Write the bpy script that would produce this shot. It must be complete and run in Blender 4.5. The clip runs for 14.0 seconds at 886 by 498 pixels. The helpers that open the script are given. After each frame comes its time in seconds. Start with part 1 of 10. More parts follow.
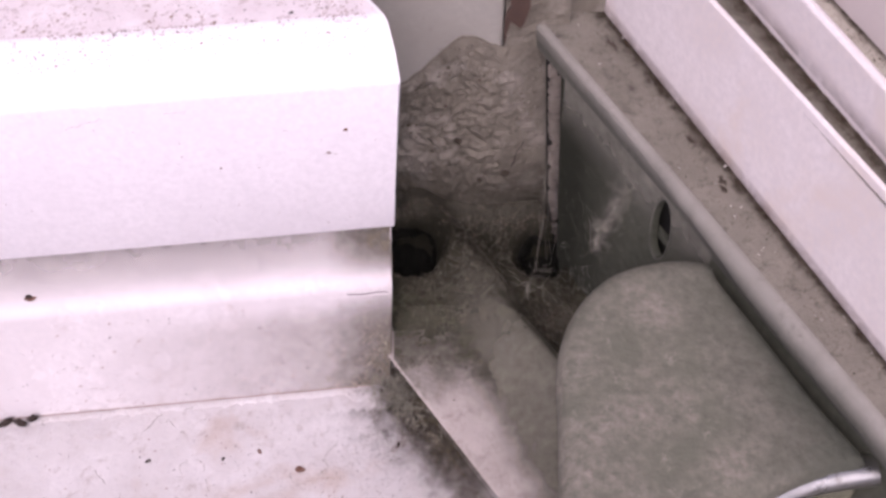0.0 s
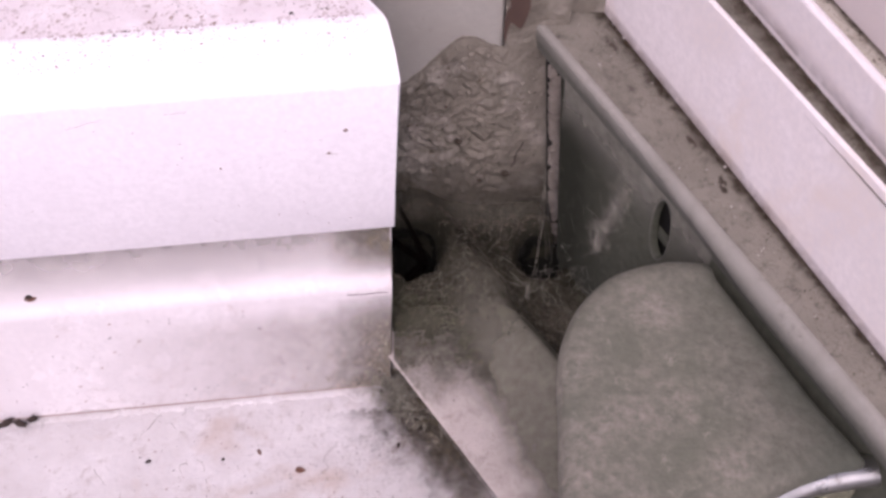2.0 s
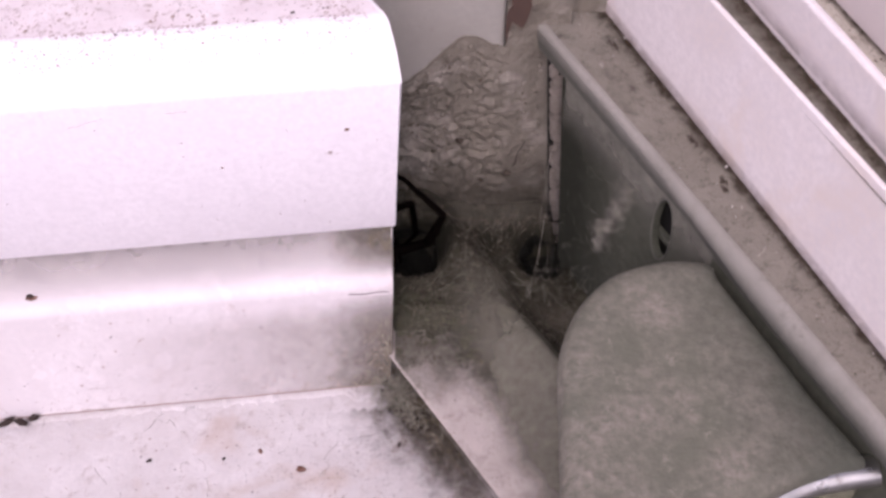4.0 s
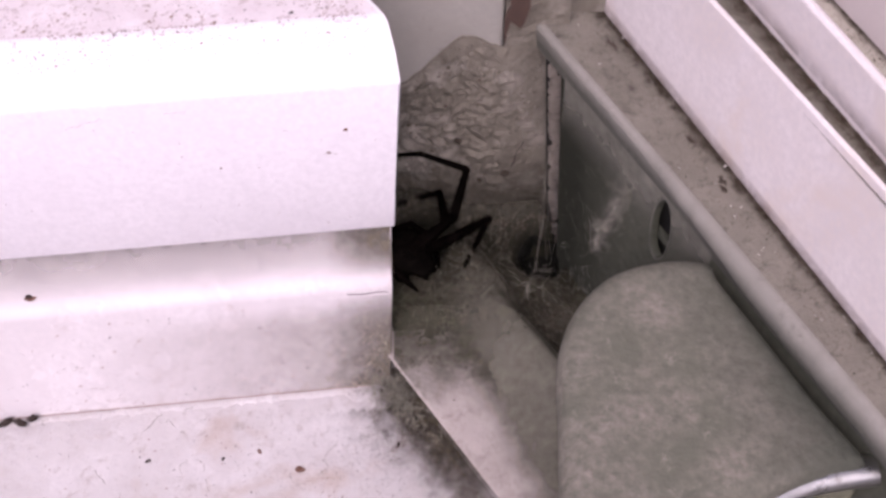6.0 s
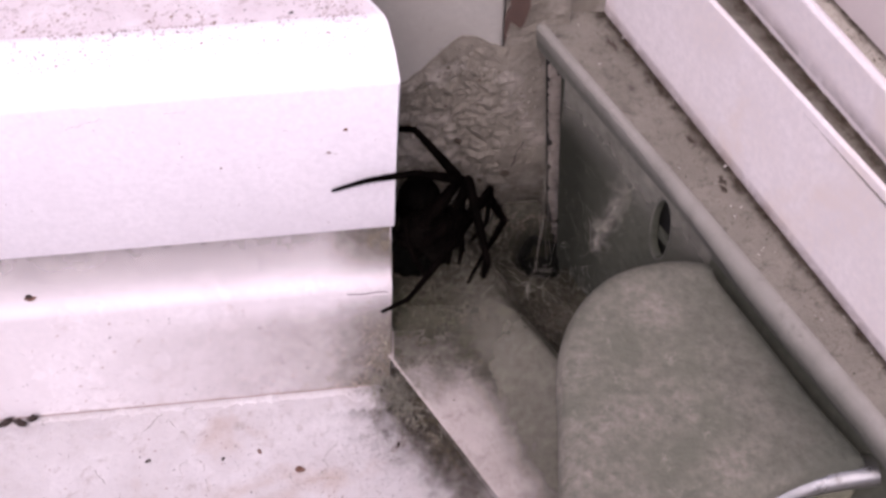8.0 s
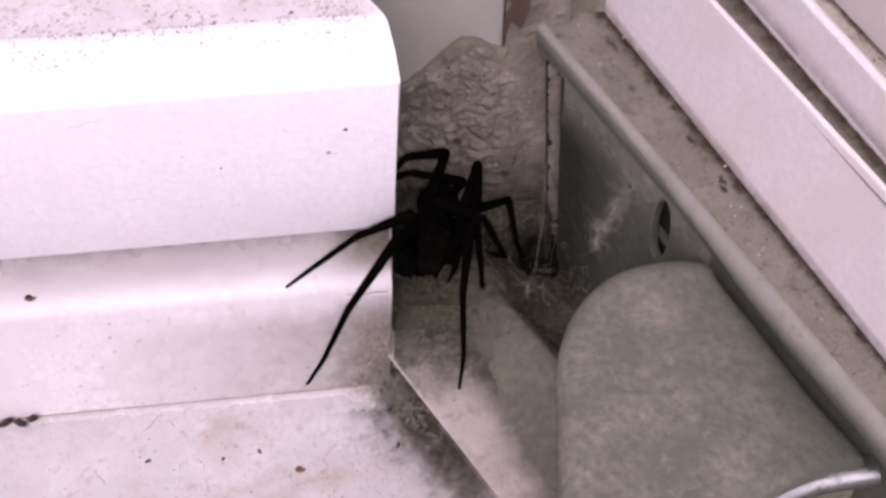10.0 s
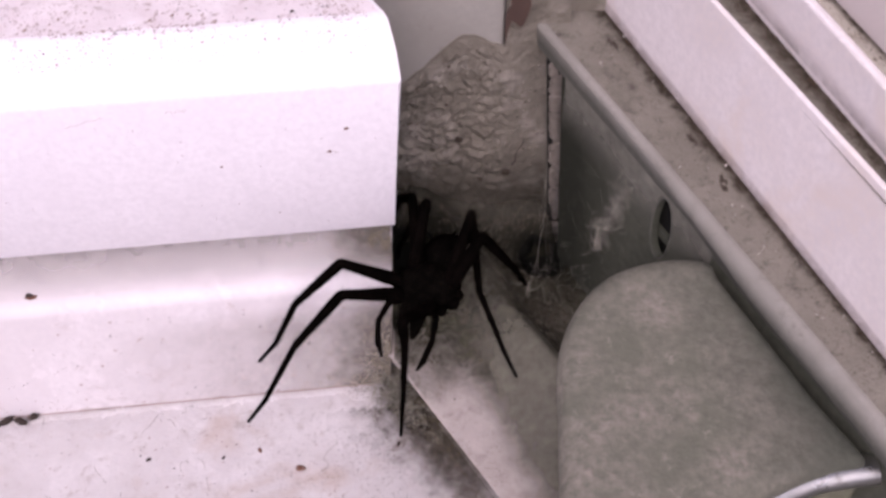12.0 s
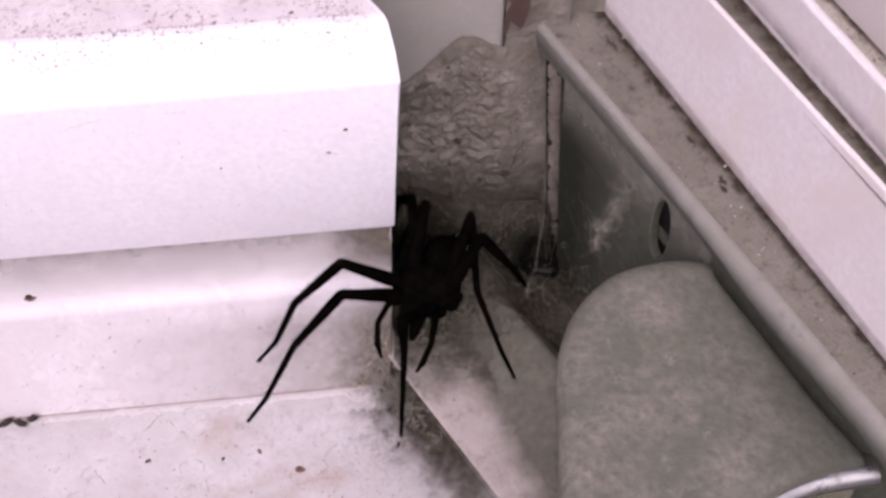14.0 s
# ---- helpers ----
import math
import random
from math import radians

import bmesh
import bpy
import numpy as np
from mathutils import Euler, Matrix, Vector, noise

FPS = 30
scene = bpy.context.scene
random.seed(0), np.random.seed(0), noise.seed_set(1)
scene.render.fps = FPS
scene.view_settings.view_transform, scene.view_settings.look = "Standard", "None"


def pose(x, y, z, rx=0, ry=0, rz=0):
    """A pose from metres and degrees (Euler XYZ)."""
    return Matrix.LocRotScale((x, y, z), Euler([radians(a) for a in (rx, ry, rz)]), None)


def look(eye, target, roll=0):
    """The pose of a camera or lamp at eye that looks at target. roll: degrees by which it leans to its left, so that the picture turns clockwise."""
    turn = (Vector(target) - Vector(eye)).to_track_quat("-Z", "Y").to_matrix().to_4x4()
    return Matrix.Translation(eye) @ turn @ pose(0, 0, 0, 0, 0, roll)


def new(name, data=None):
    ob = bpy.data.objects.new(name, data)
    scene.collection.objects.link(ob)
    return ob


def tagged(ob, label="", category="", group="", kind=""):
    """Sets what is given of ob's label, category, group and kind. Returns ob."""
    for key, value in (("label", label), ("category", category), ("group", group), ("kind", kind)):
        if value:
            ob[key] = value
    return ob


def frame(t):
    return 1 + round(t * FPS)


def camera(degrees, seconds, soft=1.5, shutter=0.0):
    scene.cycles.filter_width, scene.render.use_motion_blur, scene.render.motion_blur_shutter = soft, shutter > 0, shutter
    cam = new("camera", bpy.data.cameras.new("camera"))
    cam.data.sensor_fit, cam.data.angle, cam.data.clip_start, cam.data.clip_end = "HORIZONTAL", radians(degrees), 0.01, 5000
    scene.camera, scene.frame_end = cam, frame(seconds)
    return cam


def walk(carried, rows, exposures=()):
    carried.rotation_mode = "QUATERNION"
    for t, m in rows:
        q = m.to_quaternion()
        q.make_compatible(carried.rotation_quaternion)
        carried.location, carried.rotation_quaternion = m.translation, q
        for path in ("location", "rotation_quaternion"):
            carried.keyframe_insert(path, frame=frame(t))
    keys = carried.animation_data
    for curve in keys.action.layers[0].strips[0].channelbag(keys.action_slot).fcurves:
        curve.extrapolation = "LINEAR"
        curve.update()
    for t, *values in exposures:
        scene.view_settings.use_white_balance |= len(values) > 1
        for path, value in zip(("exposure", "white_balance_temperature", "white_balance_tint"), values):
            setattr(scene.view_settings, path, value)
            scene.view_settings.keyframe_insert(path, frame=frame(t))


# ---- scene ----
MM = 0.001
cam = camera(40, 14.0, soft=3.0, shutter=0.5)
EYE = (0.0, -0.125, 0.160)
# a camera propped up by a window corner: it stands still but for a slight tremor
TREMOR = [(0, 0, 0), (1, 0, 0.3), (2, 0, 1), (2.5, 0.3, 1), (3, 2, 0), (5.5, 1.5, 0), (6, 0, 0), (7, 0, -1.3), (7.5, 0.5, -1),
          (8, 0, 0), (10.5, 0, 0), (11, 0, -0.5), (11.5, 1.3, -2), (12, 1, -2), (12.5, 0, -1.5), (13, 0, -1.5), (13.5, 0, -0.8), (14, 0, 0)]
STEP = 0.0943 * MM
walk(cam, [(t, look(EYE, (-dx * STEP, dy * STEP * 0.79, dy * STEP * 0.61))) for t, dx, dy in TREMOR],
     exposures=[(0, -0.13, 5900, 33), (8.2, -0.13, 5900, 33), (10.5, -0.18, 5900, 32), (14, -0.18, 5900, 32)])

# ---- light: a bright hazy sky, the sun veiled, over the shoulder of the camera ----
world = bpy.data.worlds.new("sky")
scene.world = world
world.use_nodes = True
nt = world.node_tree
sky = nt.nodes.new("ShaderNodeTexSky")
sky.sky_type = 'NISHITA'
sky.sun_disc = False
sky.sun_elevation = radians(52)
sky.sun_rotation = radians(187)
sky.air_density, sky.dust_density, sky.ozone_density = 0.6, 8.0, 0.5
nt.links.new(sky.outputs[0], nt.nodes["Background"].inputs[0])
nt.nodes["Background"].inputs[1].default_value = 0.13
sun_data = bpy.data.lights.new("sun", 'SUN')
sun_data.energy, sun_data.angle, sun_data.color = 1.5, radians(60), (1.0, 0.95, 0.9)
sun = new("sun", sun_data)
sun.matrix_world = look((-0.09, -0.72, 0.95), (0, 0, 0))


# ---- materials ----
def surface(name, base, second, rough=0.5, metal=0.0, grain=900, blotch=90, dirt=None, dirt_scale=260, dirt_from=0.58, dirt_to=0.72,
            bump=0.2, bump_scale=1600, bump_depth=0.0002, specular=0.5, stain=None, stain_from=0.6, swirl=0.4, film=None):
    """Two tones in blotches, a fine grain, speckled dirt, and relief, all at the size of the thing.
    film: (colour, way, from, to in mm, ragged): a tone that takes over along a way, as painted shading."""
    m = bpy.data.materials.new(name)
    m.use_nodes = True
    n, l = m.node_tree.nodes, m.node_tree.links
    bsdf = n["Principled BSDF"]
    co = n.new("ShaderNodeTexCoord").outputs["Object"]

    def noisy(scale, detail=5, distort=0.0, rough_=0.6):
        t = n.new("ShaderNodeTexNoise")
        t.inputs["Scale"].default_value, t.inputs["Detail"].default_value = scale, detail
        t.inputs["Distortion"].default_value, t.inputs["Roughness"].default_value = distort, rough_
        l.new(co, t.inputs["Vector"])
        return t.outputs["Fac"]

    def mix(fac, a, b, kind='MIX'):
        x = n.new("ShaderNodeMix")
        x.data_type, x.blend_type = 'RGBA', kind
        l.new(fac, x.inputs[0])
        for value, socket in ((a, x.inputs[6]), (b, x.inputs[7])):
            if isinstance(value, tuple):
                socket.default_value = (*value, 1)
            else:
                l.new(value, socket)
        return x.outputs[2]

    def step(value, lo, hi):
        r = n.new("ShaderNodeMapRange")
        r.inputs["From Min"].default_value, r.inputs["From Max"].default_value = lo, hi
        l.new(value, r.inputs["Value"])
        return r.outputs["Result"]

    col = mix(step(noisy(blotch, 6, swirl), 0.38, 0.64), base, second)
    col = mix(step(noisy(grain, 3), 0.35, 0.75), col, tuple(0.88 * x for x in base))
    if stain:
        col = mix(step(noisy(blotch * 0.6, 7, 2 * swirl), stain_from, stain_from + 0.16), col, stain)
    if dirt:
        col = mix(step(noisy(dirt_scale, 8, 0.3, 0.75), dirt_from, dirt_to), col, dirt)
    if film:
        tone, way, lo, hi, ragged = film
        along = n.new("ShaderNodeVectorMath")
        along.operation = 'DOT_PRODUCT'
        along.inputs[1].default_value = way
        l.new(co, along.inputs[0])
        torn = n.new("ShaderNodeMath")
        torn.operation = 'MULTIPLY_ADD'
        torn.inputs[1].default_value = ragged * MM
        l.new(noisy(blotch * 1.5, 6), torn.inputs[0])
        l.new(along.outputs["Value"], torn.inputs[2])
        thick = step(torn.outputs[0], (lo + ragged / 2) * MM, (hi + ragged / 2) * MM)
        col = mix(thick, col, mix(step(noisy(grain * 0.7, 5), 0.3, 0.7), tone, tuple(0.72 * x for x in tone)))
    l.new(col, bsdf.inputs["Base Color"])
    r = step(noisy(blotch * 2, 5), 0.2, 0.8)
    rr = n.new("ShaderNodeMapRange")
    rr.inputs["To Min"].default_value, rr.inputs["To Max"].default_value = max(0.05, rough - 0.12), min(1, rough + 0.12)
    l.new(r, rr.inputs["Value"])
    l.new(rr.outputs[0], bsdf.inputs["Roughness"])
    bsdf.inputs["Metallic"].default_value = metal
    bsdf.inputs["Specular IOR Level"].default_value = specular
    b = n.new("ShaderNodeBump")
    b.inputs["Strength"].default_value, b.inputs["Distance"].default_value = bump, bump_depth
    l.new(noisy(bump_scale, 6), b.inputs["Height"])
    l.new(b.outputs["Normal"], bsdf.inputs["Normal"])
    return m


def plain(name, col, rough=0.6, metal=0.0, specular=0.5):
    m = bpy.data.materials.new(name)
    m.use_nodes = True
    bsdf = m.node_tree.nodes["Principled BSDF"]
    bsdf.inputs["Base Color"].default_value = (*col, 1)
    bsdf.inputs["Roughness"].default_value, bsdf.inputs["Metallic"].default_value = rough, metal
    bsdf.inputs["Specular IOR Level"].default_value = specular
    return m


PVC = surface("white_pvc", (0.785, 0.762, 0.785), (0.745, 0.722, 0.744), 0.38, dirt=(0.45, 0.38, 0.34), dirt_scale=420, dirt_from=0.70, dirt_to=0.80, bump=0.12)
PVC_BASE = surface("soiled_white_pvc", (0.66, 0.63, 0.63), (0.58, 0.545, 0.54), 0.24, blotch=70, dirt=(0.36, 0.30, 0.265), dirt_scale=220, dirt_from=0.6, dirt_to=0.80, bump=0.18,
                   stain=(0.50, 0.445, 0.42), stain_from=0.58)
PVC_DUSTY = surface("dusty_pvc_top", (0.74, 0.69, 0.70), (0.62, 0.555, 0.565), 0.8, blotch=140, dirt=(0.30, 0.235, 0.215), dirt_scale=700, dirt_from=0.54, dirt_to=0.70, bump=0.6, stain=(0.78, 0.75, 0.76), stain_from=0.55)
SASH = surface("sash_pvc", (0.87, 0.82, 0.81), (0.80, 0.735, 0.70), 0.42, blotch=60, dirt=(0.50, 0.40, 0.34), dirt_scale=240, dirt_from=0.64, dirt_to=0.84, bump=0.12, stain=(0.79, 0.71, 0.65), stain_from=0.52)
SILL = surface("sill_paint", (0.6111, 0.59, 0.5757), (0.485, 0.455, 0.4343), 0.5, blotch=110, dirt=(0.291, 0.24, 0.202), dirt_scale=300, dirt_from=0.55, dirt_to=0.78, bump=0.9, bump_scale=900,
               stain=(0.4268, 0.355, 0.2979), stain_from=0.55, swirl=0.2)
RAIL = surface("grimy_rail", (0.225, 0.208, 0.166), (0.15, 0.138, 0.107), 0.9, blotch=120, dirt=(0.058, 0.050, 0.036), dirt_scale=330, dirt_from=0.54, dirt_to=0.72, bump=0.9, bump_depth=0.0005)
LEDGE = surface("dirty_ledge", (0.412, 0.38, 0.313), (0.294, 0.27, 0.217), 0.9, dirt=(0.137, 0.115, 0.087), dirt_scale=240, dirt_from=0.54, dirt_to=0.7, bump=0.6)
# film: painted shading, highlight-pale on top of the lip, darker underneath
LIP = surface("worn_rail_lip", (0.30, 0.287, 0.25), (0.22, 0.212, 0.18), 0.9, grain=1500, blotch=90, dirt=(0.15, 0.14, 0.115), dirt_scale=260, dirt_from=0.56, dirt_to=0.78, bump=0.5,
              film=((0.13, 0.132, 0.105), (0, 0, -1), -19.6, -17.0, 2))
# near black at the jamb end as painted shade; film lightens it outwards
PLATE = surface("dull_metal_plate", (0.030, 0.033, 0.024), (0.040, 0.043, 0.032), 0.75, specular=0.12, blotch=60, dirt=(0.09, 0.092, 0.07), dirt_scale=150, dirt_from=0.60, dirt_to=0.85, bump=0.3,
                film=((0.105, 0.111, 0.083), (0.427, -0.904, 0), -6, 10, 6))
# mottled by dust; the film paints the right-hand facet's shading beyond the crease
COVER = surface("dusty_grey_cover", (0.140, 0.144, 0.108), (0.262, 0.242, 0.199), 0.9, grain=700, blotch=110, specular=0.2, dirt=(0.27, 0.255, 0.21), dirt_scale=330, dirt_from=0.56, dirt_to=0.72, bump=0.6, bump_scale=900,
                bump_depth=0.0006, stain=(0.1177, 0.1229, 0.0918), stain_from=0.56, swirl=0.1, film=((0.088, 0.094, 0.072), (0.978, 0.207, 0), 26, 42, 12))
SKIRT = surface("furred_skirt", (0.172, 0.175, 0.122), (0.121, 0.122, 0.0838), 0.95, specular=0.1, blotch=150, dirt=(0.233, 0.232, 0.166), dirt_scale=120, dirt_from=0.5, dirt_to=0.75, bump=0.8, bump_depth=0.0006)
STEEL = surface("bright_steel", (0.55, 0.55, 0.52), (0.40, 0.40, 0.38), 0.30, metal=1.0, dirt=(0.2, 0.19, 0.16), dirt_scale=200, dirt_from=0.58, dirt_to=0.7, bump=0.15)
CRUST = surface("web_crust", (0.215, 0.197, 0.158), (0.135, 0.123, 0.096), 0.97, specular=0.1, blotch=200, dirt=(0.075, 0.064, 0.045), dirt_scale=210, dirt_from=0.59, dirt_to=0.72, bump=0.7, bump_scale=900, bump_depth=0.0005,
                stain=(0.31, 0.288, 0.243), stain_from=0.52, swirl=0.0)
# film: the recess's shade painted in, felt darker towards the back
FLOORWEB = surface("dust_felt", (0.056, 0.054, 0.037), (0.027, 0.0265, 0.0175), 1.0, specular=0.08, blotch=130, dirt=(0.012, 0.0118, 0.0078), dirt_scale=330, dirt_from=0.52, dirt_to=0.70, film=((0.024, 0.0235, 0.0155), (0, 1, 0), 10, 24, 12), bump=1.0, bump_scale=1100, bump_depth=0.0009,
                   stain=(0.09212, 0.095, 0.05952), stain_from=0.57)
RIDGE = surface("webbed_ridge", (0.1184, 0.126, 0.081), (0.07435, 0.079, 0.05013), 0.95, specular=0.1, blotch=150, dirt=(0.157, 0.167, 0.1097), dirt_scale=120, dirt_from=0.5, dirt_to=0.75, bump=0.8, bump_depth=0.0006)
TRACK = surface("worn_track_paint", (0.46, 0.415, 0.378), (0.37, 0.33, 0.295), 0.65, blotch=140, dirt=(0.1848, 0.1561, 0.1242), dirt_scale=240, dirt_from=0.52, dirt_to=0.76, bump=0.6, stain=(0.2541, 0.2171, 0.1808), stain_from=0.54)
WALL = surface("post_paint", (0.407, 0.395, 0.347), (0.349, 0.335, 0.293), 0.7, dirt=(0.233, 0.21, 0.171), dirt_scale=200, dirt_from=0.62, dirt_to=0.8, bump=0.4)
SASH_DULL = surface("weathered_sash_pvc", (0.60, 0.545, 0.52), (0.52, 0.47, 0.445), 0.6, blotch=60, dirt=(0.36, 0.30, 0.26), dirt_scale=200, dirt_from=0.6, dirt_to=0.8, bump=0.2)
RIM_GREY = plain("grey_shadow_rim", (0.165, 0.150, 0.118), 1.0, specular=0.1)
# near-black paint for the shade of cavities, put on solid parts
CAVITY_SHADE = plain("cavity_shade", (0.02, 0.02, 0.018), 0.95, specular=0.1)
RUST = surface("brown_flaked_paint", (0.085, 0.05, 0.035), (0.055, 0.034, 0.026), 0.85, bump=0.8)
RUBBER = surface("grey_seal", (0.23, 0.206, 0.172), (0.13, 0.116, 0.094), 0.9, specular=0.15, blotch=260, dirt=(0.05, 0.044, 0.035), dirt_scale=420, dirt_from=0.56, dirt_to=0.70, bump=0.8)
SPECK = plain("dark_dirt", (0.045, 0.034, 0.028), 0.95, specular=0.2)
SPECK_SOOT = plain("black_dirt", (0.014, 0.012, 0.009), 1.0, specular=0.05)
SPECK_BROWN = plain("brown_dirt", (0.16, 0.085, 0.06), 0.95, specular=0.2)
SPECK_PALE = plain("pale_grit", (0.75, 0.72, 0.66), 0.8)
SPECK_FELT = plain("dull_felt_grit", (0.14, 0.118, 0.09), 1.0, specular=0.1)
SPECK_TAN = plain("tan_dirt", (0.33, 0.26, 0.225), 0.95, specular=0.2)
SPECK_FOOT = plain("grey_tan_dirt", (0.291, 0.265, 0.216), 0.95, specular=0.2)
SPECK_DEEP = plain("deep_brown_dirt", (0.06, 0.048, 0.036), 0.95, specular=0.2)
SPECK_ASH = plain("ash_dirt", (0.165, 0.157, 0.12), 0.95, specular=0.2)
SPECK_GREY = plain("grey_brown_dirt", (0.097, 0.082, 0.0594), 0.95, specular=0.2)
SILK_DULL = plain("dull_silk", (0.184, 0.175, 0.135), 0.9, specular=0.2)
SILK_PALE = plain("pale_silk", (0.407, 0.39, 0.315), 0.85, specular=0.3)
# funnel web coloured almost black: the shade inside the holes is painted in
TUNNEL = surface("tunnel_web_shade", (0.008, 0.0082, 0.006), (0.004, 0.0042, 0.003), 1.0, specular=0.1, dirt=(0.006, 0.006, 0.005), dirt_scale=400, dirt_from=0.5, dirt_to=0.7, bump=1.0, bump_scale=1500, bump_depth=0.0006)
DRIFT = surface("loose_dirt", (0.05, 0.043, 0.031), (0.03, 0.025, 0.018), 1.0, specular=0.08, blotch=160, dirt=(0.02, 0.018, 0.013), dirt_scale=400, dirt_from=0.5, dirt_to=0.7, bump=1.0, bump_scale=1800, bump_depth=0.0004)
SILK = plain("grey_silk", (0.33, 0.32, 0.257), 0.8, specular=0.3)
CARAPACE = surface("carapace", (0.0018, 0.0016, 0.0013), (0.006, 0.005, 0.004), 0.8, specular=0.0, grain=3000, blotch=600, bump=0.4, bump_scale=5000)
ABDOMEN = surface("abdomen_hair", (0.0014, 0.0012, 0.001), (0.005, 0.0043, 0.0034), 1.0, specular=0.0, grain=3000, blotch=500, bump=0.8, bump_scale=5000)
LEGSKIN = surface("leg_bristle", (0.0014, 0.0012, 0.001), (0.0045, 0.0034, 0.0028), 0.95, specular=0.0, grain=3000, blotch=400, bump=0.6, bump_scale=5000)
EARTH = surface("ground_paving", (0.24, 0.23, 0.21), (0.18, 0.17, 0.16), 0.9, grain=40, blotch=3, bump_scale=60, bump_depth=0.004)


def veil(name, col, axis, lo, hi, most, scale=260, flip=False, least=0.25, more=(), ragged=0.0):
    """Thin web, dust and painted shade that let what lies under show through, thinning out along one axis of the sheet.
    """
    m = bpy.data.materials.new(name)
    m.use_nodes = True
    n, l = m.node_tree.nodes, m.node_tree.links
    bsdf, out = n["Principled BSDF"], n["Material Output"]
    bsdf.inputs["Base Color"].default_value, bsdf.inputs["Roughness"].default_value = (*col, 1), 1.0
    bsdf.inputs["Specular IOR Level"].default_value = 0.1
    co = n.new("ShaderNodeTexCoord")
    sep = n.new("ShaderNodeSeparateXYZ")
    l.new(co.outputs["UV"], sep.inputs[0])
    tex = n.new("ShaderNodeTexNoise")
    tex.inputs["Scale"].default_value, tex.inputs["Detail"].default_value, tex.inputs["Roughness"].default_value = scale, 7, 0.7
    l.new(co.outputs["Object"], tex.inputs["Vector"])
    patch = n.new("ShaderNodeMapRange")
    patch.inputs["From Min"].default_value, patch.inputs["From Max"].default_value = 0.36, 0.66
    patch.inputs["To Min"].default_value, patch.inputs["To Max"].default_value = least * most, most
    l.new(tex.outputs["Fac"], patch.inputs["Value"])
    amount = patch.outputs["Result"]
    for ax, a, b, turn in ((axis, lo, hi, flip),) + tuple(more):
        tear = n.new("ShaderNodeMath")
        tear.operation = 'MULTIPLY_ADD'
        tear.inputs[1].default_value = ragged
        l.new(tex.outputs["Fac"], tear.inputs[0])
        l.new(sep.outputs[ax], tear.inputs[2])
        ramp_ = n.new("ShaderNodeMapRange")
        ramp_.interpolation_type = 'SMOOTHSTEP'
        ramp_.inputs["From Min"].default_value, ramp_.inputs["From Max"].default_value = a + ragged * 0.5, b + ragged * 0.5
        if turn:
            ramp_.inputs["To Min"].default_value, ramp_.inputs["To Max"].default_value = 1.0, 0.0
        l.new(tear.outputs[0], ramp_.inputs["Value"])
        mul = n.new("ShaderNodeMath")
        mul.operation = 'MULTIPLY'
        l.new(ramp_.outputs["Result"], mul.inputs[0])
        l.new(amount, mul.inputs[1])
        amount = mul.outputs[0]
    tint = n.new("ShaderNodeMix")
    tint.data_type = 'RGBA'
    fine = n.new("ShaderNodeTexNoise")
    fine.inputs["Scale"].default_value, fine.inputs["Detail"].default_value = scale * 2.3, 6
    l.new(co.outputs["Object"], fine.inputs["Vector"])
    l.new(fine.outputs["Fac"], tint.inputs[0])
    tint.inputs[6].default_value, tint.inputs[7].default_value = (*(0.55 * x for x in col), 1), (*(1.45 * x for x in col), 1)
    l.new(tint.outputs[2], bsdf.inputs["Base Color"])
    bump = n.new("ShaderNodeBump")
    bump.inputs["Strength"].default_value, bump.inputs["Distance"].default_value = 0.5, 0.0004
    l.new(fine.outputs["Fac"], bump.inputs["Height"])
    l.new(bump.outputs["Normal"], bsdf.inputs["Normal"])
    clear = n.new("ShaderNodeBsdfTransparent")
    mix = n.new("ShaderNodeMixShader")
    l.new(amount, mix.inputs[0])
    l.new(clear.outputs[0], mix.inputs[1])
    l.new(bsdf.outputs[0], mix.inputs[2])
    l.new(mix.outputs[0], out.inputs["Surface"])
    return m


# web and soil that also paint the foot's shade towards the corner
VEIL_FOOT = veil("web_shade_veil_foot", (0.17, 0.152, 0.114), 0, 0.35, 1.0, 0.95, 300, least=0.6, more=((1, 0.25, 1.35, True),), ragged=0.45)
VEIL_SOIL = veil("soil_shade_veil_foot", (0.384, 0.352, 0.322), 0, 0.0, 1.0, 0.5, 240, least=0.75, more=((1, 0.7, 1.0, True),), ragged=0.25)
# paints the shade at the corner end of the frame's hollow
VEIL_HOLLOW = veil("shade_veil_hollow", (0.17, 0.152, 0.112), 0, 0.45, 1.0, 0.95, 420, least=0.6, more=((1, 0.3, 1.0, True),), ragged=0.3)
VEIL_TRACK = veil("dust_veil_track", (0.0799, 0.079, 0.05208), 1, 0.1, 0.72, 1.0, 170, least=0.45, ragged=0.5)
# sill dust that also paints the shade near the corner
VEIL_SILL = veil("dust_shade_veil_sill", (0.075, 0.065, 0.047), 0, 0.35, 1.0, 0.9, 260, least=0.4, more=((1, 0.1, 0.95, False),), ragged=0.5)
# dust and the occluded foot of the crust, its shade painted in
VEIL_CRUST = veil("dust_shade_veil_crust", (0.052, 0.048, 0.035), 1, 0.1, 0.85, 0.9, 130, True, least=0.5, ragged=0.5)
VEIL_BACK = veil("settled_dust", (0.092, 0.087, 0.064), 1, 0.1, 0.6, 0.85, 180, least=0.55, ragged=0.6)
VEIL_GULLY = veil("gully_dust", (0.115, 0.104, 0.076), 0, 0.0, 0.45, 0.75, 190, least=0.3, more=((1, 0.0, 0.3, False), (1, 0.65, 1.0, True)), ragged=0.5)
VEIL_MAT = veil("matted_web", (0.178, 0.172, 0.132), 0, 0.05, 0.4, 1.0, 260, least=0.75, more=((1, 0.58, 0.96, True),), ragged=0.22)
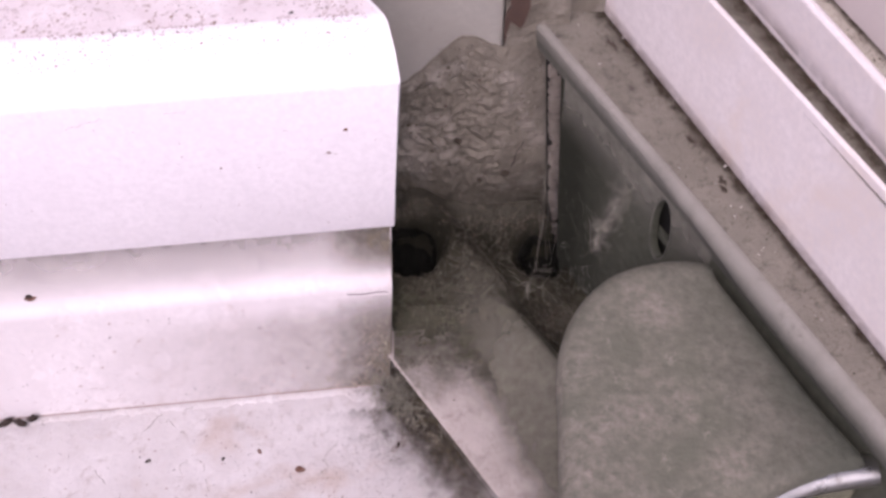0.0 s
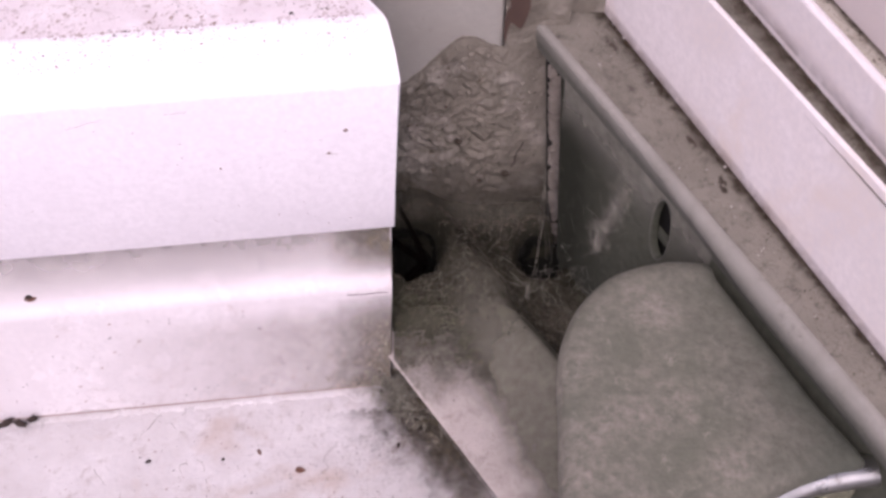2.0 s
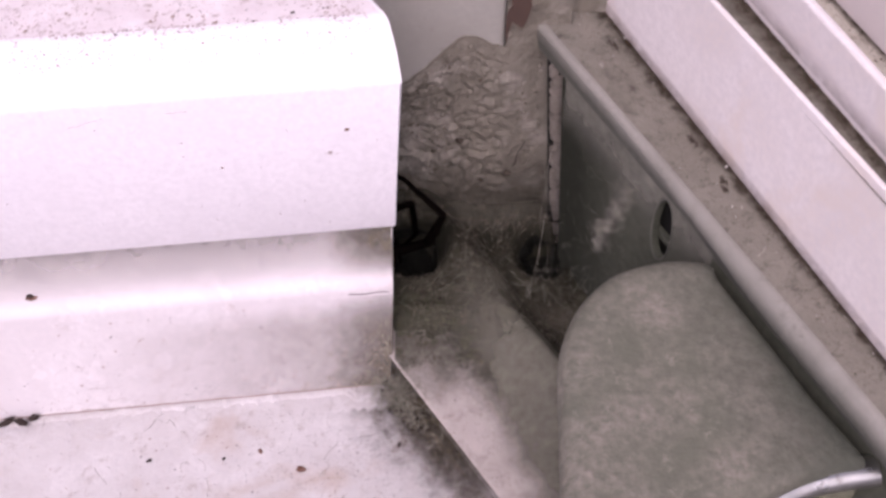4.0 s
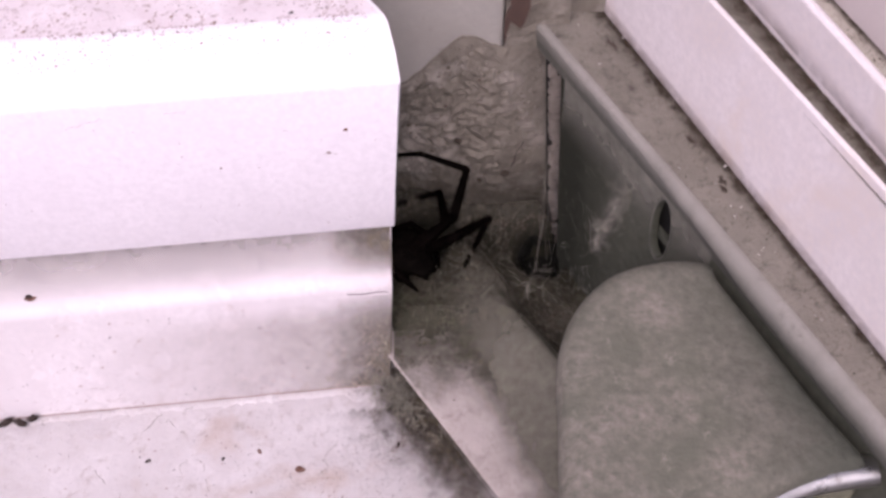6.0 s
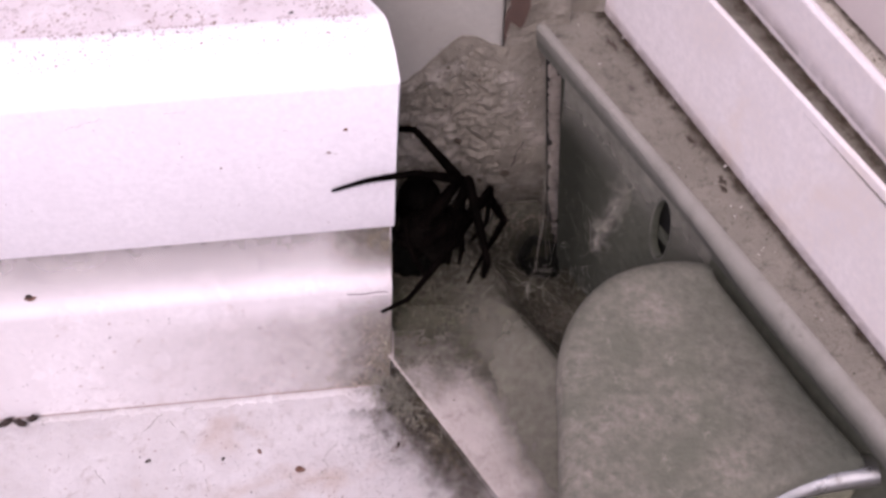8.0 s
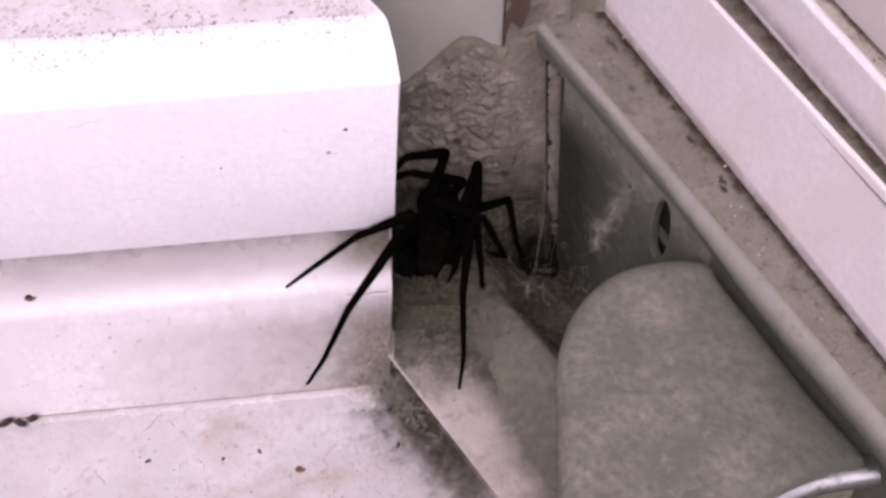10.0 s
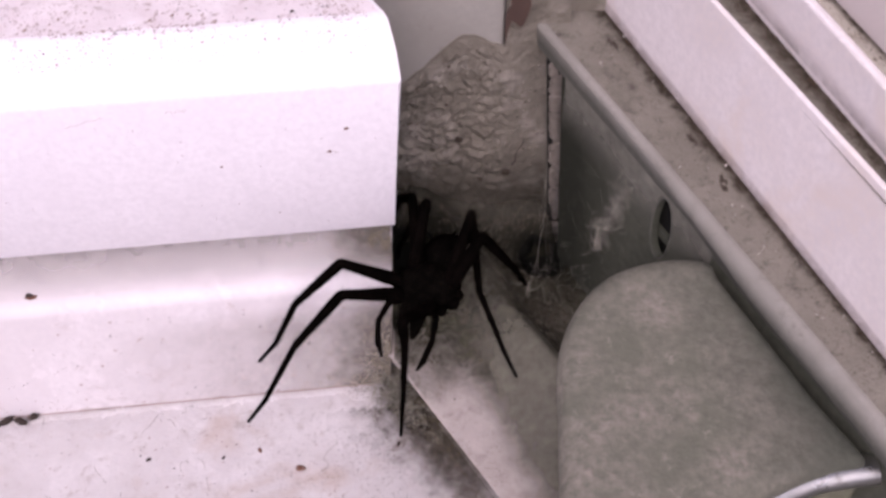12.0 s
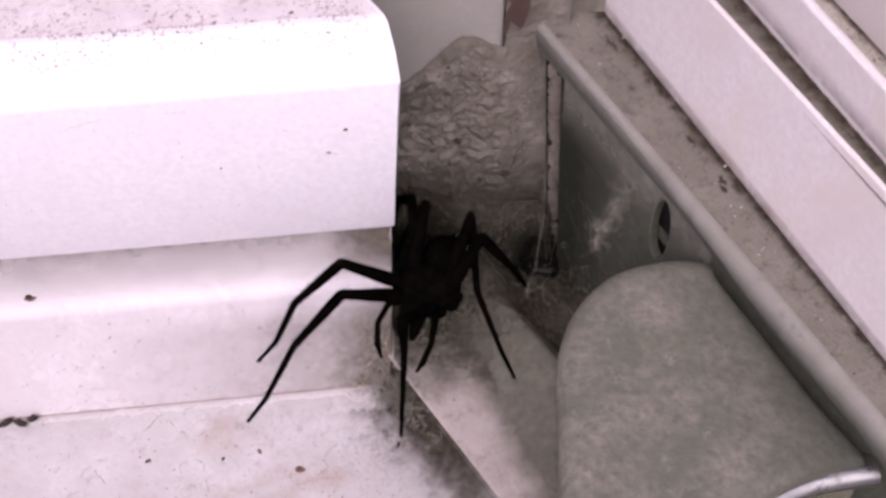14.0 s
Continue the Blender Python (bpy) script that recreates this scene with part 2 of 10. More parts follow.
# plate dust that also paints the light caught under the lip
VEIL_PLATE = veil("plate_dust_light", (0.225, 0.223, 0.182), 1, 0.0, 1.0, 0.95, 150, least=0.7, ragged=0.2)
VEIL_GRIME = veil("brown_grime", (0.052, 0.040, 0.027), 1, 0.45, 1.0, 1.0, 300, least=0.3, ragged=0.9)
VEIL_CHANNEL = veil("channel_grime", (0.06, 0.046, 0.032), 1, 0.1, 0.95, 1.0, 240, least=0.35, ragged=0.8)
# paints the shadow that the upper profile casts into the hollow
VEIL_RECESS = veil("hollow_shade", (0.418, 0.392, 0.362), 1, 0.25, 1.0, 0.5, 90, True, least=0.8, ragged=0.15)
# loose dirt, with the shade along the track's edge painted in
VEIL_DRIFT = veil("drifted_dirt_shade", (0.075, 0.066, 0.045), 1, 0.1, 0.75, 1.0, 300, least=0.7, more=((0, -0.25, 0.75, False),), ragged=0.5)
VEIL_SMUDGE = veil("brown_smudge", (0.20, 0.155, 0.125), 1, 0.0, 1.0, 0.6, 300, True, least=0.15, ragged=0.8)
VEIL_WISP = veil("web_wisp", (0.30, 0.29, 0.245), 0, 0.0, 0.5, 0.9, 420, least=0.1, more=((0, 0.5, 1.0, True), (1, 0.0, 0.3, False), (1, 0.7, 1.0, True)), ragged=0.5)


# ---- building tools ----
def fbm(x, y, z=0.0, octaves=5):
    v, a = 0.0, 0.5
    for _ in range(octaves):
        v += a * noise.noise(Vector((x, y, z)))
        x, y, z, a = x * 2.03, y * 2.03, z * 2.03, a * 0.55
    return v


def smoothstep(x, a, b):
    u = max(0.0, min(1.0, (x - a) / (b - a)))
    return u * u * (3 - 2 * u)


def mesh_of(bm, name):
    bmesh.ops.recalc_face_normals(bm, faces=bm.faces)
    me = bpy.data.meshes.new(name)
    bm.to_mesh(me)
    bm.free()
    return me


def smooth_by_angle(me, degrees_=35):
    me.shade_smooth()
    me.set_sharp_from_angle(angle=radians(degrees_))


def part(name, bm, material, parent=None, label="", smooth=35):
    me = mesh_of(bm, name)
    if smooth:
        smooth_by_angle(me, smooth)
    me.materials.append(material)
    ob = new(name, me)
    ob.parent = parent
    return tagged(ob, label)


def thing(name, label, category, group="", kind=""):
    return tagged(new(name), label, category, group, kind)


def extrude(section, place, start, ends):
    """A closed section of (across, height) in mm, run from start to an end of its own for each corner; place(l, a, z) gives the point."""
    bm = bmesh.new()
    ends = ends if isinstance(ends, (list, tuple)) else [ends] * len(section)
    first = [bm.verts.new(place(start, a, z)) for a, z in section]
    last = [bm.verts.new(place(e, a, z)) for (a, z), e in zip(section, ends)]
    k = len(section)
    for i in range(k):
        bm.faces.new((first[i], first[(i + 1) % k], last[(i + 1) % k], last[i]))
    bmesh.ops.triangulate(bm, faces=[bm.faces.new(first), bm.faces.new(last)])
    return bm


def block(x0, x1, y0, y1, z0, z1, bevel=0.0):
    bm = bmesh.new()
    bmesh.ops.create_cube(bm, size=1)
    for v in bm.verts:
        v.co = Vector(((x0 + x1) / 2 + v.co.x * (x1 - x0), (y0 + y1) / 2 + v.co.y * (y1 - y0), (z0 + z1) / 2 + v.co.z * (z1 - z0))) * MM
    if bevel:
        bmesh.ops.bevel(bm, geom=bm.edges[:], offset=bevel * MM, segments=3, affect='EDGES', profile=0.5)
    return bm


def arc(cx, cz, r, a0, a1, n=6):
    return [(cx + r * math.cos(radians(a0 + (a1 - a0) * i / n)), cz + r * math.sin(radians(a0 + (a1 - a0) * i / n))) for i in range(n + 1)]


TURN_F = radians(6.3)
F_L, F_D = Vector((math.cos(TURN_F), math.sin(TURN_F), 0)), Vector((math.sin(TURN_F), -math.cos(TURN_F), 0))
F_O = Vector((-8.2, 4.4, 0))


def in_frame(l, d, z):
    """Along the fixed frame, towards the room, up; mm."""
    return (F_O + F_L * l + F_D * d + Vector((0, 0, z))) * MM


TURN_S = radians(115.3)
S_L, S_C = Vector((math.cos(TURN_S), math.sin(TURN_S), 0)), Vector((math.sin(TURN_S), -math.cos(TURN_S), 0))


def in_sash(l, c, z):
    """Along the opened sash, across it, up; mm."""
    foot = 0.013 * (l - 25) * max(0.0, min(1.0, (c - 32) / 8)) * max(0.0, min(1.0, (40 - z) / 18))
    c += foot + 0.042 * (l + 25) * max(0.0, min(1.0, (c - 43.4) / 2))
    return (S_L * l + S_C * c + Vector((0, 0, z))) * MM


def foot_out(z):
    """How far the frame's sloping foot stands out at a height."""
    return 2.5 + (-15.8 - z) * 6.5 / 19.1


def in_rail(l, c, z):
    """The rail's lip and the plate under it run a little askew to the sash."""
    return in_sash(l, c - 0.049 * (l + 23) * max(0.0, min(1.0, (40.4 - c) / 8)), z)


TURN_T = radians(124.3)
T_L, T_C = Vector((math.cos(TURN_T), math.sin(TURN_T), 0)), Vector((math.sin(TURN_T), -math.cos(TURN_T), 0))


def in_track(l, c, z):
    return (T_L * l + T_C * c + Vector((0, 0, z))) * MM


# ---- the large structure ----
def build_setting():
    # sill: a board with a rounded nose
    sec = [(-60, -60), (-60, -35)] + [(190, -35)] + arc(190, -45, 10, 90, -90, 8) + [(190, -60)]
    tagged(part("sill", extrude(sec, lambda l, a, z: Vector((l, 45 - a, z)) * MM, -420, 300), SILL),
           "white painted window sill, scuffed and speckled with dirt", "sill", kind="structure")
    # house wall under the sill and post behind the frame
    tagged(part("wall_south", block(-420, 300, -60, 105, -900, -60), WALL), "plain painted house wall under the sill", "wall", kind="structure")
    tagged(part("wall_north", block(-420, 10.4, 32, 70, -36, 420, 0.6), WALL), "white painted window post, greyed by dust", "wall", kind="structure")
    bm = block(10.4, 60, 36, 70, -24, 24)
    tagged(part("wall_east", bm, CRUST), "grey dusty jamb beside the window post", "wall", kind="structure")
    tagged(part("wall_recess", block(10.4, 70, 60, 70, -36, 420), CAVITY_SHADE), "near-black block painted as the shaded recess behind the jamb", "wall", kind="structure")
    bm = bmesh.new()
    bmesh.ops.create_grid(bm, x_segments=2, y_segments=2, size=300)
    for v in bm.verts:
        v.co.z = -0.9
    tagged(part("ground", bm, EARTH), "grey paved ground below the window", "ground", kind="structure")


def build_frame():
    """The fixed frame: a hollow white profile in two pieces, cut off at the corner."""
    fr = thing("window_frame", "white plastic window frame with a bevelled, dusty top and a cut end", "window frame", kind="structure")
    outer = [(-26, 41.2), (-10.5, 41), (-7.6, 40.7), (-6.6, 40.2), (-3.3, 37.0), (-0.4, 33.9), (0, 33.2), (0, 1.0), (-0.3, 0.3), (-1.0, 0)]
    ends = [-9, -1.4, 0.3, 0.8, 1.6, 2.0, 1.6, 0, -0.1, -0.1]
    inner = [(-3.2, 0), (-3.2, 32), (-9, 38.4), (-26, 38.4)]
    ends += [-0.1, 1.0, 0.4, -9]
    part("upper_profile", extrude(outer + inner, in_frame, -330, ends), PVC, fr)
    dust = [(-26, 41.25), (-10.5, 41.05), (-7.8, 40.72), (-10.5, 40.95), (-26, 41.15)]
    part("dust_film", extrude(dust, in_frame, -330, [-9.4, -1.9, -0.4, -1.9, -9.4]), PVC_DUSTY, fr, "film of pinkish dust on the flat top")
    base = [(-6.6, -0.4), (-6.2, -3.6), (-4.6, -6.8), (-2.2, -9.4), (-0.6, -11.6), (0.9, -13.0), (1.7, -13.7), (2.2, -14.6), (2.5, -15.8), (9.0, -34.9),
            (6, -34.9), (-0.4, -15.5), (-8.4, -7.0), (-8.4, -0.4)]
    part("base_strip", extrude(base, in_frame, -330, [-0.3, -0.3, -0.4, -0.7, -0.9, -1.0, -1.0, -1.1, -1.2, -2.7, -2.7, -1.2, -0.5, -0.4]), PVC_BASE, fr,
         "soiled lower strip with a hollow and a glossy rounded ledge")
    return fr


def build_sash():
    """The opened sash: grimy rail, faces and dirt channels that step up from it, the hinge plate under its lip."""
    sh = thing("window_sash", "opened white plastic window sash with a grimy lower rail", "window sash")
    rail = [(31.2, 17.5), (31.2, 20.1), (34, 20.3), (40.4, 20), (40.4, 17.5)]
    part("rail", extrude(rail, in_rail, -140, 34), RAIL, sh, "flat rail thick with grey-brown grime")
    # the lip swells from a thin edge by the jamb to a full roll by the cover
    bm = bmesh.new()
    rows = []
    for i in range(57):
        l = -140 + 166.5 * i / 56
        k = smoothstep(-l, 2, 48)
        rx, rz = 0.7 + 1.05 * k, 1.0 + 2.0 * k
        bulge = 0.10 * fbm(l * 0.12, 4.0, 0.0, 3)
        sec = [(31.7, 15.2 - 1.5 * k), (30.84, 15.2 - 1.5 * k), (30.74 - 0.3 * k, 16.6 - k), (30.55 - 0.5 * k, 17.6 - k)]
        sec += [(31.2 + (rx + bulge) * math.cos(radians(a)), 20.38 - rz + rz * math.sin(radians(a))) for a in range(200, 75, -15)] + [(31.9, 20.3)]
        rows.append([bm.verts.new(in_rail(l, c, z)) for c, z in sec])
    for a, b in zip(rows, rows[1:]):
        for j in range(len(a)):
            bm.faces.new((a[j], a[(j + 1) % len(a)], b[(j + 1) % len(a)], b[j]))
    bmesh.ops.triangulate(bm, faces=[bm.faces.new(rows[0]), bm.faces.new(rows[-1])])
    part("lip", bm, LIP, sh, "worn rounded lip, shaded by colour from pale top to darker underside", smooth=60)
    face = [(40.5, 14)] + [(40.5, 20.5), (41.9, 40.3)] + arc(42.35, 40.6, 0.45, 170, 50, 4) + [(42.8, 40.5), (43.0, 38), (43.0, 14)]
    part("face", extrude(face, in_sash, -200, 60), SASH, sh)
    part("channel", extrude([(43.05, 20), (43.05, 39.5), (46.5, 39.7), (46.5, 20)], in_sash, -200, 60), RAIL, sh, "narrow channel packed with brown dirt")
    bead = [(46.6, 20), (46.6, 41), (46.35, 48.6)] + arc(46.85, 49.1, 0.5, 180, 60, 4) + [(47.4, 49.5), (47.9, 49.2), (47.9, 20)]
    part("bead", extrude(bead, in_sash, -200, 60), SASH, sh)
    part("upper_ledge", extrude([(48.0, 20), (48.0, 49.1), (50.3, 49.3), (50.3, 20)], in_sash, -200, 60), LEDGE, sh, "ledge greyed by dirt")
    part("upper_face", extrude([(50.4, 20), (50.4, 49.6), (52.4, 58), (53.4, 62), (66, 64), (66, 20)], in_sash, -200, 60), SASH_DULL, sh, "upper part dulled by weather")
    # plate with a slot through it
    bm = bmesh.new()
    l0, l1, z0, z1 = -110, 14.6, -34.8, 17.2
    cl, cz, hw, hh = -17.0, 7.9, 2.3, 7.0
    n = 28
    ring = [(cl + hw * math.cos(2 * math.pi * i / n), cz + hh * math.sin(2 * math.pi * i / n)) for i in range(n)]
    box = []
    for i in range(n):
        a, b = math.cos(2 * math.pi * i / n), math.sin(2 * math.pi * i / n)
        k = min((l1 - cl if a > 0 else cl - l0) / max(1e-6, abs(a)), (z1 - cz if b > 0 else cz - z0) / max(1e-6, abs(b)))
        slant = 0.105 * (z1 - cz - b * k) if cl + a * k > l1 - 0.01 else 0.0
        box.append((cl + a * k - slant, cz + b * k))
    rows = [[bm.verts.new(in_rail(l, c, z)) for l, z in pts] for pts, c in ((box, 30.9), (ring, 30.9), (ring, 32.2), (box, 32.2))]
    for a, b in zip(rows, rows[1:] + rows[:1]):
        for i in range(n):
            bm.faces.new((a[i], a[(i + 1) % n], b[(i + 1) % n], b[i]))
    part("hinge_plate", bm, PLATE, sh, "dull dark metal plate streaked with web", smooth=20)
    bm = bmesh.new()
    rows = []
    for grow, c in ((0.0, 30.85), (0.22, 30.72), (0.32, 30.85)):
        rows.append([bm.verts.new(in_rail(cl + (hw + grow) * math.cos(2 * math.pi * i / n), c, cz + (hh + grow * 1.4) * math.sin(2 * math.pi * i / n))) for i in range(n)])
    for a, b in zip(rows, rows[1:]):
        for i in range(n):
            bm.faces.new((a[i], a[(i + 1) % n], b[(i + 1) % n], b[i]))
    part("slot_rim", bm, LIP, sh, "pale rim of the slot")
    part("slot_backing", extrude([(33.6, -30), (33.6, 17), (36, 17), (36, -30)], in_rail, -40, 4), CAVITY_SHADE, sh)
    part("lock_pin", extrude([(32.4, 3.2), (32.4, 4.4), (33.5, 4.4), (33.5, 3.2)], in_rail, -19.5, -13.5), PLATE, sh)
    return sh


def build_track():
    """Lower track: a painted strip with a raised edge, dusty at the back."""
    tr = thing("sill_track", "painted sill track with a sharp pale edge, half buried in dust", "track")
    sec = [(-6.5, -34.9), (-6.5, -29.6), (-9.8, -28.6), (-9.88, -28.4), (-9.8, -28.22), (-9.5, -28.08), (11, -27.0), (11, -34.9)]
    part("strip", extrude(sec, in_track, -120, 8), TRACK, tr)
    # the ridge sinks into the dust towards the jamb
    sec = [(9.5, -34.9)] + arc(12.5, -28.2, 3.0, 180, 0, 12) + [(15.5, -34.9)]
    bm = bmesh.new()
    rows = []
    for i in range(41):
        l = -60 + 76 * i / 40
        sink = 5.5 * smoothstep(l, -6, 14)
        rows.append([bm.verts.new(in_track(l, c + 0.25 * fbm(l * 0.15, 2.0), max(-34.9, z - sink + 0.3 * fbm(l * 0.2, c)))) for c, z in sec])
    for a, b in zip(rows, rows[1:]):
        for j in range(len(sec) - 1):
            bm.faces.new((a[j], a[j + 1], b[j + 1], b[j]))
    part("ridge", bm, RIDGE, tr, "rounded ridge wrapped in grey web")
    return tr


def smooth_loop(pts, n):
    """A closed loop with n points between each two, on a smooth curve."""
    out = []
    for i in range(len(pts)):
        p0, p1, p2, p3 = (pts[(i + k) % len(pts)] for k in (-1, 0, 1, 2))
        for j in range(n):
            t = j / n
            out.append(0.5 * (2 * p1 + (p2 - p0) * t + (2 * p0 - 5 * p1 + 4 * p2 - p3) * t * t + (3 * p1 - p0 - 3 * p2 + p3) * t ** 3))
    return out


CREASE = (39.8, -33.1, 0.978, 0.207)


def build_cover():
    """The hinge cover: a rounded grey cap with a steel lip at its near end."""
    co = thing("hinge_cover", "rounded grey hinge cover dulled by dust and web", "hinge cover")
    top = [Vector(p) for p in ((15.2, -60), (15.4, -50), (15.8, -40), (16.1, -32.5), (17.3, -27.0), (20.1, -21.6), (24.3, -17.2), (29.6, -14.8), (35.0, -13.8), (40.3, -14.2))]
    right = [Vector((S_L * l + S_C * (29.15 - 0.049 * (l + 23)))[:2]) for l in (-33, -45, -58)]
    near = [Vector(p) for p in ((57.8, -47.5), (52, -49.0), (46, -51.0), (40, -54), (33, -58), (24, -61))]
    outline = top + right + near
    outline = smooth_loop(outline, 4)
    mid = sum(outline, Vector((0, 0))) / len(outline)
    bm = bmesh.new()
    k = len(outline)

    def ring_of(bm, inset, z, push):
        ring = []
        for p in outline:
            q = p + (mid - p) * inset
            left = max(0.0, min(1.0, (30 - p.x) / 14))
            q = q - Vector((push * left, 0))
            over = q.x * S_C.x + q.y * S_C.y - (29.15 - 0.049 * (q.x * S_L.x + q.y * S_L.y + 23))
            if over > 0:
                q -= Vector(S_C[:2]) * over
            ring.append(bm.verts.new(Vector((q.x, q.y, z)) * MM))
        return ring

    def shell(rows):
        bm = bmesh.new()
        rings = [ring_of(bm, *r) for r in rows]
        for a, b in zip(rings, rings[1:]):
            for i in range(k):
                bm.faces.new((a[i], a[(i + 1) % k], b[(i + 1) % k], b[i]))
        bm.faces.new(rings[0])
        bm.faces.new(rings[-1])
        return bm

    cap = shell(((0.8, 17.25, 0), (0.6, 17.2, 0), (0.42, 17.15, 0), (0.28, 17.1, 0), (0.2, 17.0, 0), (0.14, 16.9, 0), (0.07, 16.5, 0), (0.03, 15.8, 0), (0.008, 14.8, 0), (0.0, 13.4, 0), (0.012, 10.6, 0), (0.05, 10.4, 0)))
    for v in cap.verts:
        # the flat right-hand part falls away beyond a faint crease
        beyond = (v.co.x - CREASE[0] * MM) * CREASE[2] + (v.co.y - CREASE[1] * MM) * CREASE[3]
        v.co.z -= 0.16 * (0.5 * (beyond + math.sqrt(beyond * beyond + 9e-6)))
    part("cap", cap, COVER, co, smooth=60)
    part("skirt", shell(((0.05, 10.9, 0), (0.02, 10.3, 0), (0.02, 0, -1.2), (0.02, -14, -2.8), (0.02, -27.6, -4.2))), SKIRT, co, "lower side furred with grey web", smooth=60)
    # steel lip folded over the near end
    path = [Vector((41.0, -53.2, 11.0)), Vector((45.0, -50.4, 11.6)), Vector((49.5, -48.7, 12.0)), Vector((54.5, -47.8, 12.2)), Vector((58.2, -47.3, 12.2))]
    bm = bmesh.new()
    rings = []
    for i, p in enumerate(path):
        d = (path[min(i + 1, 4)] - path[max(i - 1, 0)]).normalized()
        w = d.cross(Vector((0, 0, 1))).normalized()
        rings.append([bm.verts.new((p + w * (2.3 * math.cos(t)) + Vector((0, 0, 1.7 * math.sin(t)))) * MM) for t in (2 * math.pi * j / 16 for j in range(16))])
    for a, b in zip(rings, rings[1:]):
        for j in range(16):
            bm.faces.new((a[j], a[(j + 1) % 16], b[(j + 1) % 16], b[j]))
    bm.faces.new(rings[0])
    bm.faces.new(rings[-1])
    part("lip", bm, STEEL, co, "bright rolled steel lip", smooth=60)
    return co


build_setting()
build_frame()
build_sash()
build_track()
build_cover()


# ---- dirt, web and small wear ----
def sheet(nx, ny, place, keep=None):
    """A grid sheet; place(u, v) gives mm."""
    bm = bmesh.new()
    uv = bm.loops.layers.uv.new("uv")
    grid = [[bm.verts.new(place(i / nx, j / ny) * MM) for j in range(ny + 1)] for i in range(nx + 1)]
    for i in range(nx):
        for j in range(ny):
            if keep is None or keep((i + 0.5) / nx, (j + 0.5) / ny):
                f = bm.faces.new((grid[i][j], grid[i + 1][j], grid[i + 1][j + 1], grid[i][j + 1]))
                for loop, (a, b) in zip(f.loops, ((i, j), (i + 1, j), (i + 1, j + 1), (i, j + 1))):
                    loop[uv].uv = (a / nx, b / ny)
    bmesh.ops.delete(bm, geom=[v for v in bm.verts if not v.link_faces], context='VERTS')
    return bm


def build_crust():
    def top(x):
        return 6 + 12.5 * math.exp(-((x - 4.5) / 8.0) ** 2) + 7.6 * smoothstep(x, 7, 15) + 0.8 * fbm(x * 0.35, 3.1)

    def place(u, v, height=None, x0=-18.0, x1=21.5):
        x = x0 + (x1 - x0) * u
        z = -35.5 + (height or top(x) + 35.5) * v
        edge = smoothstep(1 - v, 0, 0.05)
        soft = smoothstep(x, 9, 13)
        lumps = 0.7 * fbm(x * 0.12, z * 0.12, 1.7, 2) + 0.2 * fbm(x * 1.6, z * 1.6, 2.0, 3)
        knobs = 2.6 * abs(fbm(x * 0.30 + 9, z * 0.30, 5.0, 2)) + 0.75 * abs(fbm(x * 0.85, z * 0.85 + 4, 8.0, 3)) + 0.5 * abs(fbm(x * 2.1, z * 2.1 + 4, 3.0, 2))
        lumps += 1.0 * (1 - 0.7 * soft) * (knobs - 0.6)
        lumps -= 1.1 * (1 - soft) * max(0.0, fbm(x * 0.5 + 30, z * 0.6, 2.0, 3) - 0.16)
        out = 0.25 + edge * max(0.0, 0.75 + lumps)
        back = 32 + 1.6 * smoothstep(x, 10.5, 19)
        return Vector((x, back - out, z))

    tagged(part("dust_film", sheet(150, 110, lambda u, v: place(u, v * 0.97, 34.0) - Vector((0, 0.12, 0))), VEIL_CRUST, smooth=80), "dark dust and painted shade thinning out up the crust", "dust", kind="stuff")
    # a grey thread draws the shadow line along the crust's top edge
    paths = [[Vector((-16 + 0.5 * i, 31.7, top(-16 + 0.5 * i) + 0.25 * fbm(i * 0.4, 6.0))) for i in range(52)]]
    web("crust_rim", "dark line painting the shadow where the crust ends on the post", paths, 0.22, RIM_GREY)["category"] = "crust"
    tagged(part("wall_crust", sheet(108, 180, lambda u, v: place(u, v, None, -18.0, 10.5)), CRUST, smooth=80), "rough grey crust of old web and dust on the post", "crust", kind="structure")
    tagged(part("wall_jamb_crust", sheet(42, 230, lambda u, v: place(u, v, 68.0, 10.5, 21.5)), CRUST, smooth=80), "smoother grey dust crust on the jamb", "crust", kind="structure")


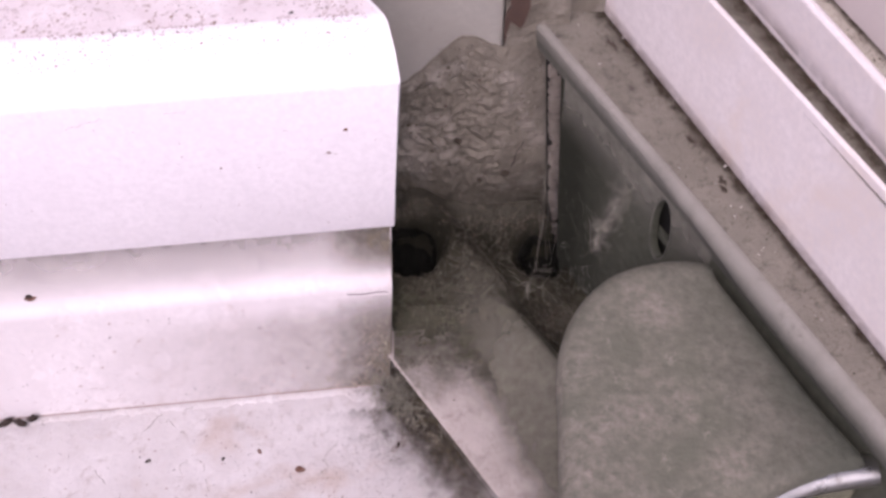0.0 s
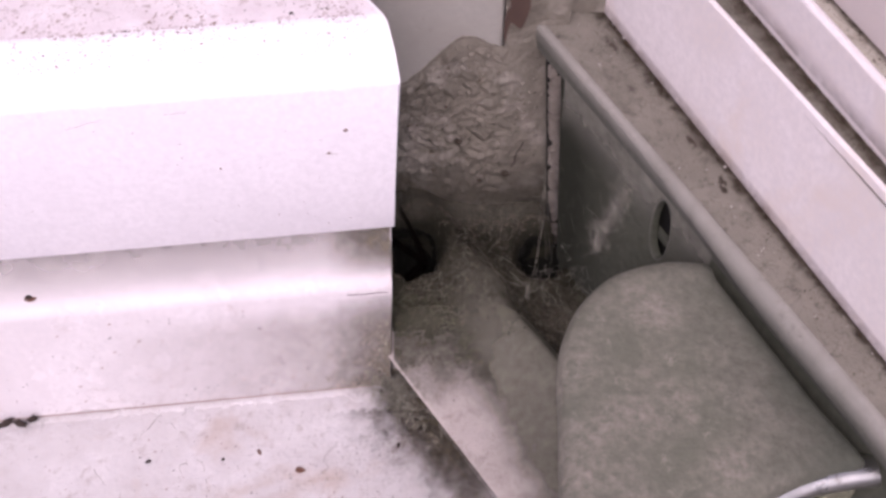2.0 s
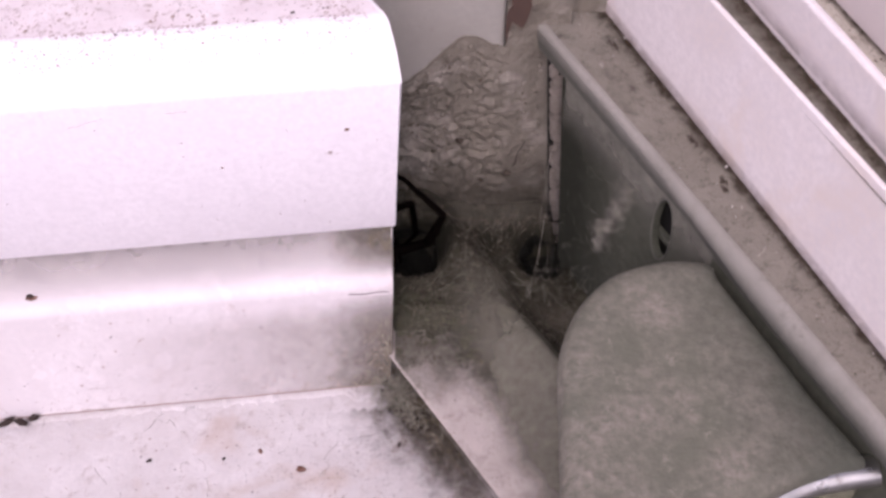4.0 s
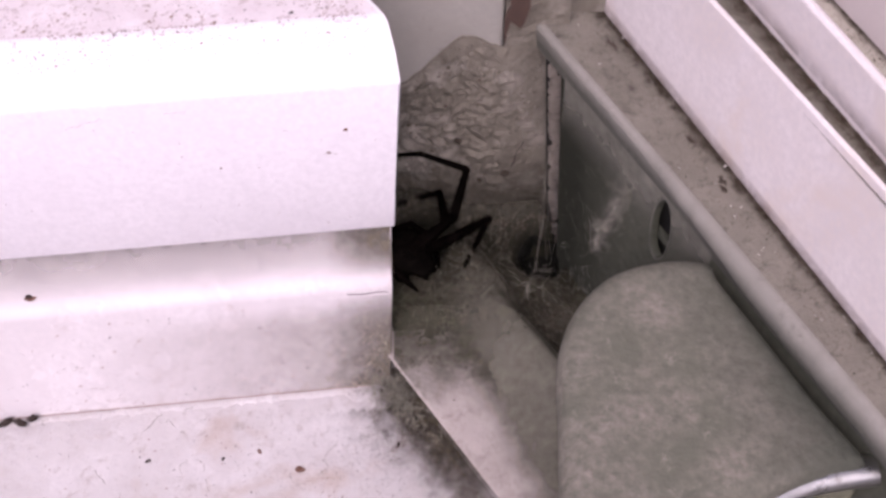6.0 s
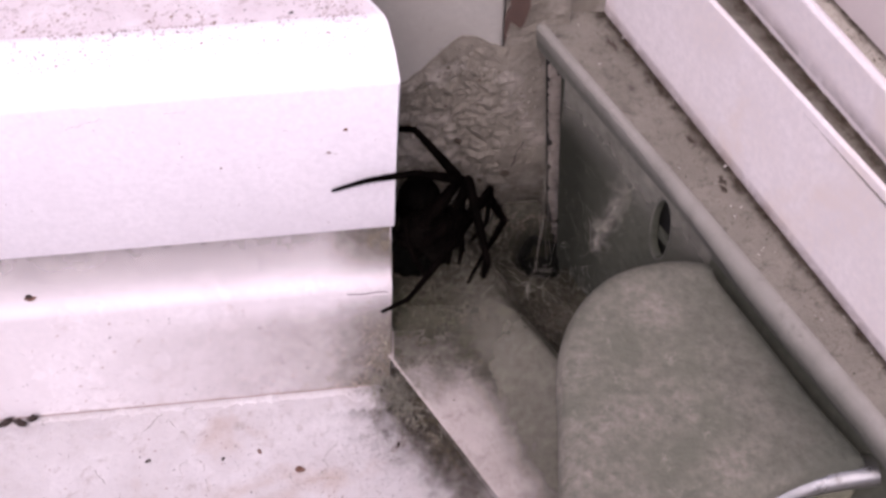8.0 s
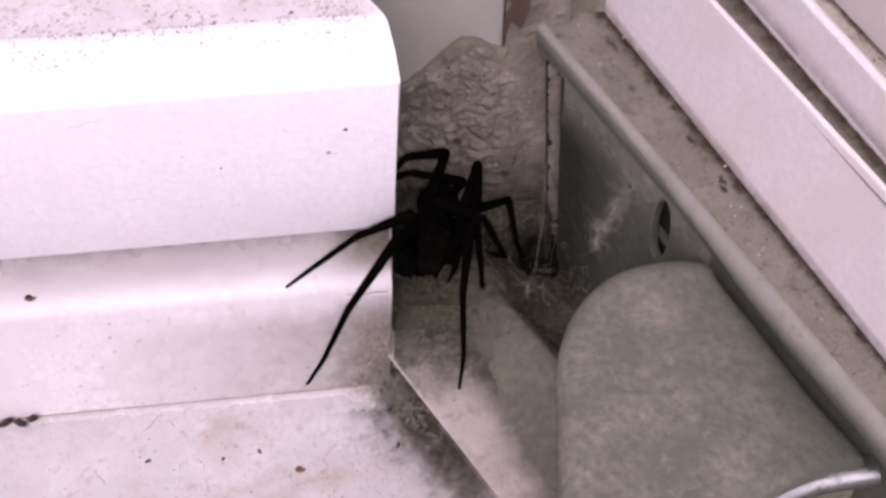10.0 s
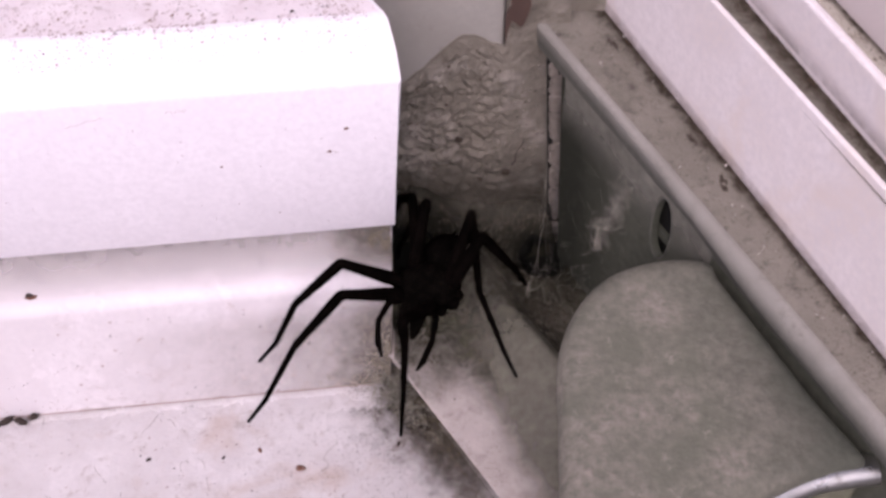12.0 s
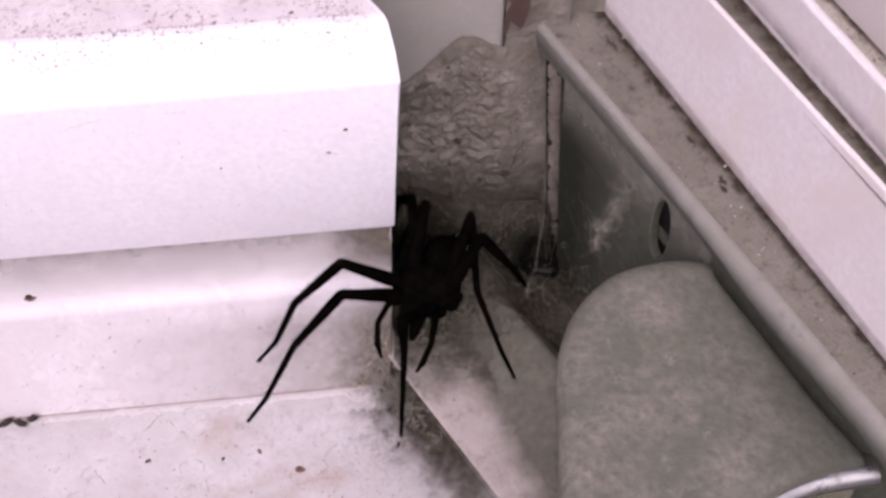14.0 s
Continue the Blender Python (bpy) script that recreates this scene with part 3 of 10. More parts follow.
def build_crumbs():
    """Loose grains and scabs stuck to the crust."""
    rnd = random.Random(77)
    front = Vector((0, -1, 0))

    def spots(count, lo, hi):
        out = []
        while len(out) < count:
            x, z = rnd.uniform(-9, 19), rnd.uniform(lo, hi)
            t = 6 + 12.5 * math.exp(-((x - 4.5) / 8.0) ** 2) + 7.6 * smoothstep(x, 7, 15)
            if z < t - 0.8 and fbm(x * 0.3, z * 0.3, 4.0, 4) > rnd.uniform(-0.25, 0.3) and (x < 11 or rnd.random() < 0.3):
                out.append((Vector((x, 31.2 + 1.4 * smoothstep(x, 10.5, 19), z)), front))
        return out

    specks("crust_grains", "pale grains stuck to the crust", spots(420, -16, 18), (0.15, 0.6), CRUST, 0.8, 71, "grit")
    specks("crust_scabs", "dark scabs and pits in the crust", spots(260, -22, 16), (0.1, 0.38), SPECK_GREY, 0.7, 72)
    for x, z, s in ((2.9, -6.5, 0.8), (0.5, 2.6, 0.35), (7.0, -17.5, 0.5), (12.0, -15.5, 0.9)):
        lump("brown_spot", "dark brown spot on the crust", Vector((x, 30.7, z)), (s, s * 0.5), SPECK_DEEP, 90 + x, 1.6, "spot")
    paths = [[Vector((13.0 + 1.9 * u + 0.25 * math.sin(u * 9), 30.6, -13.5 + 7.0 * u)) for u in (0, 0.2, 0.4, 0.6, 0.8, 1.0)],
             [Vector((-3.0 + 2.2 * u, 30.4, -5.5 - 2.6 * u + 0.3 * math.sin(u * 8))) for u in (0, 0.25, 0.5, 0.75, 1.0)]]
    web("crust_crack", "thin dark crack in the crust", paths, 0.11, SPECK)["category"] = "crack"


TUNNELS = ((-5.3, 19.8, -26.5, 4.2), (19.0, 20.4, -29.2, 3.3))


def dust_height(x, y):
    c = T_C.x * x + T_C.y * y
    h = -34.6 + 0.5 * fbm(x * 0.3, y * 0.3)
    on_track = smoothstep(c, -10.4, -9.4)
    h = max(h, -34.8 + on_track * (6.0 + 2.4 * smoothstep(y + 0.25 * x, -5, 7)))
    h += 2.4 * (0.7 + 1.3 * fbm(x * 0.22, 11.0, 0.0, 4)) * math.exp(-max(0.0, 31.5 - y) / 4.0)
    if y < 2 and c > -9:
        h = max(h, -27.75 + 0.05 * (c + 8.8) )
    h += 4.6 * math.exp(-((c - 12.5) / 4.5) ** 2) * smoothstep(y, 6, 13)
    h -= 3.5 * smoothstep(c, 15.5, 18.5) * (1 - smoothstep(y, 18, 26))
    h += 1.1 * fbm(x * 0.22 + 4, y * 0.22) + 0.5 * fbm(x * 0.9, y * 0.9, 2.0) + 0.22 * fbm(x * 2.6, y * 2.6, 7.0, 3)
    for tx, ty, tz, r in TUNNELS:
        d = math.hypot(x - tx, y - ty)
        h -= 9.0 * math.exp(-(d / (r * 1.25)) ** 4)
        h += 1.5 * math.exp(-((d - r * 1.75) / (r * 0.45)) ** 2)
    return h


def build_dust():
    def place(u, v):
        x, y = -17 + 46 * u, -46 + 77.5 * v
        return Vector((x, y, dust_height(x, y)))

    def sunk(u, v):
        p = place(u, v)
        return p - Vector((0, 0, 2.2 * (1 - smoothstep(p.y + 0.12 * p.x + 0.8 * fbm(p.x * 0.5, p.y * 0.5), -3.5, 2.5))))

    def keep(u, v, front=False):
        p = place(u, v)
        c = T_C.x * p.x + T_C.y * p.y
        s = S_C.x * p.x + S_C.y * p.y
        ragged = (4.0 if front else -3.0) - 0.12 * p.x
        if c < -10.2 and p.y < 2 and p.x > -9.0:
            return False
        if p.x < -9.2 and p.y < 6.0:
            return False
        if any(math.hypot(p.x - tx, p.y - ty) < r * 0.72 for tx, ty, tz, r in TUNNELS):
            return False
        reach = -4.2 - p.y
        if p.y < ragged:
            edge = 4.6 + 0.46 * reach - 0.0075 * reach * reach + 1.2 * fbm(p.x * 0.4, p.y * 0.4, 8.8)
            if reach < 1.5:
                edge -= 6 * (1.5 - reach)
            return front and edge < p.x < 20 and T_C.dot(p) > -9.5
        return not front and s < 30 and p.z > -34.9

    tagged(part("dust_heap", sheet(150, 230, sunk, keep), FLOORWEB, smooth=80), "felted grey-brown dust and web in the corner, shade painted in at the back", "dust", kind="stuff")
    # matted web that climbs from the track over the ridge and runs out into the dust
    def mat(u, v):
        l = -62 + 80 * v
        left = -0.5 + 0.25 * (l + 8) if l < -8 else -0.5 - 0.10 * (l + 8) + 0.02 * (l + 8) ** 2
        left = max(-12.0, left) - 1.5 - 1.0 * smoothstep(-l, 8, 20) + 2.0 * smoothstep(l, -12, -2)
        c = left + (17.5 - left) * u
        p = T_L * l + T_C * c
        z = -27.7 + 0.05 * (c + 8.8) + 0.25 * fbm(p.x * 0.6, p.y * 0.6) + 0.12 * fbm(p.x * 2, p.y * 2, 3.0)
        rise = math.exp(-((c - 12) / (5.5 if c < 12 else 2.6)) ** 2) * (1 + 0.15 * fbm(l * 0.2, 1.0))
        z += 4.4 * rise * (1 - 0.5 * smoothstep(l, 8, 18))
        z -= 5.5 * smoothstep(c, 14.5, 17.5)
        z = max(z, dust_height(p.x, p.y) + 0.3) if l > 0 and c < 15.5 else z
        return Vector((p.x, p.y, z))

    tagged(part("matted_web", sheet(44, 130, mat), VEIL_MAT, smooth=80), "soft grey web matted over the ridge of the track", "cobweb", kind="stuff")
    # settled dust at the back of the heap and in the gully beside the ridge
    def back(u, v):
        x, y = -14 + 34 * u, 22.5 + 8.6 * v
        return Vector((x, y, dust_height(x, y) + 0.18))

    def clear(p):
        return all(math.hypot(p.x - tx, p.y - ty) > r * 1.35 for tx, ty, tz, r in TUNNELS)

    tagged(part("settled_dust", sheet(120, 34, back, lambda u, v: clear(back(u, v)) and S_C.dot(back(u, v)) < 30.4), VEIL_BACK, smooth=80), "grey dust settled behind the tunnels", "dust", kind="stuff")

    def gully(u, v):
        x, y = 14 + 15 * u, -8 + 23 * v
        return Vector((x, y, dust_height(x, y) + 0.2))

    tagged(part("gully_dust", sheet(60, 90, gully, lambda u, v: clear(gully(u, v)) and S_C.dot(gully(u, v)) < 29.8 and T_C.dot(gully(u, v)) > 15), VEIL_GULLY, smooth=80), "brown-grey dust in the gully beside the ridge", "dust", kind="stuff")
    # loose crumbs and short fibres over the felt and the track
    rnd = random.Random(44)

    def lying(y0, y1):
        while True:
            x, y = rnd.uniform(-8.5, 26), rnd.uniform(y0, y1)
            p = Vector((x, y, 0))
            c = T_C.dot(p)
            if S_C.dot(p) > 29 or c < -9 or not clear(p) or (y < 0 and (c > 14 or rnd.random() < 0.5)):
                continue
            floor = max(dust_height(x, y), mat_top(p)) if y > -2 else -27.9 + 0.05 * (c + 8.8)
            return Vector((x, y, floor + 0.25)), UP

    def mat_top(p):
        c = T_C.dot(p)
        return -27.7 + 0.05 * (c + 8.8) + 4.4 * math.exp(-((c - 12) / (5.5 if c < 12 else 2.6)) ** 2) if c < 15 and p.y < 14 else -40.0

    specks("felt_crumbs", "dark crumbs strewn over the felted dust", [lying(-6, 28) for _ in range(240)], (0.08, 0.3), SPECK_SOOT, 0.7, 45)
    specks("felt_grains", "grey grains strewn over the felted dust", [lying(-12, 28) for _ in range(70)], (0.07, 0.22), SPECK_ASH, 0.7, 46, "grit")
    specks("felt_brown_grains", "brown grains strewn over the felted dust", [lying(-16, 24) for _ in range(170)], (0.07, 0.26), SPECK_DEEP, 0.7, 47, "grit")
    paths = []
    for _ in range(150):
        p = lying(-8, 27)[0]
        q = p + Vector((rnd.gauss(0, 1.6), rnd.gauss(0, 1.6), 0))
        q.z = max(dust_height(q.x, q.y), mat_top(q) if q.y > -2 else -27.9) + rnd.uniform(0.2, 0.9)
        paths.append(thread(p, q, rnd, 0.2, 0.5, 6))
    web("felt_fibres", "short dull fibres lying on the felted dust", paths, 0.035, SILK_DULL)
    # dark dirt sheet added under the felt so that its holes look shaded
    def under(u, v):
        x, y = -19 + 47 * u, 4 + 27.5 * v
        return Vector((x, y, -34.4 + 0.5 * fbm(x * 0.5, y * 0.5)))

    tagged(part("dirt_underlay", sheet(50, 30, under, lambda u, v: S_C.dot(under(u, v)) < 30.5), DRIFT, smooth=80), "dark dirt sheet added under the felted dust to keep its holes black", "dirt", kind="stuff")
    # dirt gathered on the sill beside the track, contact shade painted into it
    def place2(u, v):
        l, c = -40 + 48 * u, -18 + 11.5 * v
        p = T_L * l + T_C * c
        near = smoothstep(c, -14.5 + 3 * fbm(l * 0.2, 2.2) - 4 * smoothstep(l, -14, 0), -10.2) * (0.35 + 0.65 * smoothstep(l, -30, -8))
        z = -35.3 + near * (0.6 + 0.6 * fbm(p.x * 0.5, p.y * 0.5) + 0.4 * fbm(p.x * 1.7, p.y * 1.7, 3.0))
        return Vector((p.x, p.y, max(-34.9, z)))

    tagged(part("dirt_drift", sheet(130, 36, place2, lambda u, v: place2(u, v).y < -1.5), VEIL_DRIFT, smooth=80),
           "dark loose dirt and painted contact shade against the track", "dirt", kind="stuff")


def build_tunnel(i, label):
    tx, ty, tz, r = TUNNELS[i]
    th = thing("web_tunnel", label, "web tunnel", "tunnels of web")
    axis = Vector(((0.18, -0.62, 0.76), (-0.1, -0.62, 0.76))[i]).normalized()
    a = axis.cross(Vector((1, 0, 0))).normalized()
    b = axis.cross(a)
    o = Vector((tx, ty, tz))
    bm = bmesh.new()
    rings = []
    n = 30
    for k, (rad, dep) in enumerate(((1.45, -3.0), (1.28, -1.4), (1.15, -0.8), (1.05, -1.0), (0.98, -1.8), (0.9, -3.0), (0.85, -5.0), (0.75, -7.5), (0.2, -9.0))):
        ring = []
        for j in range(n):
            t = 2 * math.pi * j / n
            w = 1 + (0.9 * fbm(math.cos(t) * 1.3 + i * 5, math.sin(t) * 1.3, k * 0.25) if k < 8 else 0)
            q = o + Vector((0, 0.95, 0.15)) * max(0.0, -3.0 - dep) + (a * math.cos(t) + b * math.sin(t)) * r * rad * w + axis * (max(dep, -3.0) + 0.9 * fbm(math.cos(t) * 2, math.sin(t) * 2, 9 + i))
            ring.append(bm.verts.new(q * MM))
        rings.append(ring)
    for p, q in zip(rings, rings[1:]):
        for j in range(n):
            bm.faces.new((p[j], p[(j + 1) % n], q[(j + 1) % n], q[j]))
    bm.faces.new(rings[-1])
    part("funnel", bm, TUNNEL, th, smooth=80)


def specks(name, label, spots, sizes, material, flat=0.4, seed=1, category="dirt"):
    """Crumbs of dirt: spots give (point in mm, up); one mesh."""
    rnd = random.Random(seed)
    verts, faces = [], []
    for p, up in spots:
        s = rnd.uniform(*sizes) * (1.8 if rnd.random() < 0.06 else 1)
        u = up.orthogonal().normalized()
        w = up.cross(u)
        a0 = rnd.uniform(0, 6.28)
        stretch = rnd.uniform(0.5, 1.0)
        base = len(verts)
        k = 6
        for j in range(k):
            t = a0 + 2 * math.pi * j / k
            r = s * rnd.uniform(0.6, 1.15)
            verts.append((p + u * math.cos(t) * r + w * math.sin(t) * r * stretch - up * s * 0.05) * MM)
        verts.append((p + up * s * flat) * MM)
        faces += [(base + j, base + (j + 1) % k, base + k) for j in range(k)]
    me = bpy.data.meshes.new(name)
    me.from_pydata([tuple(v) for v in verts], [], faces)
    me.materials.append(material)
    return tagged(new(name, me), label, category, kind="stuff")


UP = Vector((0, 0, 1))


def build_specks():
    rnd = random.Random(21)

    def clustered(count, fn, scale, lo):
        out = []
        while len(out) < count:
            u, v = rnd.random(), rnd.random()
            p, up = fn(u, v)
            if 0.5 + fbm(p.x * scale, p.y * scale, p.z * scale, 4) > lo + rnd.uniform(-0.12, 0.12):
                out.append((p, up))
        return out

    def top(u, v):
        d = -25 + 17.5 * v
        return F_O + F_L * (-110 + 108 * u) + F_D * d + Vector((0, 0, 41.05)), UP

    def bevel(u, v):
        return F_O + F_L * (-80 + 80 * u) + F_D * (-5.2 + 2.6 * v) + Vector((0, 0, 39.85 - 2.4 * v)), (F_D + UP).normalized()

    def face(u, v):
        return F_O + F_L * (-78 + 76 * u) + F_D * 0.02 + Vector((0, 0, 2 + 30 * v)), F_D

    def base(u, v):
        return F_O + F_L * (-82 + 79 * u) + F_D * (foot_out(-34 + 18 * v * v) + 0.09) + Vector((0, 0, -34 + 18 * v * v)), F_D

    def foot(u, v):
        u = -math.log(1 - 0.96 * u) * 0.16
        return F_O + F_L * (-2.0 - 40 * u) + F_D * (foot_out(-34.5 + 18 * v * v) + 0.09) + Vector((0, 0, -34.5 + 18 * v * v)), F_D

    def sill(u, v):
        return Vector((-95 + 100 * u, -11 - 32 * v, -34.95)), UP

    def rail(u, v):
        c = 32 + 8.2 * (v ** 0.6)
        return S_L * (-75 + 98 * u) + S_C * c + Vector((0, 0, 20.28)), UP

    def corner(u, v):
        return in_sash(-75 + 98 * u, 39.2 + 1.25 * v ** 0.4, 20.2) / MM, UP

    def channel(u, v):
        return in_sash(-70 + 75 * u, 43.1 + 3.4 * v ** 0.5, 39.68) / MM, UP

    def upper(u, v):
        return in_sash(-60 + 55 * u, 48.0 + 2.2 * v ** 0.7, 49.25) / MM, UP

    def strip(u, v):
        v = v ** 0.7
        return T_L * (-38 + 43 * u ** 0.45) + T_C * (-9.3 + 15 * v) + Vector((0, 0, -27.95 + 0.75 * v)), UP

    def felt(u, v):
        x, y = -9 + 30 * u, -6 + 34 * v
        if any(math.hypot(x - q[0], y - q[1]) < q[3] * 1.55 for q in TUNNELS):
            x, y = 3 + 5 * u, -4 + 12 * v
        return Vector((x, y, dust_height(x, y) + 0.3)), UP

    def corner_sill(u, v):
        a, r = 6.28 * u, 26 * v ** 1.6
        return Vector((-9 + r * math.cos(a), -10 - abs(r * math.sin(a)), -34.96)), UP

    def hem(u, v):
        """The ragged hem of the dust, thinning out over the track."""
        x = -8 + 20 * u
        y = -1.5 - 0.12 * x + 2.5 * math.log(max(1e-3, 1 - v)) * (1 if rnd.random() < 0.7 else -0.6)
        if x > 3.5:
            x, y = 4.6 + 0.46 * (x - 3.5) * 3 - 0.0075 * ((x - 3.5) * 3) ** 2 + 2.2 * math.log(max(1e-3, 1 - v)), -4.2 - (x - 3.5) * 3
        c = T_C.x * x + T_C.y * y
        return Vector((x, y, max(-28.0 + 0.05 * (c + 8.8), dust_height(x, y) if y > -1.5 - 0.12 * x else -50) + 0.05)), UP

    def drift(u, v):
        p = T_L * (-34 + 39 * (u ** 0.6)) + T_C * (-10.2 - (3 + 6 * u) * v ** 2.5)
        return Vector((p.x, p.y, -34.6)), UP

    specks("dust_specks", "brown dust specks thick on the frame's top", clustered(1500, top, 0.13, 0.52), (0.09, 0.26), SPECK_TAN, seed=2)
    def brow(u, v):
        d = -7.9 + 4.2 * v * v
        z = 40.78 - max(0.0, d + 7.6) * 0.5 if d < -6.6 else 40.2 - (d + 6.6) * 0.97
        return F_O + F_L * (-110 + 108 * u) + F_D * d + Vector((0, 0, z + 0.02)), UP

    specks("brow_dust", "dust specks thinning out over the frame's bevel", clustered(1300, brow, 0.16, 0.48), (0.05, 0.2), SPECK_TAN, 0.3, seed=31)
    specks("brow_dirt", "dark specks along the frame's bevel", clustered(160, brow, 0.2, 0.5), (0.05, 0.2), SPECK, 0.3, seed=32)
    marks = random.Random(61)
    specks("foot_specks", "small brown specks on the frame's foot", [base(marks.random() ** 0.6, marks.random() ** 0.5) for _ in range(75)], (0.1, 0.24), SPECK_DEEP, 0.35, seed=62)
    specks("foot_smudges", "tan smudges on the frame's foot", [base(marks.random() ** 0.5, marks.random() ** 0.8) for _ in range(60)], (0.14, 0.4), SPECK_TAN, 0.2, seed=63)
    specks("dirt_specks", "dark dirt specks scattered on the frame's top", clustered(420, top, 0.2, 0.5), (0.07, 0.26), SPECK, seed=3)
    specks("face_specks", "tiny dark specks on the white frame", clustered(45, bevel, 0.2, 0.4) + clustered(40, face, 0.1, 0.45) + clustered(160, base, 0.12, 0.5), (0.05, 0.16), SPECK_BROWN, 0.2, seed=4)
    # grime crowded towards the corner, darkening the foot there in place of shade
    specks("foot_grime", "grey-brown grime spattered on the frame's foot", clustered(900, foot, 0.25, 0.45), (0.05, 0.13), SPECK_FOOT, 3.0, seed=14)
    specks("sill_specks", "dark crumbs scattered on the sill", clustered(170, sill, 0.09, 0.5), (0.05, 0.17), SPECK, 0.4, seed=5)
    specks("sill_crumbs", "rusty brown crumbs on the sill", clustered(150, sill, 0.09, 0.5), (0.06, 0.24), SPECK_TAN, 0.3, seed=6)
    specks("rail_grime", "clotted dark grime on the sash rail", clustered(1300, rail, 0.25, 0.56) + clustered(2200, corner, 0.25, 0.5), (0.03, 0.13), SPECK_DEEP, 0.45, seed=7)
    specks("rail_grit", "pale grit on the sash rail", clustered(40, rail, 0.2, 0.45), (0.05, 0.15), SPECK_PALE, 0.5, seed=8)
    specks("channel_dirt", "brown dirt packed in the sash channel", clustered(2600, channel, 0.25, 0.45) + clustered(700, upper, 0.25, 0.5), (0.03, 0.15), SPECK_GREY, 0.5, seed=9)
    specks("track_specks", "dark specks on the painted track", clustered(700, strip, 0.22, 0.5), (0.025, 0.09), SPECK_GREY, 0.4, seed=10)
    specks("felt_crumbs", "crumbs caught in the felted dust", clustered(1500, felt, 0.25, 0.45), (0.05, 0.26), SPECK_GREY, 0.7, seed=11)
    specks("felt_grit", "pale grit caught in the felted dust", clustered(420, felt, 0.2, 0.45), (0.04, 0.16), SPECK_FELT, 0.7, seed=12)
    specks("sill_dust", "fine grey dust on the sill near the corner", [q for q in clustered(3600, corner_sill, 0.3, 0.42) if T_C.dot(q[0]) < -10.2], (0.03, 0.11), SPECK_GREY, 0.3, seed=15)
    hems = [q for q in clustered(1500, hem, 0.3, 0.45) if T_C.dot(q[0]) > -9.8]
    specks("hem_crumbs", "dark crumbs thinning out over the track", hems[::2], (0.02, 0.08), SPECK_GREY, 0.5, seed=16)
    specks("hem_dust", "grey dust thinning out over the track", hems[1::2], (0.02, 0.1), SPECK_ASH, 0.5, seed=17)
    # crumbs that also deepen the contact shade along the track
    specks("drift_crumbs", "dark crumbs drifted against the track", clustered(2600, drift, 0.3, 0.4), (0.035, 0.13), SPECK_GREY, 0.8, seed=13)


def lump(name, label, centre, size, material, seed, squash=0.5, category="dirt", turn=0.0):
    """One crumb large enough to be seen by itself."""
    bm = bmesh.new()
    bmesh.ops.create_icosphere(bm, subdivisions=3, radius=1)
    ca, sa = math.cos(turn), math.sin(turn)
    for v in bm.verts:
        k = 1 + 0.9 * fbm(v.co.x * 1.6 + seed, v.co.y * 1.6, v.co.z * 1.6)
        x, y, z = v.co.x * size[0] * k, v.co.y * size[1] * k, v.co.z * squash * min(size) * k
        v.co = (Vector((x * ca - y * sa, x * sa + y * ca, z)) + centre) * MM
    ob = part(name, bm, material, None, label, 60)
    return tagged(ob, category=category)


def strand_mesh(paths, radius):
    """Thin three-sided threads along paths of points in mm."""
    verts, faces = [], []
    for pts in paths:
        base = len(verts)
        for i, p in enumerate(pts):
            d = (pts[min(i + 1, len(pts) - 1)] - pts[max(i - 1, 0)])
            d = d.normalized() if d.length > 1e-6 else Vector((1, 0, 0))
            u = d.orthogonal().normalized()
            w = d.cross(u)
            for k in range(3):
                t = 2 * math.pi * k / 3
                verts.append((p + (u * math.cos(t) + w * math.sin(t)) * radius) * MM)
        for i in range(len(pts) - 1):
            for k in range(3):
                a, b = base + 3 * i + k, base + 3 * i + (k + 1) % 3
                faces.append((a, b, b + 3, a + 3))
    return verts, faces


def web(name, label, paths, radius, material):
    verts, faces = strand_mesh(paths, radius)
    me = bpy.data.meshes.new(name)
    me.from_pydata([tuple(v) for v in verts], [], faces)
    me.materials.append(material)
    return tagged(new(name, me), label, "cobweb", kind="stuff")


def thread(a, b, rnd, sag=0.6, wander=0.5, steps=9):
    pts = []
    off = Vector((rnd.random() * 50, rnd.random() * 50, rnd.random() * 50))
    for i in range(steps + 1):
        u = i / steps
        p = a.lerp(b, u)
        e = math.sin(math.pi * u)
        p = p + Vector((noise.noise(off + Vector((u * 3, 0, 0))), noise.noise(off + Vector((0, u * 3, 7))), noise.noise(off + Vector((3, 0, u * 3))))) * wander * e * 2
        p.z -= sag * e
        pts.append(p)
    return pts


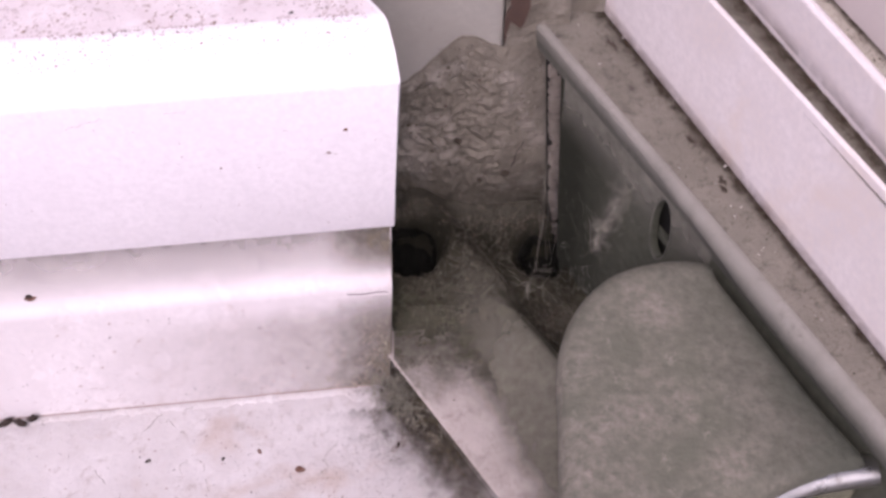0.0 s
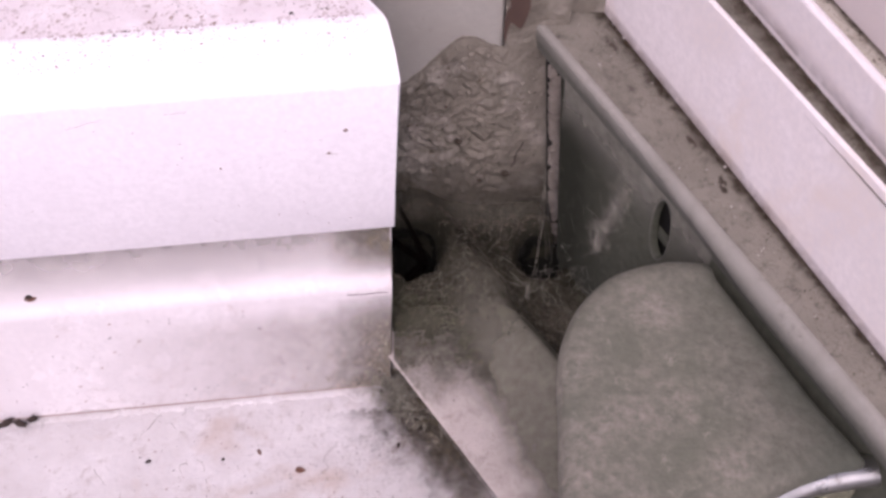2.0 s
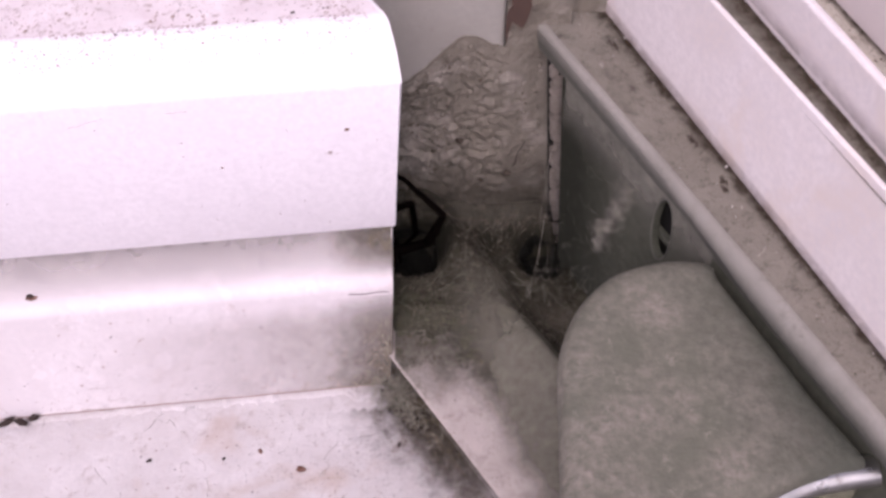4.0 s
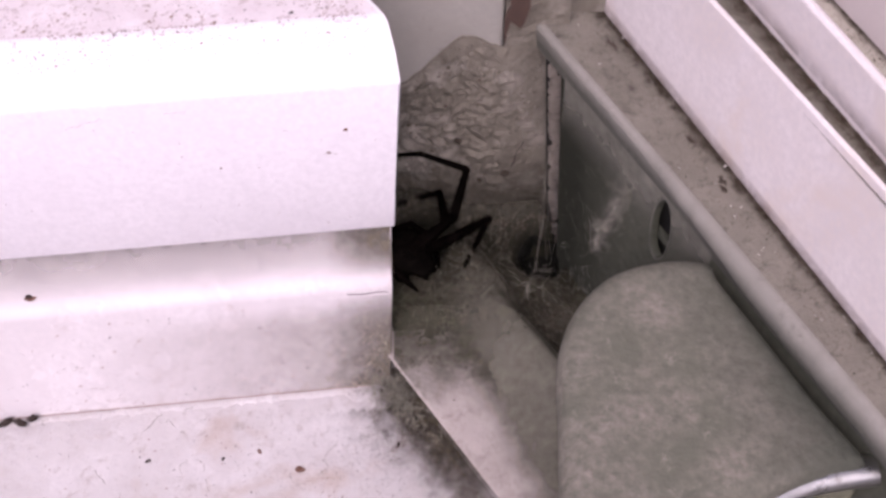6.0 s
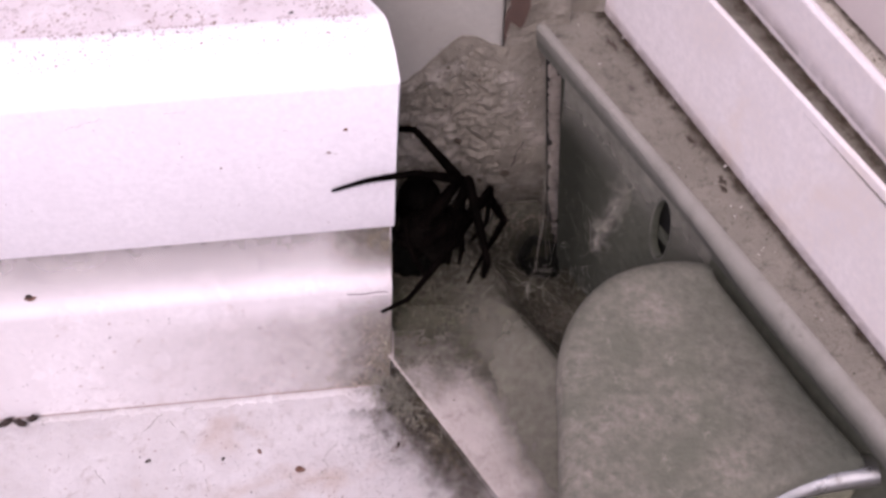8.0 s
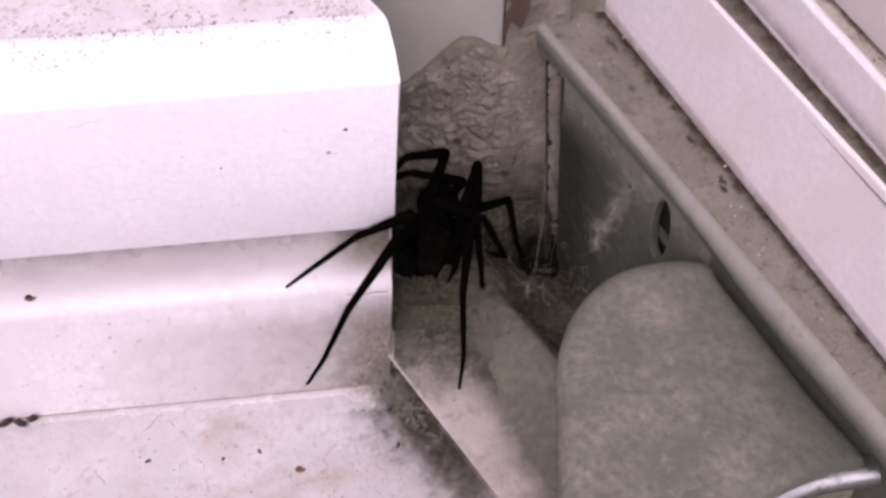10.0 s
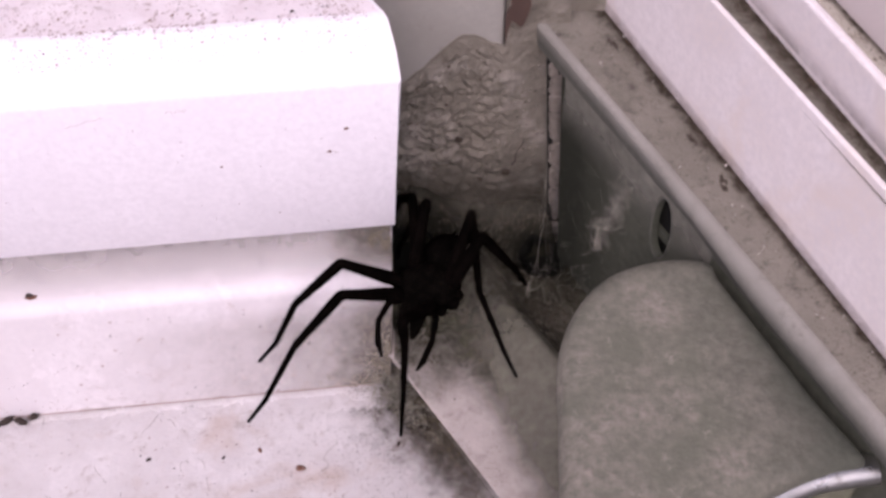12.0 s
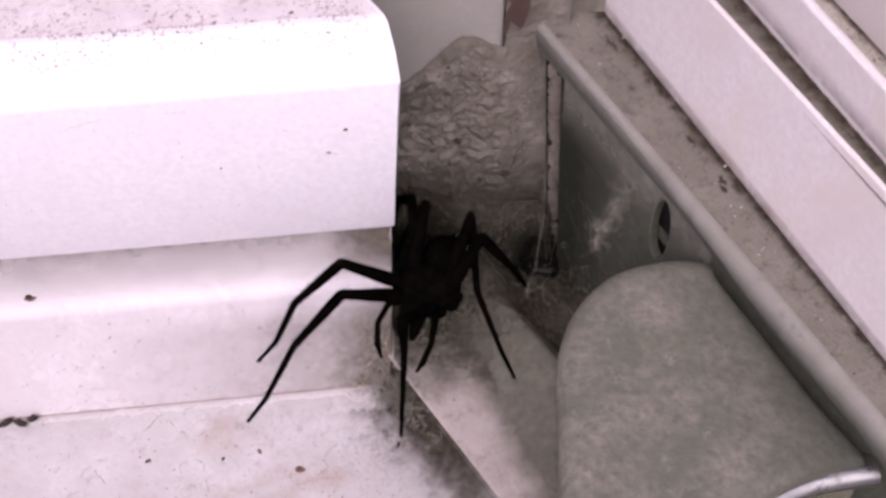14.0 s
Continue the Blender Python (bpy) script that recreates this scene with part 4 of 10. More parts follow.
def build_webs():
    rnd = random.Random(8)
    # the torn hanging web under the seal
    hub = Vector((20.0, 16.5, -27.0))
    paths = []
    for _ in range(3):
        a = Vector((20.2 + rnd.gauss(0, 0.9), 27 + rnd.gauss(0, 1.5), rnd.uniform(-14, 2)))
        paths.append(thread(a, hub + Vector((rnd.gauss(0, 1.2), rnd.gauss(0, 1.0), rnd.gauss(0, 0.8))), rnd, 0.4, 0.7))
    for _ in range(20):
        t = rnd.uniform(0, 2 * math.pi)
        r = rnd.uniform(3, 9)
        x, y = hub.x + r * math.cos(t) * 0.9, hub.y + r * math.sin(t)
        if S_C.x * x + S_C.y * y > 29.5:
            continue
        paths.append(thread(hub + Vector((rnd.gauss(0, 0.8), rnd.gauss(0, 0.8), rnd.gauss(0, 0.6))), Vector((x, y, dust_height(x, y) + 0.2)), rnd, 0.3, 0.9))
    web("torn_cobweb", "torn dusty cobweb hanging under the seal", paths, 0.012, SILK)
    # its brightest strands hang from the seal to a knot and fan out over the dust
    knot = Vector((16.4, 13.0, -27.6))
    spine = [Vector((19.6, 27.4, -6)), Vector((19.5, 27.0, -15)), Vector((19.0, 22.5, -22.6)), Vector((18.0, 17.2, -26.2)), knot, Vector((15.6, 10.2, -28.0))]
    paths = []
    for _ in range(3):
        line = []
        for a, b in zip(spine, spine[1:]):
            line += thread(a + Vector((rnd.gauss(0, 0.16), rnd.gauss(0, 0.16), 0)), b + Vector((rnd.gauss(0, 0.22), rnd.gauss(0, 0.25), 0)), rnd, 0, 0.45, 6)
        paths.append(line)
    for e in ((11.6, 13.4, -27.0), (12.6, 15.6, -26.4), (13.2, 13.6, -27.2), (19.6, 13.4, -28.0), (18.6, 14.8, -27.6)):
        a = knot + Vector((rnd.gauss(0, 0.4), rnd.gauss(0, 0.7), rnd.gauss(0, 0.2)))
        paths += [thread(Vector(e) + Vector((rnd.gauss(0, 0.2), rnd.gauss(0, 0.2), 0)), a, rnd, 0.3, 0.5, 9) for _ in range(2)]
    for _ in range(14):
        u = rnd.random()
        a = spine[4].lerp(spine[5], u) + Vector((rnd.gauss(0, 0.3), rnd.gauss(0, 0.4), rnd.gauss(0, 0.2)))
        paths.append(thread(a, a + Vector((rnd.gauss(0, 0.7), rnd.gauss(-0.4, 0.9), rnd.gauss(0, 0.2))), rnd, 0.1, 0.5, 5))
    web("hanging_strands", "pale web strands knotted over the dark hole", paths, 0.016, SILK_PALE)
    # small bright scraps of web at the foot of the plate
    paths = []
    for l, z in ((1.5, -25), (3.5, -27), (-0.5, -22), (-1.5, -27), (5.5, -23), (0.5, -30), (-3.5, -25)):
        for _ in range(5):
            a = in_rail(l + rnd.gauss(0, 0.6), 30.4, z + rnd.gauss(0, 0.9)) / MM
            paths.append(thread(a, a + Vector((rnd.gauss(-0.4, 0.8), rnd.gauss(0, 1.2), rnd.gauss(0.8, 1.2))), rnd, 0, 0.6, 6))
    web("web_scraps", "bright scraps of web at the foot of the plate", paths, 0.014, SILK_PALE)
    # fine felt of threads over the dusty corner
    paths = []
    for _ in range(620):
        x, y = rnd.uniform(-9, 24), rnd.uniform(-5, 27)
        t, r = rnd.uniform(0, 2 * math.pi), rnd.uniform(2, 7)
        x2, y2 = x + r * math.cos(t), y + r * math.sin(t)
        if any(math.hypot((x + x2) / 2 - q[0], (y + y2) / 2 - q[1]) < q[3] * 1.7 for q in TUNNELS):
            continue
        if max(S_C.x * q + S_C.y * w for q, w in ((x, y), (x2, y2))) > 29.5 or y2 > 29 or y2 < -6 or x2 < -9:
            continue
        paths.append(thread(Vector((x, y, dust_height(x, y) + rnd.uniform(0.2, 0.8))), Vector((x2, y2, dust_height(x2, y2) + rnd.uniform(0.2, 1.0))), rnd, -0.3, 0.4, 6))
    web("felt_threads", "fine grey threads matted over the dust", paths, 0.014, SILK_DULL)
    # threads on the plate, thickest in a slanting patch
    paths = []
    for _ in range(130):
        u = rnd.random()
        l = -0.8 - 6.6 * u + rnd.gauss(0, 0.9)
        z = -16 + 24 * u + rnd.gauss(0, 1.6)
        l2, z2 = l - rnd.gauss(0.8, 1.6), z + rnd.gauss(1.5, 2.2)
        paths.append(thread(in_rail(l, 30.8, z) / MM, in_rail(l2, 30.7 - rnd.uniform(0, 0.6), z2) / MM, rnd, 0, 1.2, 8))
    web("plate_cobweb", "pale wisps of cobweb stuck to the metal plate", paths, 0.013, SILK_PALE)
    tagged(part("web_smear", sheet(10, 24, lambda u, v: in_rail(-0.2 - 7.5 * v + 5.0 * (u - 0.5), 30.78, -18 + 29 * v + 3.0 * (u - 0.5)) / MM), VEIL_WISP), "pale smear of cobweb on the metal plate", "cobweb", kind="stuff")
    paths = []
    for _ in range(40):
        l, z = rnd.uniform(-12, 9), rnd.uniform(-32, 12)
        paths.append(thread(in_rail(l, 30.8, z) / MM, in_rail(l + rnd.gauss(0, 6), 30.5, z + rnd.gauss(0, 6)) / MM, rnd, 0, 0.8, 7))
    web("plate_threads", "thin threads across the metal plate", paths, 0.013, SILK_DULL)
    # threads between crust and seal
    paths = []
    for _ in range(18):
        z = rnd.uniform(-34, 12)
        paths.append(thread(Vector((rnd.uniform(5, 15), 29.2, z)), Vector((20.0 + rnd.gauss(0, 0.5), 28.6, z + rnd.gauss(0, 4))), rnd, 0.3, 0.8, 7))
    web("seal_threads", "threads strung from the crust to the seal", paths, 0.022, SILK_DULL)
    # tangle of fibres by the frame's foot
    paths = []
    for _ in range(260):
        a = Vector((-8.2 + rnd.gauss(0, 1.6), -7.5 + rnd.gauss(0, 2.4), -34.2 + abs(rnd.gauss(0, 1.6))))
        b = a + Vector((rnd.gauss(0, 2.4), rnd.gauss(0, 2.2), rnd.gauss(0, 1.2)))
        b.z = max(b.z, -34.7)
        paths.append(thread(a, b, rnd, -0.3, 0.9, 6))
    web("fibre_tangle", "tangle of grey fibres at the foot of the frame", paths, 0.032, SILK_DULL)
    paths = []
    for _ in range(150):
        l = -abs(rnd.gauss(0, 7)) + 3
        p = T_L * l + T_C * (-11.0 - abs(rnd.gauss(0, 1.9)) * (1 + 0.05 * l))
        a = Vector((p.x, p.y, -33.9 + abs(rnd.gauss(0, 1.0))))
        b = a + Vector((rnd.gauss(0, 1.6), rnd.gauss(0, 1.6), rnd.gauss(0.2, 0.7)))
        b.z = max(b.z, -34.6)
        paths.append(thread(a, b, rnd, -0.2, 0.8, 6))
    web("pale_fibres", "pale web fibres strung over the dirt beside the track", paths, 0.03, SILK)
    # black clods, which also paint the shade of gaps between the fibres
    for k in range(22):
        l = -abs(rnd.gauss(0, 8)) + 2
        p = T_L * l + T_C * (-10.6 - abs(rnd.gauss(0, 1.6)) * max(0.3, 1 + 0.04 * l))
        lump("dirt_clod", "black lump of dirt and painted gap shade beside the track", Vector((p.x, p.y, -34.0)), (rnd.uniform(0.3, 0.85), rnd.uniform(0.25, 0.5)), SPECK_SOOT, 200 + k, 0.8, "dirt", rnd.uniform(0, 3))
    # stray hairs lying on sill and frame
    paths = []
    for x, y, dx, dy in ((-52, -12.5, 5, -3.4), (-34, -15, 4.5, 7), (-60, -22, 6, -6), (-22, -24, 3, 9), (-70, -28, 7, -4), (-41, -27, -3, 8), (-14, -30, 5, 7), (-62.3, -22.2, 5.7, -7.4), (-51.5, -11.5, -5.1, -7.4), (-73, -14, 0.3, 2.1), (-48, -11.3, 2.4, 1.3), (-47, -24.1, 1.1, 4.2)):
        paths.append(thread(Vector((x, y, -34.85)), Vector((x + dx, y + dy * 0.8, -34.85)), rnd, 0, 1.0, 10))
    paths.append(thread(F_O + F_L * -59.5 + F_D * 9.4 + Vector((0, 0, -33.2)), F_O + F_L * -53.3 + F_D * 10.0 + Vector((0, 0, -33.8)), rnd, 0, 0.3, 8))
    web("stray_hairs", "stray hairs lying on the sill", paths, 0.045, SILK_DULL)


def build_wear():
    rnd = random.Random(3)
    # old screw hole on the ledge, chips on the face
    lump("nail_head", "rusty nail head in the frame's ledge", F_O + F_L * -63.8 + F_D * -0.75 + Vector((0, 0, -11.0)), (0.55, 0.45), SPECK, 2, 0.35, "nail")
    lump("rust_stain", "rusty smear round the nail head", F_O + F_L * -63.6 + F_D * -0.65 + Vector((0, 0, -11.3)), (0.9, 0.7), SPECK_BROWN, 4, 0.12, "stain")
    for k, (l, z, sx) in enumerate(((-6.7, 24.9, 0.4), (-9.6, 20.1, 0.3), (-26.5, 18.5, 0.22))):
        bm = bmesh.new()
        bmesh.ops.create_icosphere(bm, subdivisions=2, radius=1)
        for v in bm.verts:
            q = 1 + 0.5 * fbm(v.co.x * 2 + k * 3, v.co.y * 2, v.co.z * 2)
            v.co = (F_O + F_L * (l + v.co.x * sx * q) + F_D * (0.02 + v.co.y * 0.08) + Vector((0, 0, z + v.co.z * sx * 0.8 * q))) * MM
        tagged(part("paint_chip", bm, SPECK_BROWN, None, "small brown chip in the white frame"), category="chip", group="chips in the frame")
    # crack, scratches
    paths = [[F_O + F_L * l + F_D * 2.35 + Vector((0, 0, -14.7 + 0.2 * math.sin(l * 1.3))) for l in (-9, -7.5, -6, -4.5, -3, -1.8)]]
    web_ob = web("frame_crack", "hairline crack along the frame's ledge", paths, 0.09, SPECK)
    web_ob["category"] = "crack"
    paths = []
    for l, z, dl, dz in ((-47.7, 29.6, 5.5, 1.6), (-33, 31.2, 3.2, 0.15), (-10.4, 19.9, 2.2, -0.1)):
        paths.append([F_O + F_L * (l + dl * i / 6) + F_D * 0.03 + Vector((0, 0, z + dz * i / 6 + 0.15 * math.sin(i * 2.2))) for i in range(7)])
    for _ in range(16):
        l, z = rnd.uniform(-76, -5), rnd.uniform(-33, -19)
        dl, dz = rnd.uniform(0.8, 4), rnd.uniform(-2.5, 2.5)
        line = []
        for i in range(6):
            h = max(-34.5, z + dz * i / 5 + 0.25 * math.sin(i * 1.7 + l))
            line.append(F_O + F_L * (l + dl * i / 5) + F_D * (foot_out(h) + 0.03) + Vector((0, 0, h)))
        paths.append(line)
    web_ob = web("scratches", "brown scratches on the white frame", paths, 0.035, SPECK_TAN)
    web_ob["category"] = "scratch"
    # bead of old paint along the foot of the frame, torn off near the corner
    bm = bmesh.new()
    rows = []
    n = 320
    for i in range(n + 1):
        l = -120 + 117.0 * i / n
        torn = smoothstep(l, -11.5, -9.5)
        w = 1.3 + 1.6 * fbm(l * 0.35, 1.0) + 1.1 * fbm(l * 1.3, 4.0) + 1.9 * torn * (1 - smoothstep(l, -5, -3.2)) * (1 + 0.9 * fbm(l * 1.7, 8.0))
        h = 0.42 + 0.5 * fbm(l * 0.7, 7.0) + 0.3 * fbm(l * 2.1, 3.0) - 0.1 * torn
        w, h = max(0.5, w), max(0.25, h)
        rows.append([bm.verts.new(in_frame(l, 9.0 + a * w, -35.1 + b * h)) for a, b in ((-0.3, 1.0), (0.12, 1.0), (0.55, 0.75), (0.9, 0.45), (1.0, 0.0))])
    for a, b in zip(rows, rows[1:]):
        for j in range(4):
            bm.faces.new((a[j], b[j], b[j + 1], a[j + 1]))
    tagged(part("paint_bead", bm, SILL, None, "lumpy bead of old white paint along the frame's foot", 50), category="sealant")
    # brown threads that draw the shadow line above the paint bead
    paths = []
    for start in range(-84, -6, 6):
        if fbm(start * 0.31, 2.0) > -0.4:
            paths.append([F_O + F_L * (start + 6.2 * i / 10) + F_D * (9.0 + 0.25 * fbm((start + i) * 0.8, 1.0)) + Vector((0, 0, -34.55 + 0.2 * fbm((start + i) * 0.6, 9.0))) for i in range(11)])
    web("foot_shadow_line", "brown line painting the shadow between the frame's foot and the paint bead", paths, 0.15, SPECK_TAN)["category"] = "crack"
    # veils of web, dust and painted corner shade that thin out over frame, track and sill
    def foot_film(reach, off):
        def place(u, v):
            z = -34.6 + 19.2 * v
            return F_O + F_L * (-reach + (reach - 1.15 - 1.55 * (1 - v)) * u) + F_D * (foot_out(z) + off) + Vector((0, 0, z))
        return place

    tagged(part("foot_soil", sheet(24, 20, foot_film(64, 0.04)), VEIL_SOIL), "thin soiling and painted shade on the frame's foot, denser towards the corner", "dirt", kind="stuff")
    tagged(part("foot_veil", sheet(20, 20, foot_film(24, 0.08)), VEIL_FOOT), "thin brown-grey veil of web and painted corner shade on the frame's foot", "cobweb", kind="stuff")
    # dust on the cut end of the foot
    def end_film(u, v):
        z = -34.9 + 21 * v
        return F_O + F_L * (-1.06 - 1.5 * max(0.0, -15.8 - z) / 19.1) + F_D * (foot_out(z) + 0.15 - 3.2 * u) + Vector((0, 0, z))

    tagged(part("end_dust", sheet(4, 20, end_film, lambda u, v: -34.9 + 21 * v < -15), CRUST), "dust caked on the frame's cut end", "dust", kind="stuff")
    # films of grime on the sash
    tagged(part("plate_dust_light", sheet(90, 30, lambda u, v: in_rail(-29 + 42 * u, 30.8 - 0.15 * smoothstep(v, 0.8, 1.0), 2.5 + 13.5 * v) / MM, lambda u, v: math.hypot((-29 + 42 * u + 17.0) / 2.7, (2.5 + 13.5 * v - 7.9) / 7.5) > 1.0), VEIL_PLATE),
           "grey dust with painted light under the rail's lip", "dust", kind="stuff")
    tagged(part("corner_grime", sheet(60, 8, lambda u, v: in_rail(-90 + 117 * u, 36.2 + 4.25 * v, 20.36 - 0.2 * v) / MM), VEIL_GRIME), "dark grime gathered along the rail's inner corner", "dirt", kind="stuff")
    tagged(part("face_smudge", sheet(60, 8, lambda u, v: in_sash(-90 + 117 * u, 40.44 + 0.25 * v, 19.9 + 4.1 * v) / MM), VEIL_SMUDGE), "brown smudge along the foot of the white face", "dirt", kind="stuff")
    tagged(part("channel_grime", sheet(60, 8, lambda u, v: in_sash(-90 + 117 * u, 43.1 + 3.4 * v, 39.6 + 0.25 * v) / MM), VEIL_CHANNEL), "dark grime packed against the bead", "dirt", kind="stuff")
    tagged(part("bead_smudge", sheet(60, 8, lambda u, v: in_sash(-90 + 117 * u, 46.56 - 0.1 * v, 39.9 + 4 * v) / MM), VEIL_SMUDGE), "brown smudge along the foot of the bead", "dirt", kind="stuff")
    tagged(part("ledge_grime", sheet(60, 8, lambda u, v: in_sash(-90 + 117 * u, 48.05 + 2.2 * v, 49.2 + 0.25 * v) / MM), VEIL_GRIME), "grime on the sash's upper ledge", "dirt", kind="stuff")
    hollow = ((-6.2, -3.6), (-4.6, -6.8), (-2.2, -9.4), (-0.6, -11.6), (0.9, -13.0))

    def hollow_film(u, v):
        k = min(3, int(v * 4))
        a, b_ = hollow[k], hollow[k + 1]
        t = v * 4 - k
        return F_O + F_L * (-24 + 23.4 * u) + F_D * (a[0] + (b_[0] - a[0]) * t + 0.12) + Vector((0, 0, a[1] + (b_[1] - a[1]) * t + 0.08))

    tagged(part("hollow_veil", sheet(12, 12, hollow_film), VEIL_HOLLOW), "thin veil painting the hollow's shade towards the corner", "cobweb", kind="stuff")

    def recess_film(u, v):
        k = min(3, int(v * 4))
        a, b_ = hollow[k], hollow[k + 1]
        t = v * 4 - k
        return F_O + F_L * (-200 + 199.2 * u) + F_D * (a[0] + (b_[0] - a[0]) * t + 0.06) + Vector((0, 0, a[1] + (b_[1] - a[1]) * t + 0.04))

    tagged(part("recess_shade", sheet(60, 12, recess_film), VEIL_RECESS), "grey sheet painting the shade along the frame's hollow", "dirt", kind="stuff")

    def track_film(u, v):
        x, y = -9 + 24 * u, -18 + 25 * v
        c = T_C.x * x + T_C.y * y
        return Vector((x, y, max(-28.0 + 0.05 * (c + 8.8), dust_height(x, y) if y > -12 else -40) + 0.3))

    tagged(part("track_veil", sheet(70, 70, track_film, lambda u, v: T_C.dot(track_film(u, v)) > -9.6 and track_film(u, v).x < 10 - 0.3 * track_film(u, v).y), VEIL_TRACK),
           "dark dust thinning out over the track", "dust", kind="stuff")

    def sill_film(u, v):
        c = -34 + 25.5 * u
        p = T_L * (-46 + 50 * v) + T_C * c
        return Vector((p.x, p.y, -34.85 + 0.05 * fbm(p.x, p.y)))

    tagged(part("sill_veil", sheet(50, 50, sill_film, lambda u, v: sill_film(u, v).y < -9.6 + 0.11 * (sill_film(u, v).x + 8)), VEIL_SILL), "grey dust and painted shade thinning out over the sill", "dust", kind="stuff")
    # dark matter lodged in the gap
    for k, (l, s) in enumerate(((-73.0, 1.5), (-70.2, 1.3), (-68.0, 1.0))):
        lump("leaf_scrap", "dark rotten leaf scrap lodged under the frame", F_O + F_L * l + F_D * (9.9 + 0.5 * (k % 2)) + Vector((0, 0, -34.1 + 0.3 * k)), (s, 0.6), SPECK, 10 + k, 0.9, "leaf", 0.12 + (0.5, -0.45, 0.3)[k])
    for k, (x, y, s) in enumerate(((-25.5, -22.6, 0.85), (-52.7, -20.9, 0.5), (-39.4, -20.5, 0.4), (-8.1, -17.6, 0.5), (-33, -19, 0.55))):
        lump("dirt_crumb", "dark brown crumb lying on the sill", Vector((x, y, -34.8)), (s, s * 0.6), SPECK_BROWN if k in (0, 4) else SPECK, 30 + k, 0.6, "crumb", 0.5 * k)
    # dirt packed into the inner corners of rail and channel
    paths = []
    for c, z, r, lo in ((40.4, 20.12, 0.2, -78), (46.5, 39.8, 0.3, -70)):
        for start in range(lo, 26, 9):
            paths.append([in_sash(start + 9.4 * i / 14, c + r * fbm((start + i) * 0.7, c), z + 0.15 * fbm((start + i) * 0.9, z)) / MM for i in range(15)])
    web("corner_dirt", "black dirt packed into the sash's inner corners", paths, 0.17, SPECK)["category"] = "dirt"
    # crumbs on the rail and specks on the sash
    for k, (l, c, s) in enumerate(((-11.4, 37.6, 0.75), (-20.4, 37.4, 0.55), (-22.0, 36.6, 0.4), (13, 37.5, 0.9))):
        crumbs = []
        for _ in range(90):
            crumbs.append((S_L * (l + rnd.gauss(0, s)) + S_C * (c + rnd.gauss(0, s * 0.4)) + Vector((0, 0, 20.15 + abs(rnd.gauss(0, 0.12)))), UP))
        specks("grime_clot", "dark clot of grime on the sash rail", crumbs, (0.05, 0.22), SPECK_DEEP, 0.6, 50 + k, "dirt")
    for k, (l, z, s) in enumerate(((-42.9, 24.2, 0.7), (-35.9, 22.4, 0.4))):
        lump("fly_spot", "brown fly spot on the white sash", in_sash(l, 41.1, z) / MM, (s * 0.4, s), SPECK_BROWN, 60 + k, 0.9, "spot", 0.4)
    # flaked brown paint at the top of the jamb
    bm = bmesh.new()
    outline = [(11.3, 30), (14.6, 30), (14.45, 25.4), (14.75, 24.0), (14.4, 22.4), (13.9, 21.4), (13.8, 20.0), (13.3, 19.1), (13.1, 20.6), (12.5, 21.7), (11.9, 22.1), (11.5, 21.3), (11.15, 19.0), (10.9, 17.2), (10.65, 15.7), (10.5, 18.4), (10.55, 21.6), (10.95, 22.9), (11.5, 23.6), (11.3, 25.4)]
    f = [bm.verts.new(Vector((0.985 * x, 30.6 + 0.3 * fbm(x, z), z + 2.1)) * MM) for x, z in outline]
    b = [bm.verts.new(Vector((0.985 * x, 31.4, z + 2.1)) * MM) for x, z in outline]
    for i in range(len(outline)):
        j = (i + 1) % len(outline)
        bm.faces.new((f[i], f[j], b[j], b[i]))
    bmesh.ops.triangulate(bm, faces=[bm.faces.new(f), bm.faces.new(b)])
    tagged(part("paint_flake", bm, RUST, None, "curled flake of brown paint on the jamb", 20), category="paint flake")


